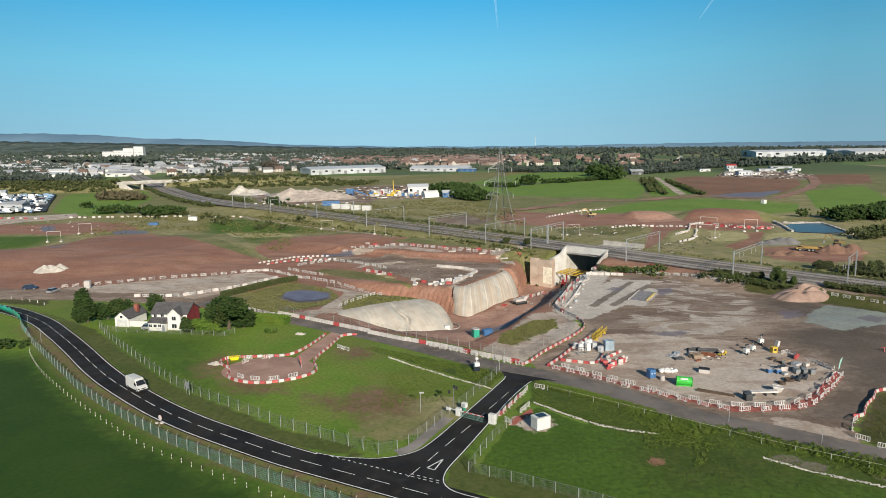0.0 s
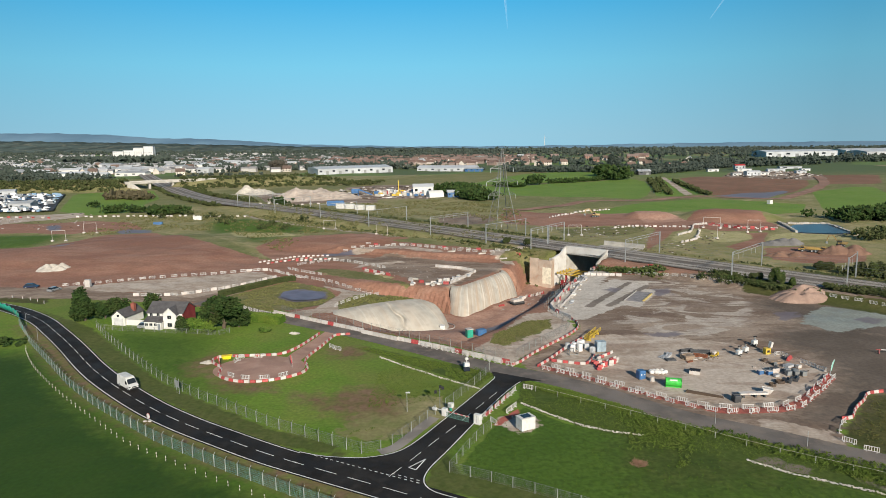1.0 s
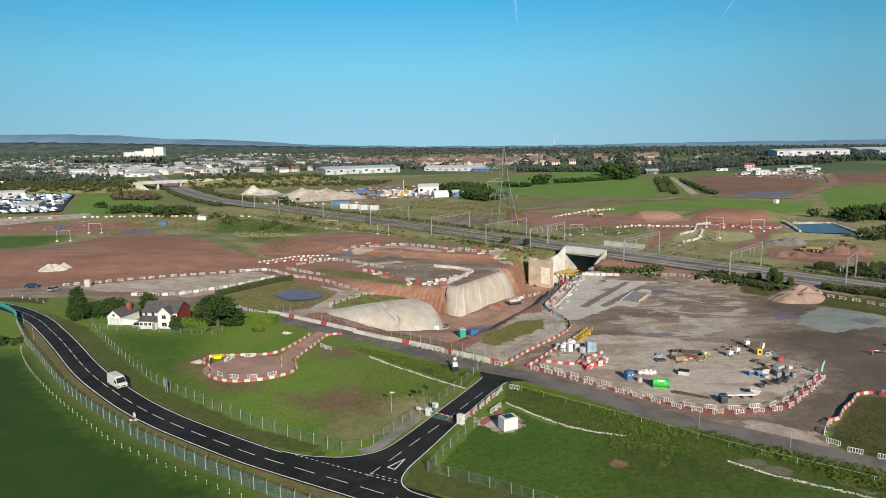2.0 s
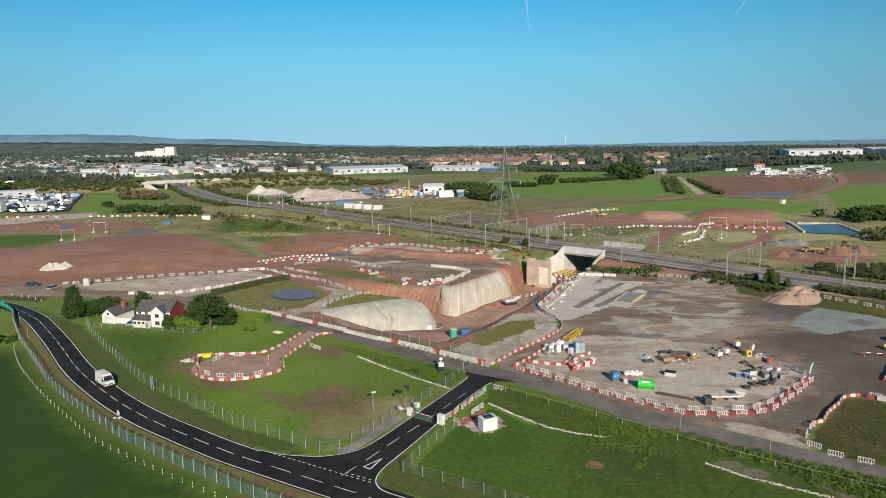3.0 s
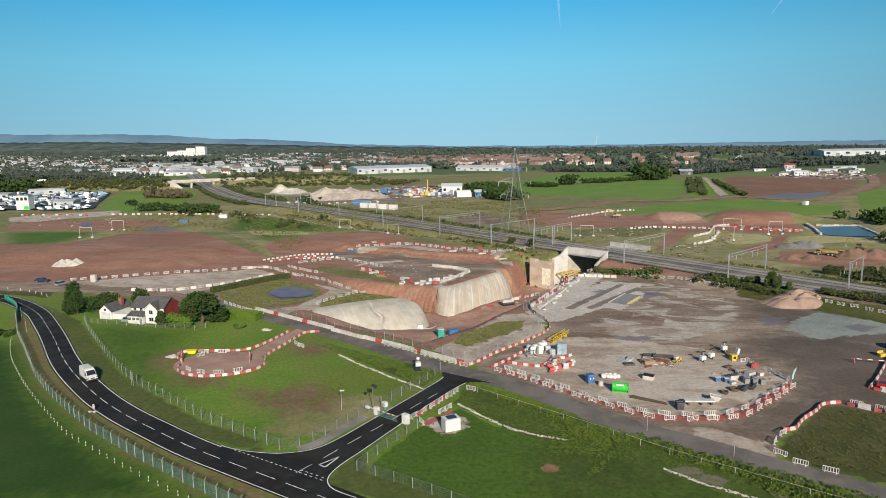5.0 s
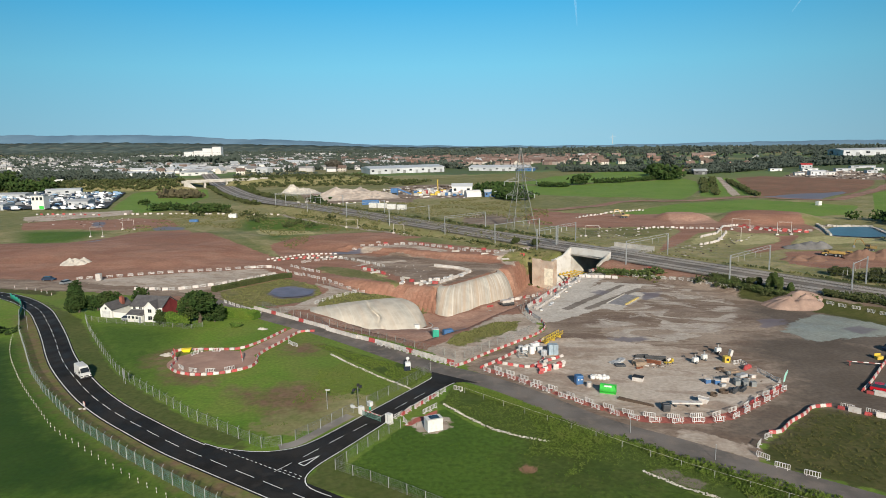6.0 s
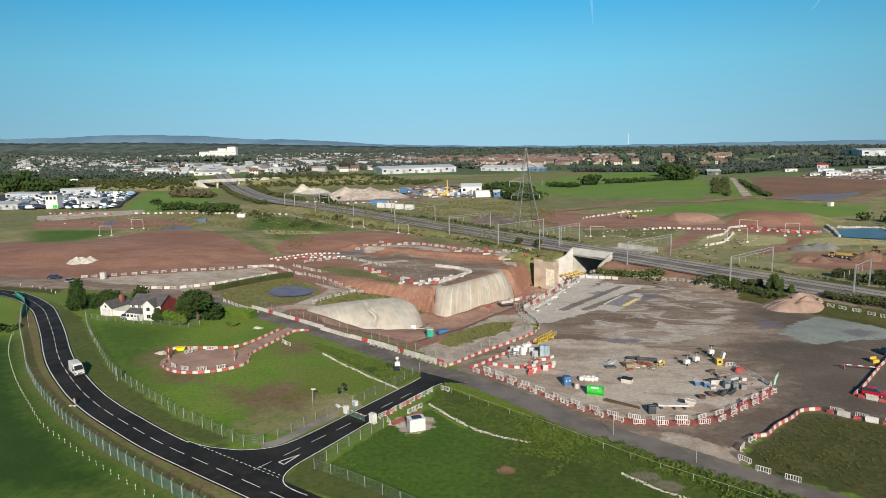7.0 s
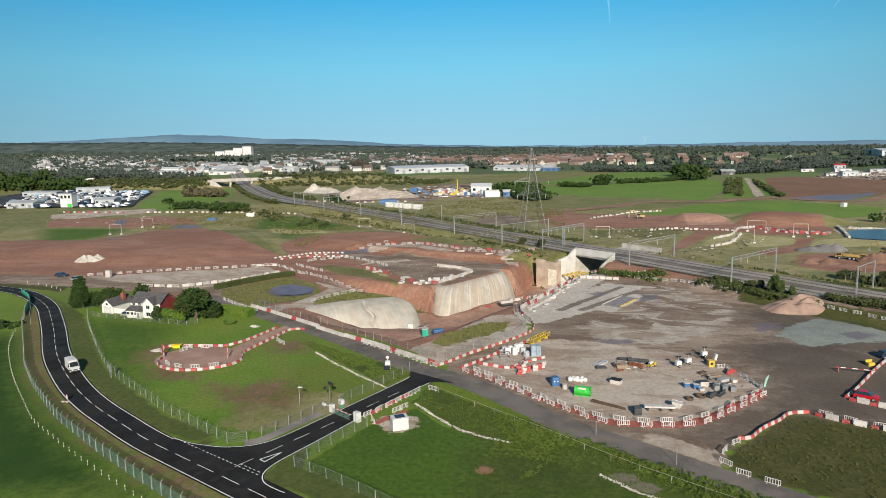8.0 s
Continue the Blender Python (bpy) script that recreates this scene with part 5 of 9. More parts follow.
fr_roof.v = [(y, x, z) for x, y, z in fr_roof.v]
part("gable_roof", fr_roof, SLATE, house)
part("bargeboard", Shape().path([(0.9, -1.95, 4.28), (3.2, -1.95, 6.4), (5.5, -1.95, 4.28)], 0.11, 4), WHITE, house)
part("lean_to", Shape().prism([(-2.4, 0), (0, 0), (0, 3.3), (-2.4, 2.4)], "x", -4.4, 0.8), RENDER_W, house)
part("lean_to_roof", Shape().prism([(-2.7, 2.34), (0, 3.36), (0, 3.5), (-2.7, 2.48)], "x", -4.6, 1.0), SLATE, house)
part("porch", Shape().box(-0.2, -3.0, 0, 1.1, -1.7, 2.4), RENDER_W, house)
part("porch_roof", Shape().prism([(-0.45, 2.3), (0.45, 3.1), (1.35, 2.3)], "y", -3.2, -1.7), SLATE, house)
for x, z, w, h in ((-3.4, 3.95, 0.9, 0.9), (-1.2, 3.95, 0.9, 0.9), (5.8, 3.3, 0.7, 1.1), (5.8, 1.2, 0.7, 1.1)):
    window_on(house, x, -0.04, z, w, h, 0)
window_on(house, 3.2, -1.66, 3.6, 1.2, 1.1, 0)
window_on(house, 3.2, -1.66, 1.3, 1.4, 1.2, 0)
for x in (-3.7, -2.3, -0.9):
    window_on(house, x, -2.46, 1.5, 0.9, 0.8, 0)
part("door", Shape().box(0.1, -3.08, 0, 0.9, -2.98, 1.95), mat("grey door", (0.2, 0.22, 0.24), 0.5), house)
for k in range(6):
    part("roof_light", Shape().box(-3.6 + k * 1.5, 2.2, 6.06, -3.0 + k * 1.5, 2.7, 6.18), GLASS, house)
cottage = thing("garage", "small white outbuilding with slate roof and red brick chimney", "outbuilding", pose(-72.2, 171.2, 0, 0, 0, -12))
part("wall", Shape().prism([(-2.0, 0), (2.0, 0), (2.0, 2.3), (0, 3.9), (-2.0, 2.3)], "y", 0, 7.5), RENDER_W, cottage)
cr = gable_roof(0, 7.5, -2.0, 2.0, 2.3, 3.9, 0.25)
cr.v = [(y, x, z) for x, y, z in cr.v]
part("roof", cr, SLATE, cottage)
part("garage_door", Shape().box(-1.4, -0.06, 0, 1.4, 0.02, 1.9), mat("pale grey door", (0.5, 0.5, 0.5), 0.5), cottage)
part("gable_window", Shape().box(-0.3, -0.05, 2.3, 0.3, 0.02, 2.9), GLASS, cottage)
ch = part("chimney", Shape().box(0.6, 4.4, 0, 1.6, 5.4, 4.9, bevel=0.04), BRICKRED, cottage, "red brick chimney")
part("chimney_pot", Shape().tube((1.1, 4.9, 4.9), (1.1, 4.9, 5.3), 0.15, 0.12, 8), BRICKRED, ch)
part("link_wall", Shape().box(2.0, 0.6, 0, 7.6, 0.8, 1.5), RENDER_W, cottage)
car("pale car parked in front of the farmhouse", at(-63.8, 168.6, 5), CAR_SILVER, 4.0)

# trees and hedges about the house
tree("tree", "tall dark conifer beside the farmhouse garden", -83.8, 176.4, 8.4, 3.7, 11, LEAF, 2200, 0.30, 0.08)
tree("tree", "broad dark evergreen tree beside the house", -43.2, 167.4, 8.9, 6.4, 12, LEAF, 3800, 0.34, 0.13)
tree("tree", "dense garden tree behind the outbuilding", -76.0, 178.8, 5.6, 3.4, 13, LEAF, 1100, 0.3, 0.1)
tree("tree", "dark garden tree behind the outbuilding", -79.4, 178.4, 4.6, 3.0, 14, LEAF, 900, 0.3, 0.1)
tree("tree", "garden tree behind the farmhouse roof", -67.0, 179.5, 6.6, 2.6, 15, LEAF, 800, 0.3, 0.15)
tree("tree", "small dark tree beside the broad evergreen", -39.6, 168.3, 5.0, 3.2, 16, LEAF, 1000, 0.3, 0.1)
tree("shrub", "yellow green garden shrub before the house", -49.2, 164.8, 3.2, 3.0, 17, LEAFB, 1200, 0.24, 0.08, "shrub")
tree("shrub", "yellow green garden shrub beside the fence", -46.4, 163.8, 2.8, 2.5, 18, LEAFB, 900, 0.24, 0.08, "shrub")
tree("shrub", "dark green shrub before the white gable", -52.6, 165.4, 3.9, 2.3, 19, LEAF, 900, 0.24, 0.08, "shrub")
tree("shrub", "low scrub beside the turning circle spur", -31.5, 163.5, 1.2, 1.4, 20, LEAFH, 110, 0.4, 0.08, "shrub")


def hedge(label, line, width, tall, seed, material):
    rng = random.Random(seed)
    p = polyline(line, 0.008)
    nn = sides_of(p)
    zz = height(p[:, 0], p[:, 1])
    s = Shape()
    for (x, y), (a, b), z in zip(p, nn, zz):
        # twigs lie on the clipped sides and top
        if rng.random() < 0.55:
            o, h = rng.uniform(-1, 1), rng.uniform(0.93, 1.0)
        else:
            o, h = rng.choice((-1, 1)) * rng.uniform(0.92, 1.0), rng.uniform(0.02, 1.0)
        clumps(s, [(x + a * o * width / 2, y + b * o * width / 2, z + tall * h)], 0.16, rng)
    t = thing("hedge", label, "hedge")
    part("foliage", s, material, t)
    core = Shape()
    for k in range(0, len(p) - 60, 60):
        q = p[k : k + 61 : 60]
        yaw, mid = yaw_of(q[0], q[1]), q.mean(0)
        core.box(-0.3, -width / 2 + 0.12, 0, 0.3, width / 2 - 0.12, tall - 0.12, pose(mid[0], mid[1], float(zz[k]), 0, 0, yaw))
    part("core", core, material, t)
    return t


hedge("neatly clipped green garden hedge", [(-40.6, 175.0), (-35, 173.4), (-28.8, 171.2)], 3.0, 2.1, 21, LEAFB)
hedge("long low dark hedge beside the pond", [(-56, 203), (-49, 214), (-44, 221), (-38, 226)], 2.2, 1.6, 22, LEAFO)
bank_of_clumps("undergrowth", "bushes and scrub along the railway bank", [[tuple(on_rail(s, -5)) for s in (22, 40)], [tuple(on_rail(s, -6)) for s in (78, 130, 200, 300)]], 3.0, 1.3, 4, 0.6, LEAFO, 33)
bank_of_clumps("undergrowth", "scrub beyond the tracks", [[tuple(on_rail(s, 27)) for s in (90, 150, 240, 330)], [tuple(on_rail(s, 30)) for s in (-60, -20, 20)]], 3.0, 1.6, 3.4, 0.7, LEAFO, 35)
bank_of_clumps("undergrowth", "dark bushes by the green roadside netting", [[(-101, 158), (-92, 155.5), (-88, 157)]], 3.0, 2.6, 22, 0.5, LEAF, 36)
for i, (x, y, h, r) in enumerate(((109.6, 206.3, 2.6, 1.3), (114.2, 202.4, 5.2, 1.6), (115.6, 201.2, 4.2, 1.3), (112.8, 208.0, 2.2, 1.3), (118.5, 199.2, 2.6, 1.0), (126.7, 194.6, 1.8, 1.6), (145, 231.6, 3.0, 2.5), (148.4, 232.6, 2.8, 2.2), (152.6, 222.8, 4.6, 2.0), (155.4, 220, 5.2, 2.1), (159, 222.6, 4.6, 2.3), (48, 279, 3.0, 1.9), (40, 287, 2.6, 1.8))):
    tree("bush", "leafy bush on the railway bank", x, y, h, r, 40 + i, LEAFH2 if i in (1, 2, 4, 9) else LEAFO, 1100, 0.2, 0.06, "bush", "bushes along the railway")



# ---- wire fences ----
POSTM = mat("concrete fence post", (0.27, 0.285, 0.26), 0.8, random_obj=0.15)
MESHM = mat("green coated wire mesh", (0.13, 0.25, 0.21), 0.6, 0.2)
MESHG = mat("galvanised wire mesh", (0.22, 0.23, 0.22), 0.6, 0.3)


def wire_panel(length, tall, wire=0.014, gap_x=0.16, gap_z=0.3, z0=0.08):
    s = Shape()
    for x in np.arange(gap_x / 2, length, gap_x):
        s.add([(x - wire / 2, 0, z0), (x + wire / 2, 0, z0), (x + wire / 2, 0, tall), (x - wire / 2, 0, tall)], [(0, 1, 2, 3)])
    for z in np.arange(z0, tall + 0.01, gap_z):
        s.add([(0, 0.004, z - wire / 2), (length, 0.004, z - wire / 2), (length, 0.004, z + wire / 2), (0, 0.004, z + wire / 2)], [(0, 1, 2, 3)])
    return s


def wire_fence(label, pts, tall, spacing, mesh_material, crank=True, post_r=0.045, wire=0.014, group=""):
    t = thing("wire_fence", label, "fence", group=group)
    p = polyline(pts, spacing)
    ps = Shape().box(-post_r, -post_r, -0.1, post_r, post_r, tall, bevel=0.015)
    if crank:
        ps.tube((0, 0, tall), (0.0, 0.3, tall + 0.32), post_r * 0.6, sides=4)
    post_me = mesh_of("post", ps, POSTM)
    step = float(np.mean(np.linalg.norm(np.diff(p, axis=0), axis=1)))
    pan_me = mesh_of("mesh_panel", wire_panel(step, tall - 0.05, wire).tube((0, 0, tall - 0.02), (step, 0, tall - 0.02), 0.018, sides=4), mesh_material)
    for i, q in enumerate(p):
        j = min(i, len(p) - 2)
        yaw = yaw_of(p[j], p[j + 1])
        z = gz(*q)
        ob = new("post", post_me)
        ob.matrix_basis = pose(q[0], q[1], z, 0, 0, yaw)
        ob.parent = t
        if i < len(p) - 1:
            k = float(np.linalg.norm(p[i + 1] - q)) / step
            for nm, me in (("mesh_panel", pan_me),):
                ob = new(nm, me)
                ob.matrix_basis = pose(q[0], q[1], z, 0, 0, yaw) @ Matrix.Diagonal((k, 1, 1, 1))
                ob.parent = t
    return t


wire_fence("wire mesh fence with pale posts round the grass", [(-77.0, 169.1), (-70.3, 160.2), (-61.3, 149.5), (-50.8, 137.5), (-42.3, 128.1), (-34.2, 121.1), (-25.9, 114.8), (-15.8, 106.9), (-9.5, 103.1), (-4.9, 100.2), (1.1, 96.6)], 1.9, 2.9, MESHG)
wire_fence("wire mesh fence closing the grass corner", [(1.1, 96.6), (4.0, 97.6)], 1.8, 2.9, MESHG, False)
wire_fence("wire mesh fence beside the side road", [(5.6, 99.6), (7.2, 102.2), (8.9, 105.0), (10.4, 107.9), (12.2, 111.2)], 1.8, 2.8, MESHG, False)
wire_fence("wire mesh fence beyond the gate", [(14.0, 114.2), (16.4, 118.6), (19.2, 124.2), (21.8, 129.6), (23.0, 133.4)], 1.8, 3.0, MESHG, False)
wire_fence("green wire mesh fence with cranked posts along the road", [(-99, 172), (-93, 164.5), (-86.9, 156.5), (-71.8, 139.4), (-61.2, 127.2), (-50.6, 116.8), (-41.8, 109.1), (-32.4, 101.3), (-25.2, 96.4), (-18.7, 91.9), (-12.8, 88.2), (-7.5, 84.8), (3, 78.5), (20, 69)], 1.9, 2.6, MESHM, True, 0.06, 0.042)
wire_fence("low wire fence before the farmhouse", [(-77.0, 169.1), (-70.8, 166.2), (-62.6, 165.0), (-51.1, 162.8), (-42.4, 160.9), (-40.5, 163.4)], 1.3, 3.0, MESHG, False)
wire_fence("wire mesh fence beside the side road and field", [(14.6, 90.6), (15.8, 93.4), (17.0, 96.6), (18.6, 100.0), (20.2, 103.2), (21.6, 105.4)], 1.7, 2.7, MESHG, False)
wire_fence("wire mesh fence across the near field", [(14.6, 90.6), (20.0, 88.0), (26, 84.6), (40, 76)], 1.6, 3.2, MESHG, False)
wire_fence("temporary mesh fence above the excavation", [(-32, 183), (-26, 178.5), (-12, 168.8), (0, 160.4), (12, 151.8), (22, 144.6), (27.5, 141.0)], 1.9, 3.0, MESHG, False, 0.035)
wire_fence("temporary mesh fence beside the earth bank", [(29.5, 141.5), (36, 151), (44, 161.5), (46, 168), (43, 176), (41.5, 184), (47, 198), (54, 216), (62, 234), (69, 246)], 1.8, 3.0, MESHG, False, 0.035)
wire_fence("post and wire fence beside the pond", [(-26, 217.5), (-16, 211), (-9, 205)], 1.4, 3.0, MESHG, False, 0.04)

# ---- barriers ----
BARM = mat("white barrier plastic", (0.54, 0.53, 0.51), 0.5, random_obj=0.1, dirt=(0.45, 0.38, 0.34), vary=0.1)


def make_barrier():
    t = thing("crowd_barrier", "white plastic pedestrian barrier panel on feet", "barrier", group="white pedestrian barriers")
    s = Shape()
    for a, b in (((-0.98, 0, 0.16), (0.98, 0, 0.16)), ((-0.98, 0, 0.86), (0.98, 0, 0.86)), ((-0.98, 0, 0.12), (-0.98, 0, 0.86)), ((0.98, 0, 0.12), (0.98, 0, 0.86))):
        s.tube(a, b, 0.05, sides=5)
    part("frame", s, BARM, t)
    for k in range(5):
        x = -0.7 + k * 0.35
        part("bar", Shape().box(x - 0.05, -0.015, 0.16, x + 0.05, 0.015, 0.86), BARM, t)
    for x in (-0.7, 0.7):
        part("foot", Shape().box(x - 0.06, -0.28, 0, x + 0.06, 0.28, 0.1, bevel=0.02), BARM, t)
    return t


def make_block(name, label, material, length, wide, tall, group):
    t = thing(name, label, "barrier", group=group)
    s = Shape().prism([(-wide / 2, 0), (wide / 2, 0), (wide / 2, tall * 0.25), (wide * 0.28, tall * 0.55), (wide * 0.22, tall), (-wide * 0.22, tall), (-wide * 0.28, tall * 0.55), (-wide / 2, tall * 0.25)], "x", -length / 2 + 0.03, length / 2 - 0.03)
    part("body", s, material, t)
    part("filler_cap", Shape().tube((0, 0, tall), (0, 0, tall + 0.05), 0.08, sides=8), material, t)
    return t


GR_BLOCKS = "red and white traffic blocks"
PROTO = {"p": make_barrier(), "r": make_block("traffic_block", "red plastic water filled traffic block", REDPL, 1.15, 0.42, 0.55, GR_BLOCKS),
         "w": make_block("traffic_block", "white plastic water filled traffic block", OFFWHITE, 1.15, 0.42, 0.55, GR_BLOCKS),
         "R": make_block("jersey_barrier", "tall red plastic safety barrier", REDPL, 1.95, 0.5, 0.95, "tall safety barriers"),
         "W": make_block("jersey_barrier", "tall white plastic safety barrier", OFFWHITE, 1.95, 0.5, 0.95, "tall safety barriers")}
USED = set()


def set_one(kind, x, y, yaw, dz=0.0):
    m = at(x, y, yaw, dz)
    if kind not in USED:
        USED.add(kind)
        PROTO[kind].matrix_basis = m
        return PROTO[kind]
    return copy_thing(PROTO[kind], m)


def row(pts, spacing, pattern, jitter=0.0, seed=0, smooth=False, turn=0.0, dz=0.0):
    """Sets barriers along a line, in the order of pattern; '-' leaves a gap."""
    rng = random.Random(seed)
    p = spline(pts, spacing) if smooth else polyline(pts, spacing)
    mids = (p[1:] + p[:-1]) / 2
    for i, q in enumerate(mids):
        k = pattern[i % len(pattern)]
        if k == "-":
            continue
        set_one(k, q[0] + rng.uniform(-jitter, jitter), q[1] + rng.uniform(-jitter, jitter), yaw_of(p[i], p[i + 1]) + turn + rng.uniform(-12, 12) * (jitter > 0), dz)


# turning circle
row([(-9.6, 160.2), (-12.9, 159.6), (-13.9, 156.8), (-15, 150.5), (-16.4, 144.3), (-16.6, 140), (-15.3, 136.6), (-15.5, 133.2), (-18.0, 130.3), (-21.4, 128.5), (-25.7, 127.8), (-29.9, 129.2), (-32.8, 132.1), (-33.6, 136.4),
     (-36.2, 139.3), (-37.2, 141.6), (-36.0, 143.8), (-32, 144.2), (-26.9, 144.5), (-23.2, 145.2), (-21.0, 148.4), (-19.2, 153.7), (-17.4, 161.2)], 1.2, "rw", smooth=True)
row([(-31.5, 132.5), (-30.0, 130.8), (-25.6, 129.2), (-21.0, 129.8), (-17.6, 132.4)], 3.6, "p")
row([(-33.6, 142.6), (-25.6, 143.4)], 4.4, "p")
row([(-32.0, 139.8), (-31.0, 141.6)], 2.0, "p")
row([(-13.6, 150.4), (-11.4, 148.8), (-9.6, 147.2)], 2.2, "p", 0.2, 2)
# along the track above the excavation
row([(-46.5, 189.5), (-37.5, 181.8), (-29.5, 176.8)], 2.6, "p", 0.15, 3)
row([(-34, 181.8), (-25, 175.6), (-14, 167.6), (-6.5, 162.2)], 2.05, "WWWWRW")
row([(-7.0, 161.6), (2.4, 154.8)], 2.05, "W")
row([(2.4, 155.2), (11.1, 149.4), (19.2, 143.4), (27.6, 137.2)], 2.05, "WWRWWW")
row([(8, 150.6), (16, 144.8), (24, 138.6), (28.6, 135.4)], 2.9, "p", 0.1, 4)
row([(27.6, 136.2), (29.6, 137.8), (34.2, 145.0), (42.8, 156.4), (46.6, 162.6), (47.7, 167.4), (47.0, 172)], 1.2, "rw", smooth=True)
row([(33.2, 135.2), (36.3, 139.6), (42.1, 148.9), (46.9, 155.6)], 1.2, "rw", smooth=True)
row([(47, 172), (44, 180), (43.4, 185.5), (49, 200), (54.6, 216), (59.2, 227.2)], 2.1, "WWWRWW")
row([(46, 184), (52, 199), (58, 216), (62, 226)], 1.3, "w")
row([(59.2, 227.5), (67, 227.5), (74, 226)], 2.0, "W")
row([(45.6, 188), (52, 206), (60, 228), (66, 240)], 4.2, "pRp", 0.5, 6)
# storage ring
row([(47.9, 121.6), (54.1, 116.1), (58.2, 112.8), (61.5, 110.7), (66.2, 110.4), (72.1, 110.9), (76.4, 112.5), (80.4, 116.3), (85.8, 121.8), (90.9, 127.6)], 3.7, "p", 0.15, 7, smooth=True)
row([(49.2, 121.9), (54.6, 117.4), (60.6, 112.9), (66.1, 112.2), (72.2, 112.8), (76.4, 114.6), (80.4, 118.0), (85.2, 123.2), (89.6, 128.0)], 3.7, "p", 0.15, 8, smooth=True)
row([(33.4, 134.2), (37.1, 131.8), (40.6, 128.6), (43.6, 125.6), (47.5, 122.2)], 3.3, "p", 0.15, 9)
row([(35.5, 135.4), (39.5, 131.8), (43.4, 128.2), (48.6, 123.0)], 3.4, "p", 0.15, 10)
bb = single("ballast_block", Shape().box(-0.16, -0.16, 0, 0.16, 0.16, 0.28, bevel=0.05), OFFWHITE, "small white ballast block between the barriers", "ballast block", at(50.6, 120.0), "white ballast blocks")
for x, y in spline([(41.2, 128.9), (45.4, 124.9), (50.6, 119.8), (56.4, 115.2), (62.0, 112.0), (67.8, 111.4), (73.6, 112.4), (78.0, 115.0), (82.6, 119.8), (87.6, 125.2)], 3.7):
    copy_thing(bb, at(x, y, x * 40))
row([(81.6, 119.4), (83.6, 121.6)], 1.3, "r")
row([(86.6, 124.4), (90.0, 128.2)], 1.3, "rwr")
row([(90.6, 130.0), (89.6, 132.6), (88.6, 136.4)], 2.4, "p", 0.2, 11)
row([(86.8, 137.4), (87.9, 141.2), (85.0, 140.4)], 2.3, "p", 0.3, 12)
row([(86.4, 137.2), (88.2, 139.2)], 1.4, "Rr")
row([(36.6, 138.8), (39.8, 137.4), (43.4, 136.4), (46.0, 140.4), (46.6, 143)], 1.2, "rw", smooth=True)
# right hand enclosure
for x, y, yaw in ((77.5, 102.6, 58), (79.9, 105.7, 40), (76.7, 98.6, -48), (78.3, 95.6, -32), (81.5, 93.5, -30)):
    set_one("p", x, y, yaw)
row([(80.6, 107.4), (82.6, 107.9), (85.5, 111.7), (89.2, 115.4), (91.5, 118.2), (95.0, 119.3)], 1.05, "rw", smooth=True)
row([(95.4, 118.7), (98.9, 115.9), (101.7, 114.4), (106, 112.4), (113, 109)], 2.0, "rW")
row([(95.6, 119.6), (99.2, 116.7), (106, 113.2), (113, 110)], 4.2, "p", 0.1, 15)
row([(103.6, 126.6), (107.4, 131.4), (111.8, 137.6), (116.4, 144.0), (120.6, 149.4)], 1.3, "rww", smooth=True)
row([(103.8, 126.0), (105.6, 124.8), (108.4, 122.8), (112, 121)], 1.5, "rW")
# yard edge along the railway
row([(76, 230.6), (86.3, 224.8), (94.3, 217.8), (102.4, 209.7), (106.8, 204.8)], 3.1, "p", 0.2, 16)
row([(62, 236), (68, 240), (72, 236), (78, 233), (86, 230.4)], 2.2, "RWp", 0.7, 17)
row([(118.6, 193.4), (122, 189.7), (127.5, 183.2), (132.8, 176.8), (146, 161)], 3.3, "p", 0.3, 18)
# stone yard, pond and platform
row([(-116, 220.5), (-106, 224.6), (-83, 233.5), (-55.4, 242.6)], 3.4, "p", 0.3, 19)
row([(-62, 241.2), (-52, 244.6), (-44, 236.5), (-34.6, 228.4)], 2.3, "pWp", 0.5, 20)
row([(-84, 205), (-70, 205), (-60, 212), (-53, 218.6), (-45, 231)], 2.4, "Wp", 0.3, 21)
row([(-36, 230.5), (-24, 221), (-12, 213), (-6, 206), (-14, 197), (-18.5, 188)], 3.0, "p", 0.3, 22)
row([(-44, 252), (-38, 258), (-29, 262), (-16, 252.6), (-8, 245)], 3.2, "p", 0.5, 23)
row([(-45.6, 246), (-38.5, 239.6), (-30, 234)], 3.0, "p", 0.4, 24)
row([(-60, 259.5), (-48, 271), (-34, 273)], 1.9, "ww")
row([(-56, 256.5), (-46, 266), (-40, 268.6)], 1.9, "wr")
row([(-46, 262), (-38, 264.5), (-30, 266)], 1.9, "rww", 0.4, 25)
row([(15.4, 217.2), (20, 226.6), (24.6, 236.6), (20, 241.4), (10, 247)], 1.9, "W")
row([(-1, 224.6), (8, 218.6), (15, 216.4)], 2.2, "-W-R", 0.4, 26)
row([(-17, 243), (-10, 236), (-6, 231)], 2.4, "RW", 0.6, 27)
row([(-30, 281), (-16, 284), (-6, 288), (8, 278), (22, 268), (34, 264.5)], 3.4, "p", 0.5, 28)
row([(-22, 290), (0, 285), (12, 277), (26, 272), (44, 266)], 3.9, "pR-p", 0.8, 29)
# bottom of the cutting
row([(38, 226), (42, 230), (46, 236), (50, 240)], 2.4, "pWpR", 0.6, 30)
row([(31, 214), (33, 215.6)], 1.4, "r")
row([(52, 238), (58, 247)], 2.6, "Wp", 0.4, 31)
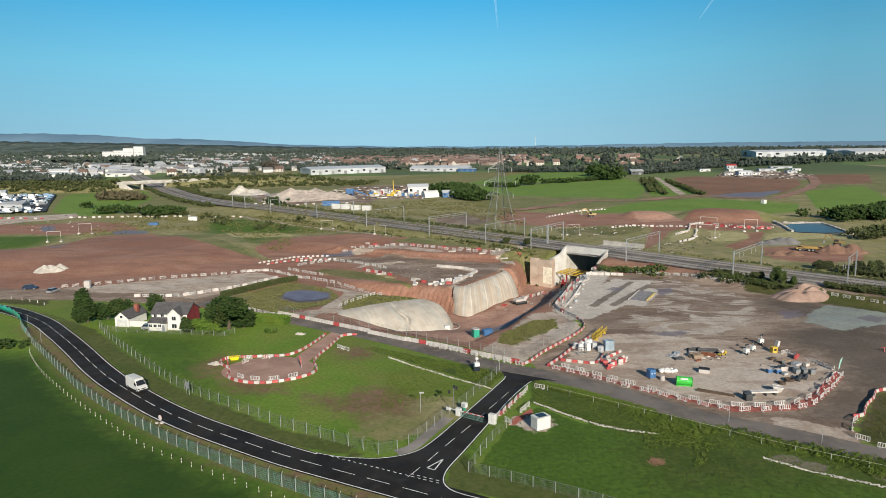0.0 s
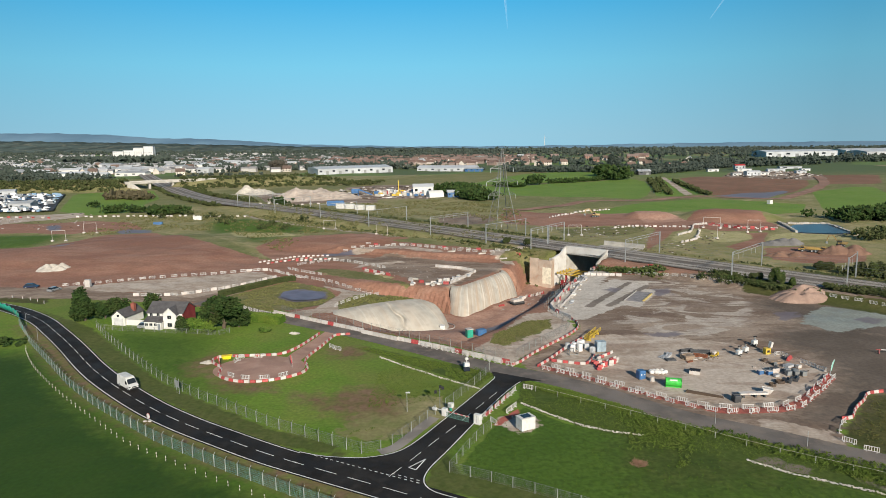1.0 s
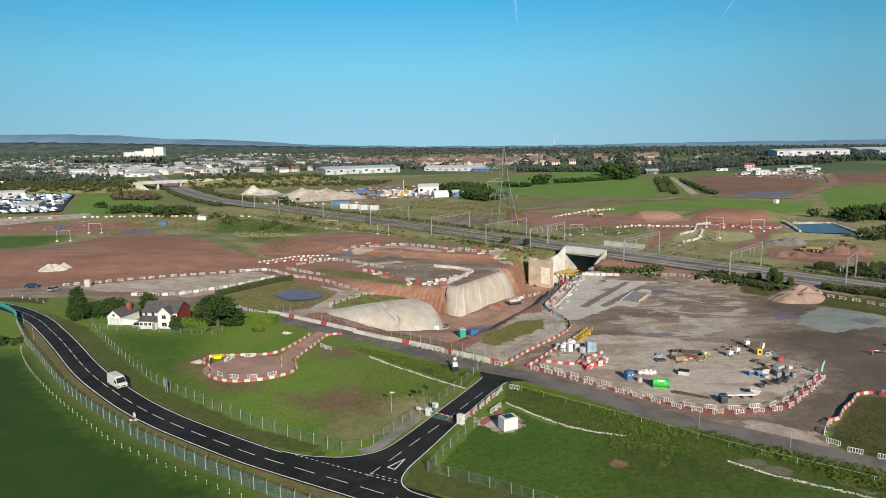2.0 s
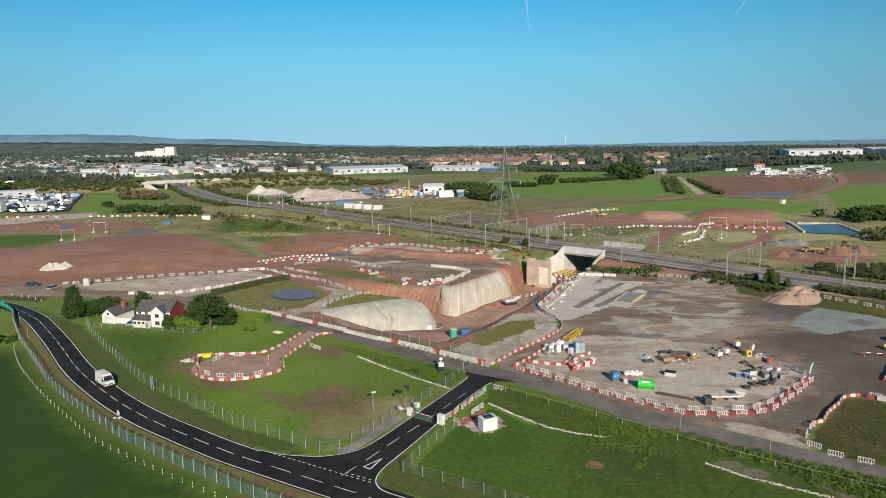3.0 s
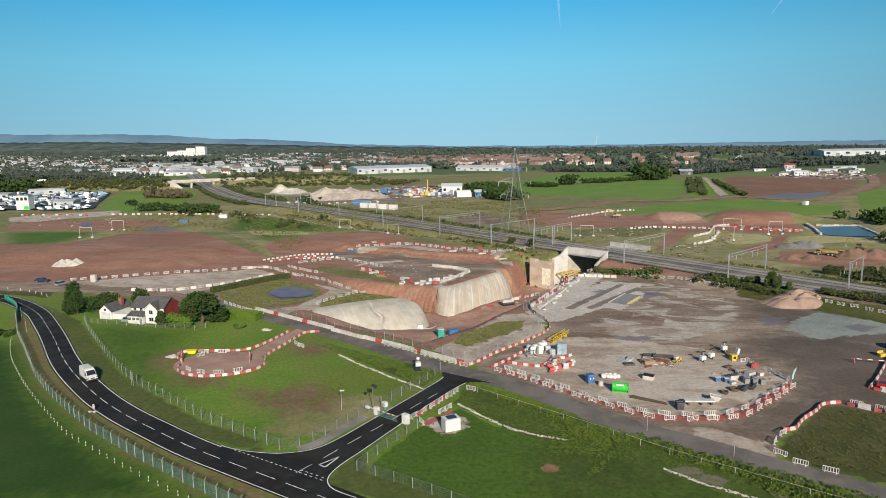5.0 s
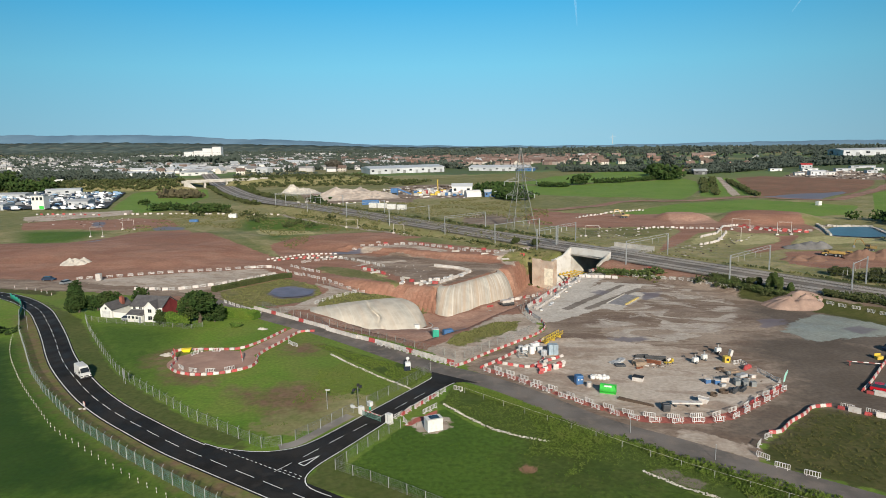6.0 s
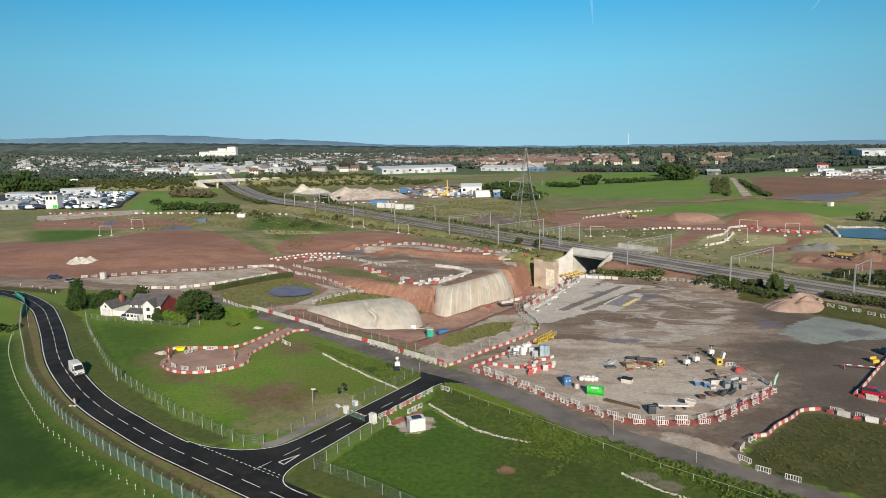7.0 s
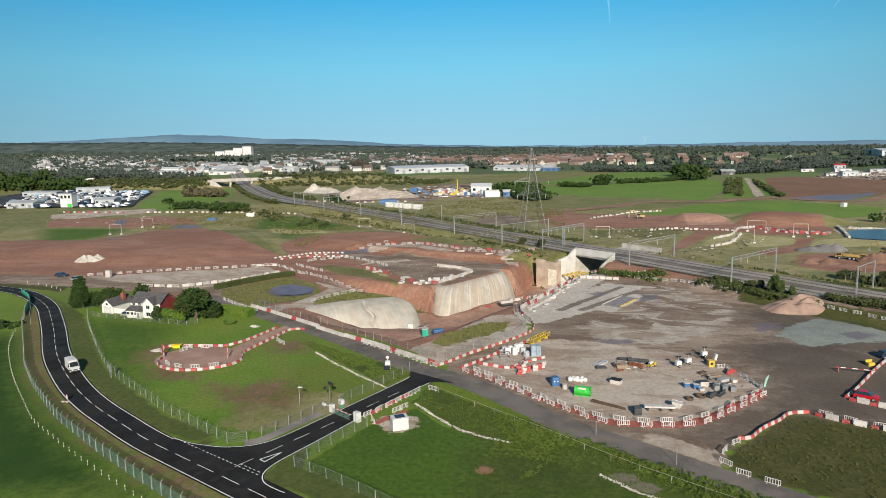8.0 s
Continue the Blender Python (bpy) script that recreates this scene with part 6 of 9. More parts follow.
# beyond the railway
row([(74, 392), (88, 412), (104, 428), (120, 436)], 2.4, "wW", 0.4, 32)
row([(100, 345), (112, 352), (124, 352), (140, 344)], 2.4, "Ww", 0.3, 33)
row([(124, 318), (134, 328), (143, 350), (152, 356)], 2.0, "W", 0.3, 34)
row([(118, 296), (127, 303), (133, 316), (140, 333)], 2.1, "W", 0.4, 35)
row([(154, 354), (164, 341), (180, 335)], 2.2, "Rwp", 0.4, 36)
row([(150, 349), (160, 338), (176, 331)], 2.2, "Rw", 0.4, 37)
row([(-225, 430), (-190, 430), (-150, 425), (-110, 418)], 3.0, "W-W", 0.6, 38)
row([(-290, 432), (-262, 428), (-236, 424)], 3.0, "WR-", 1.0, 39)
row([(-120, 478), (-90, 494), (-55, 500)], 3.0, "W-", 0.5, 40)
row([(-36, 590), (-14, 606), (10, 598)], 3.0, "WR", 0.4, 41)

# ---- site gate ----
gate = thing("site_gate", "lifting barrier gate with green mesh skirt at the site entrance", "gate")
gw = yaw_of((13.6, 110.9), (18.8, 107.4))
gm0 = pose(13.9, 110.6, 0.06, 0, 0, gw)
part("gate_housing", Shape().box(-0.55, -0.35, 0, 0.35, 0.35, 1.35, gm0, bevel=0.05), WHITE, gate)
arm = part("barrier_arm", Shape().box(-1.8, -0.42, 1.0, 5.2, -0.36, 1.14, gm0), WHITE, gate)
for k in range(4):
    part("red_band", Shape().box(1.2 + k * 1.1, -0.435, 0.99, 1.7 + k * 1.1, -0.345, 1.15, gm0), REDPL, arm)
part("counterweight", Shape().box(-2.4, -0.5, 0.75, -1.5, -0.25, 1.25, gm0, bevel=0.03), WHITE, gate)
for k in range(30):
    part("skirt_bar", Shape().box(0.5 + k * 0.155, -0.40, 0.12, 0.54 + k * 0.155, -0.38, 1.0, gm0), MESHM, gate)
part("skirt_rail", Shape().box(0.45, -0.41, 0.08, 5.1, -0.37, 0.14, gm0), MESHM, gate)
box = thing("control_box", "white gate control cabinet beside the barrier", "cabinet", pose(19.4, 107.2, 0.0, 0, 0, gw))
part("cabinet", Shape().box(-0.6, -0.4, 0.1, 0.6, 0.4, 1.7, bevel=0.05), WHITE, box)
part("plinth", Shape().box(-0.65, -0.45, 0, 0.65, 0.45, 0.1), CONC, box)
part("door_seam", Shape().box(-0.02, -0.415, 0.25, 0.02, -0.40, 1.55), STEEL, box)
huts = thing("control_box", "white gate control cabinet on a green post", "cabinet", pose(14.9, 112.6, 0.06, 0, 0, gw))
part("cabinet", Shape().box(-0.45, -0.35, 0.7, 0.5, 0.35, 1.5, bevel=0.05), WHITE, huts)
part("leg", Shape().box(-0.15, -0.15, 0, 0.15, 0.15, 0.7), TEAL, huts)
part("panel", Shape().box(-0.3, -0.38, 0.85, 0.35, -0.35, 1.35), GALV, huts)
cctv = thing("camera_pole", "dark pole with two security cameras beside the gate", "camera pole", pose(13.0, 111.9, 0))
part("pole", Shape().tube((0, 0, 0), (0, 0, 4.6), 0.07, 0.06, 8), STEEL, cctv)
part("bracket", Shape().tube((-0.7, 0, 3.9), (0.5, 0, 4.4), 0.04, sides=5), DARK, cctv)
for x, z in ((-0.75, 3.7), (0.5, 4.4), (0.1, 4.65)):
    part("camera_head", Shape().box(x - 0.22, -0.35, z, x + 0.22, 0.2, z + 0.4, bevel=0.05), DARK, cctv)
post = thing("lamp_post", "slim grey lamp post with solar head in the grass", "lamp post", pose(7.2, 112.4, 0))
part("pole", Shape().tube((0, 0, 0), (0, 0, 3.6), 0.06, 0.045, 8), GALV, post)
part("lamp_head", Shape().box(-0.2, -0.2, 3.55, 0.6, 0.2, 3.68, bevel=0.04), WHITE, post)
sol = thing("camera_tower", "white solar powered camera tower on the verge", "camera tower", pose(18.3, 133.6, 0, 0, 0, 15))
part("base_cabinet", Shape().box(-0.55, -0.45, 0, 0.55, 0.55, 1.7, bevel=0.08), WHITE, sol)
part("solar_panel", Shape().add([(-0.85, -1.0, 0.15), (0.45, -1.0, 0.15), (0.45, -0.5, 0.9), (-0.85, -0.5, 0.9), (-0.85, -1.03, 0.2), (0.45, -1.03, 0.2), (0.45, -0.53, 0.95), (-0.85, -0.53, 0.95)], [(0, 1, 2, 3), (4, 5, 6, 7), (0, 1, 5, 4), (2, 3, 7, 6)]), GLASS, sol)
part("mast", Shape().tube((0, 0, 1.7), (0, 0, 2.3), 0.09, sides=8), WHITE, sol)
part("camera_dome", Shape().blob((0, 0, 2.5), (0.42, 0.42, 0.34), 4, 0.05, 5, 10), WHITE, sol, smooth=True)
cabin = thing("site_cabin", "small white welfare cabin with solar panel roof", "cabin", pose(27.2, 105.0, 0.05, 0, 0, 27) @ Matrix.Diagonal((0.76, 0.76, 0.86, 1)))
part("body", Shape().box(-1.75, -1.25, 0.15, 1.75, 1.25, 2.45, bevel=0.05), WHITE, cabin)
rf = part("roof", Shape().box(-1.8, -1.3, 2.45, 1.8, 1.3, 2.55, bevel=0.02), WHITE, cabin)
part("solar_panel", Shape().box(-1.0, -0.85, 2.56, 1.15, 0.95, 2.62), GLASS, rf, "dark blue solar panel")
dr = part("door", Shape().box(1.74, -0.4, 0.25, 1.79, 0.4, 2.15), OFFWHITE, cabin)
part("handle", Shape().box(1.79, 0.22, 1.1, 1.83, 0.3, 1.25), STEEL, dr)
part("window", Shape().box(1.74, 0.55, 1.3, 1.785, 1.0, 1.9), GLASS, cabin)
for x in (-1.5, 1.4):
    part("skid", Shape().box(x, -1.2, 0, x + 0.2, 1.2, 0.15), STEEL, cabin)
# white kerb strips in the grass
KERB = mat("white chalk gravel", (0.58, 0.55, 0.48), 0.9, fine=3)
for nm, pts in (("trench", [(-0.6, 142.8), (5.7, 136.3), (13.0, 129.5), (20.4, 123.2)]), ("trench", [(27.7, 115.9), (32.5, 110.4), (37.0, 105.9), (41.3, 103.6), (45.6, 102.2)]), ("trench", [(58.7, 93.4), (62.9, 89.5), (68.9, 85.8), (80, 79)])):
    rng = random.Random(5)
    s = Shape()
    for (x, y) in polyline(pts, 0.10):
        s.blob((x + rng.uniform(-0.25, 0.25), y + rng.uniform(-0.25, 0.25), 0.02), (rng.uniform(0.10, 0.22), rng.uniform(0.10, 0.22), rng.uniform(0.04, 0.10)), rng.randint(0, 999), 0.3, 2, 5, True)
    single("stone_strip", s, KERB, "strip of pale stones across the grass", "stones", kind="stuff")
row([(19.8, 108.6), (22.4, 112.6), (25.0, 117.6), (27.4, 122.6)], 2.8, "p", 0.1, 50)
row([(28.4, 123.4), (31, 122)], 2.2, "p")
row([(24.6, 111.2), (26.6, 114.4)], 2.2, "p")
row([(22.6, 106.4), (21.6, 108.2)], 2.0, "p")
row([(20.8, 110.2), (26.4, 121.2)], 1.3, "rr-")
wire_line = [(31, 121.6), (42.4, 112.6), (51.6, 105.4), (58.1, 99.8), (64.8, 94.6), (71.0, 90.4), (76.6, 86.6), (92, 77)]
tape_fence = thing("tape_fence", "slim grey posts carrying the guard tape", "fence")
for x, y in polyline(wire_line, 4.6):
    part("post", Shape().box(-0.04, -0.04, -0.1, 0.04, 0.04, 1.02, at(x, y)), POSTM, tape_fence)
single("guard_tape", Shape().path([(x, y, gz(x, y) + 0.98) for x, y in wire_line], 0.016, 5), OFFWHITE, "pale guard tape strung along the post and wire fence", "tape")
# green netting and little field posts
net = thing("debris_netting", "green debris netting beside the road bend", "netting")
ns = Shape()
np_pts = spline([(-118, 192.5), (-110, 186.0), (-104, 179.6), (-99.0, 172.4), (-94.5, 166.4)], 0.8)
for i, (x, y) in enumerate(np_pts):
    sag = 1.6 + 0.25 * math.sin(i * 1.3)
    ns.add([(x, y, 0.05), (x + 0.12 * math.sin(i), y, sag * 0.5), (x, y, sag)], [])
ns.f = [f for i in range(len(np_pts) - 1) for f in ((3 * i, 3 * i + 3, 3 * i + 4, 3 * i + 1), (3 * i + 1, 3 * i + 4, 3 * i + 5, 3 * i + 2))]
nob = part("net", ns, TEAL, net, smooth=True)
nob.modifiers.new("cloth thickness", "SOLIDIFY").thickness = 0.02
for x, y in np_pts[::5]:
    part("stake", Shape().tube((x, y, 0), (x, y, 1.9), 0.04, sides=5), WOOD, net)
fp = thing("marker_post", "short white field marker post with two white bands", "marker post", group="field marker posts")
part("stem", Shape().tube((0, 0, 0), (0, 0, 0.9), 0.035, sides=6), mat("pale stake", (0.3, 0.3, 0.24), 0.8), fp)
for z in (0.12, 0.62):
    part("band", Shape().tube((0, 0, z), (0, 0, z + 0.18), 0.065, sides=8), mat("dull cream plastic", (0.52, 0.51, 0.42), 0.6), fp)
line_pts = spline([(-84.6, 151.6), (-82.6, 148.4), (-74.1, 137.5), (-63.1, 125.6), (-54.6, 117.1), (-45.5, 108.6), (-36.8, 100.7), (-28.6, 95.1), (-21.3, 90.3), (-14.3, 85.9), (-7.2, 81.7), (4, 75.2)], 2.35)
fp.matrix_basis = at(*line_pts[0])
for q in line_pts[1:]:
    copy_thing(fp, at(*q))
wp = thing("verge_post", "white roadside verge marker post", "marker post", group="white verge posts")
part("stem", Shape().tube((0, 0, 0), (0, 0, 0.8), 0.09, sides=8), WHITE, wp)
part("band", Shape().tube((0, 0, 0.55), (0, 0, 0.65), 0.10, sides=8), REDPL, wp)
vp = [(-117.5, 203), (-114.0, 201.2), (-110.5, 199.2), (-107, 196.6), (-122, 205), (-128, 207)]
wp.matrix_basis = at(*vp[0])
for q in vp[1:]:
    copy_thing(wp, at(*q))
# road signs
sg = thing("speed_sign", "round white road sign on a short post by the verge", "road sign", pose(-37.6, 110.2, 0, 0, 0, -35))
part("post", Shape().tube((0, 0, 0), (0, 0, 0.7), 0.05, sides=8), GALV, sg)
part("sign_face", Shape().tube((0, -0.06, 0.75), (0, -0.02, 0.75), 0.46, sides=24), WHITE, sg)
part("sign_rim", Shape().tube((0, -0.045, 0.75), (0, -0.005, 0.75), 0.50, sides=24), REDPL, sg)
for x in (-0.5, 0.35):
    sb = single("sandbag", Shape().blob((0, 0, 0.12), (0.38, 0.24, 0.14), 3, 0.15, 4, 8), OFFWHITE, "pale sandbag at the foot of the sign", "sandbag", pose(-37.4 + x, 109.4, 0), "sandbags")
s2 = thing("sign_board", "grey back of a roadside sign on two posts", "road sign", pose(-37.4, 122.6, 0, 0, 0, -42))
part("board", Shape().box(-0.7, -0.03, 1.2, 0.7, 0.03, 2.5, bevel=0.01), GALV, s2)
for x in (-0.5, 0.5):
    part("post", Shape().tube((x, 0.06, 0), (x, 0.06, 3.0), 0.045, sides=6), GALV, s2)
for x, y, h in ((-96.6, 171.2, 3.2), (-86.0, 158.6, 3.4), (58.9, 106.1, 2.4), (69.7, 97.6, 2.4)):
    pl = thing("marker_pole", "slim pale pole standing in the verge", "pole", at(x, y), "verge poles")
    part("pole", Shape().tube((0, 0, 0), (0, 0, h), 0.05, 0.04, 6), GALV, pl)
    part("cap", Shape().tube((0, 0, h), (0, 0, h + 0.08), 0.07, sides=6), OFFWHITE, pl)


# ---- storage ring: plant and clutter ----
tank = thing("water_tank", "blue plastic cube tank on a pallet", "tank", at(52.6, 127.6, 20) @ Matrix.Diagonal((0.85, 0.85, 0.9, 1)))
part("tank_body", Shape().box(-0.85, -0.85, 0.15, 0.85, 0.85, 2.0, bevel=0.18), BLUE, tank)
part("pallet", Shape().box(-0.9, -0.9, 0, 0.9, 0.9, 0.15), WOOD, tank)
for x in (-0.4, 0.4):
    part("cap", Shape().tube((x, -0.87, 1.2), (x, -0.84, 1.2), 0.16, sides=10), WHITE, tank)
bowser = thing("fuel_bowser", "bright green cylindrical fuel bowser on a skid", "tank", at(57.6, 123.3, -14) @ Matrix.Diagonal((0.74, 0.85, 0.85, 1)))
part("drum", Shape().tube((-1.9, 0, 1.05), (1.9, 0, 1.05), 0.95, sides=20), GREENP, bowser, smooth=False)
part("skid", Shape().box(-1.9, -0.7, 0, 1.9, 0.7, 0.2, bevel=0.03), GREENP, bowser)
part("panel", Shape().box(-1.0, -0.8, 1.55, 0.9, -0.45, 1.85), WHITE, bowser, "white label panel")
for x in (-1.95, 1.9):
    part("end_frame", Shape().box(x, -0.95, 0.1, x + 0.08, 0.95, 1.9, bevel=0.02), GREENP, bowser)
pot = thing("white_drum", "small white drum on the stone ground", "drum", at(54.4, 126.2))
part("drum", Shape().tube((0, 0, 0), (0, 0, 0.9), 0.5, 0.45, 12), OFFWHITE, pot)
part("lid", Shape().tube((0, 0, 0.9), (0, 0, 0.96), 0.48, sides=12), OFFWHITE, pot)
BAGM = mat("white sack fabric", (0.68, 0.67, 0.65), 0.8, vary=0.1)
rng = random.Random(71)
for k in range(9):
    b = Shape().blob((0, 0, 0.38), (0.55, 0.5, 0.42), 80 + k, 0.16, 5, 9)
    single("bulk_bag", b, BAGM, "white woven bulk bag of material", "bag", at(55.6 + (k % 5) * 0.7 + rng.uniform(-0.15, 0.15), 130.2 + (k // 5) * 0.75 + rng.uniform(-0.2, 0.2), rng.uniform(0, 90)), "white bulk bags", smooth=True)
pal = thing("pallet_stack", "low stack of white boards under a dark sheet", "pallet", at(64.2, 130.2, -25))
part("stack", Shape().box(-1.0, -0.7, 0, 1.0, 0.7, 0.75, bevel=0.02), OFFWHITE, pal)
part("sheet", Shape().box(-1.05, -0.75, 0.75, 1.05, 0.75, 0.85, bevel=0.03), DARK, pal)


def stack(name, label, category, x, y, yaw, count, size, material, group="", seed=0, lean=6.0):
    """Loose lengths laid side by side and on top of one another."""
    r = random.Random(seed)
    t = thing(name, label, category, at(x, y, yaw), group)
    per = max(1, int(round(count ** 0.5)))
    me = mesh_of("piece", Shape().box(-size[0] / 2, -size[1] / 2, 0, size[0] / 2, size[1] / 2, size[2], bevel=size[2] * 0.15), material)
    for k in range(count):
        ob = new("piece", me)
        ob.matrix_basis = pose(r.uniform(-0.15, 0.15), (k % per - per / 2) * size[1] * 1.25, (k // per) * size[2], 0, 0, r.uniform(-lean, lean))
        ob.parent = t
    return t


def pipes(label, x, y, yaw, count, length, rad, material, seed=0):
    t = thing("pipe_bundle", label, "pipes", at(x, y, yaw), "pipe bundles")
    me = mesh_of("pipe", Shape().tube((-length / 2, 0, rad), (length / 2, 0, rad), rad, sides=9), material)
    per = max(2, int(count ** 0.5 + 0.5))
    for k in range(count):
        ob = new("pipe", me)
        ob.matrix_basis = pose(0, (k % per - per / 2) * rad * 2.05 + (k // per % 2) * rad, (k // per) * rad * 1.75)
        ob.parent = t
    return t


DGREY = mat("dark grey plastic", (0.06, 0.062, 0.066), 0.6, random_obj=0.2)
MGREY = mat("mid grey plastic", (0.20, 0.21, 0.21), 0.6, random_obj=0.2)
LGREY = mat("light grey sheet", (0.42, 0.43, 0.44), 0.55, random_obj=0.2)
RUST = mat("rusty steel", (0.20, 0.075, 0.04), 0.8, random_obj=0.2)
stack("timber_stack", "long dark timber baulks lying on the ground", "timber", 62.0, 118.9, -32, 3, (6.5, 0.25, 0.25), mat("dark timber", (0.10, 0.07, 0.05), 0.85), "timber stacks", 1)
stack("timber_stack", "stack of pale plywood boards", "timber", 65.8, 139.8, 20, 9, (2.45, 0.59, 0.30), WOOD, "timber stacks", 2, 3)
stack("timber_stack", "sheet timber lying beside the barriers", "timber", 83.2, 136.6, 22, 6, (2.74, 0.68, 0.10), WOOD, "timber stacks", 3, 5)
stack("timber_stack", "timber offcuts in a small pile", "timber", 81.4, 137.6, 40, 6, (1.58, 0.34, 0.13), mat("dark timber", (0.10, 0.07, 0.05), 0.85), "timber stacks", 4, 14)
stack("trench_sheets", "pile of grey trench sheets", "sheets", 61.0, 140.5, 48, 8, (2.30, 0.51, 0.12), LGREY, "sheet piles", 5, 8)
stack("trench_sheets", "pile of grey trench sheets", "sheets", 62.5, 142.0, 60, 6, (1.87, 0.51, 0.14), LGREY, "sheet piles", 6, 10)
stack("trench_sheets", "dark sheets laid flat on the ground", "sheets", 62.0, 138.8, 10, 6, (2.02, 0.59, 0.13), DGREY, "sheet piles", 7, 8)
pipes("bundle of dark plastic pipes", 70.0, 143.2, -8, 10, 4.2, 0.12, DGREY)
pipes("bundle of rusty steel pipes", 69.2, 140.5, -30, 7, 2.8, 0.16, RUST)
pipes("bundle of dark pipes on the ground", 67.2, 144.2, 12, 8, 2.8, 0.14, DGREY)
stack("trench_sheets", "white roofing sheets on a pallet", "sheets", 66.6, 142.4, -10, 6, (2.02, 0.59, 0.13), OFFWHITE, "sheet piles", 8, 5)
stack("scrap_steel", "rusty steel frames beside the boards", "frames", 65.6, 137.3, 35, 4, (1.58, 0.21, 0.13), RUST, "", 9, 20)
mx = thing("mixer", "yellow mixer with a white drum", "mixer", at(72.2, 140.6, 30) @ Matrix.Diagonal((0.7, 0.7, 0.65, 1)))
part("chassis", Shape().box(-1.4, -0.6, 0.3, 1.4, 0.6, 0.6, bevel=0.04), YELLOW, mx)
part("drum", Shape().tube((-0.7, 0, 1.0), (0.6, 0, 1.5), 0.55, 0.35, 12), OFFWHITE, mx)
part("hood", Shape().box(0.7, -0.6, 0.6, 1.4, 0.6, 1.5, bevel=0.08), YELLOW, mx)
for x in (-0.9, 0.9):
    for sd in (-1, 1):
        wheel(mx, x, sd * 0.65, 0.3, 0.2, sd)
lt = thing("lighting_tower", "white mobile lighting tower on a trailer", "lighting tower", at(77.6, 140.9, 25) @ Matrix.Diagonal((0.85, 0.85, 0.9, 1)), "lighting towers")
part("cabinet", Shape().box(-0.7, -0.5, 0.45, 0.7, 0.5, 1.45, bevel=0.07), WHITE, lt)
part("tow_bar", Shape().tube((-0.7, 0, 0.5), (-1.5, 0, 0.35), 0.05, sides=6), STEEL, lt)
part("mast", Shape().box(-0.1, -0.1, 1.45, 0.1, 0.1, 2.5), GALV, lt)
part("lamp_bar", Shape().box(-0.55, -0.08, 2.45, 0.55, 0.08, 2.55), STEEL, lt)
for x in (-0.45, -0.15, 0.2, 0.45):
    part("floodlight", Shape().box(x - 0.13, -0.2, 2.3, x + 0.13, 0.0, 2.55, bevel=0.02), DARK, lt)
for sd in (-1, 1):
    wheel(lt, 0, sd * 0.58, 0.32, 0.18, sd)
for q in ((79.9, 142.9, 30), (84.1, 147.9, 20)):
    copy_thing(lt, at(*q))
pump = thing("fuel_station", "yellow pump cabinet with a raised white lid", "pump", at(84.2, 142.1, 15))
part("cabinet", Shape().box(-0.65, -0.5, 0, 0.65, 0.5, 1.3, bevel=0.06), YELLOW, pump)
part("lid", Shape().box(-0.05, -0.45, 1.3, 0.5, 0.45, 2.6, pose(0.2, 0, 0.1, 0, 14, 0), bevel=0.05), OFFWHITE, pump)
part("panel", Shape().box(-0.3, -0.52, 0.4, 0.3, -0.5, 0.9), DARK, pump)
plate = thing("plate_compactor", "small grey compactor with a handle", "compactor", at(82.4, 134.2, 60))
part("plate", Shape().box(-0.5, -0.35, 0, 0.6, 0.35, 0.2, bevel=0.05), DGREY, plate)
part("engine", Shape().box(-0.2, -0.25, 0.2, 0.4, 0.25, 0.7, bevel=0.05), MGREY, plate)
part("handle", Shape().path([(-0.3, -0.25, 0.2), (-1.1, -0.25, 1.1), (-1.1, 0.25, 1.1), (-0.3, 0.25, 0.2)], 0.04), LGREY, plate)
for k, (x, y, yaw, w, d, h, m_, lb) in enumerate((
        (77.0, 129.4, 15, 1.2, 1.0, 1.1, BLUE, "blue and white plastic crate"), (78.6, 129.0, 12, 1.2, 1.0, 1.1, BLUE, "blue and white plastic crate"), (80.4, 130.6, 12, 2.0, 1.3, 1.2, OFFWHITE, "white crate under a dark cover"),
        (79.4, 127.8, 20, 1.2, 0.9, 0.7, LGREY, "pale grey equipment box on pallet"), (82.2, 128.6, 10, 1.2, 1.1, 1.2, MGREY, "grey plastic crate on a pallet"), (83.6, 128.4, 10, 1.2, 1.1, 1.2, MGREY, "grey plastic crate on a pallet"),
        (85.0, 128.2, 10, 1.2, 1.1, 1.2, MGREY, "grey plastic crate on a pallet"), (82.6, 130.0, 10, 1.2, 1.1, 1.1, MGREY, "grey plastic crate on a pallet"), (84.1, 129.8, 10, 1.2, 1.1, 1.1, MGREY, "grey plastic crate on a pallet"),
        (84.6, 133.4, 30, 2.4, 1.4, 0.7, LGREY, "covered grey equipment crate"), (86.4, 132.8, 20, 1.2, 0.9, 0.8, OFFWHITE, "white equipment box on a pallet"))):
    c = thing("storage_crate", lb, "crate", at(x, y, yaw) @ Matrix.Diagonal((0.85, 0.85, 0.75, 1)), "storage crates")
    part("box", Shape().box(-w / 2, -d / 2, 0.1, w / 2, d / 2, h, bevel=0.05), m_, c)
    part("lid", Shape().box(-w / 2 - 0.03, -d / 2 - 0.03, h, w / 2 + 0.03, d / 2 + 0.03, h + 0.08, bevel=0.03), DGREY if k == 2 else OFFWHITE if m_ is BLUE else m_, c)
    part("pallet", Shape().box(-w / 2, -d / 2, 0, w / 2, d / 2, 0.1), WOOD, c)
stack("kerb_stack", "dark rubber kerbs in a heap", "kerbs", 80.4, 125.2, 50, 5, (2.0, 0.4, 0.3), DGREY, "", 12, 16)
pipes("coil of dark hose pipes", 82.4, 126.0, 55, 5, 2.4, 0.16, DGREY)
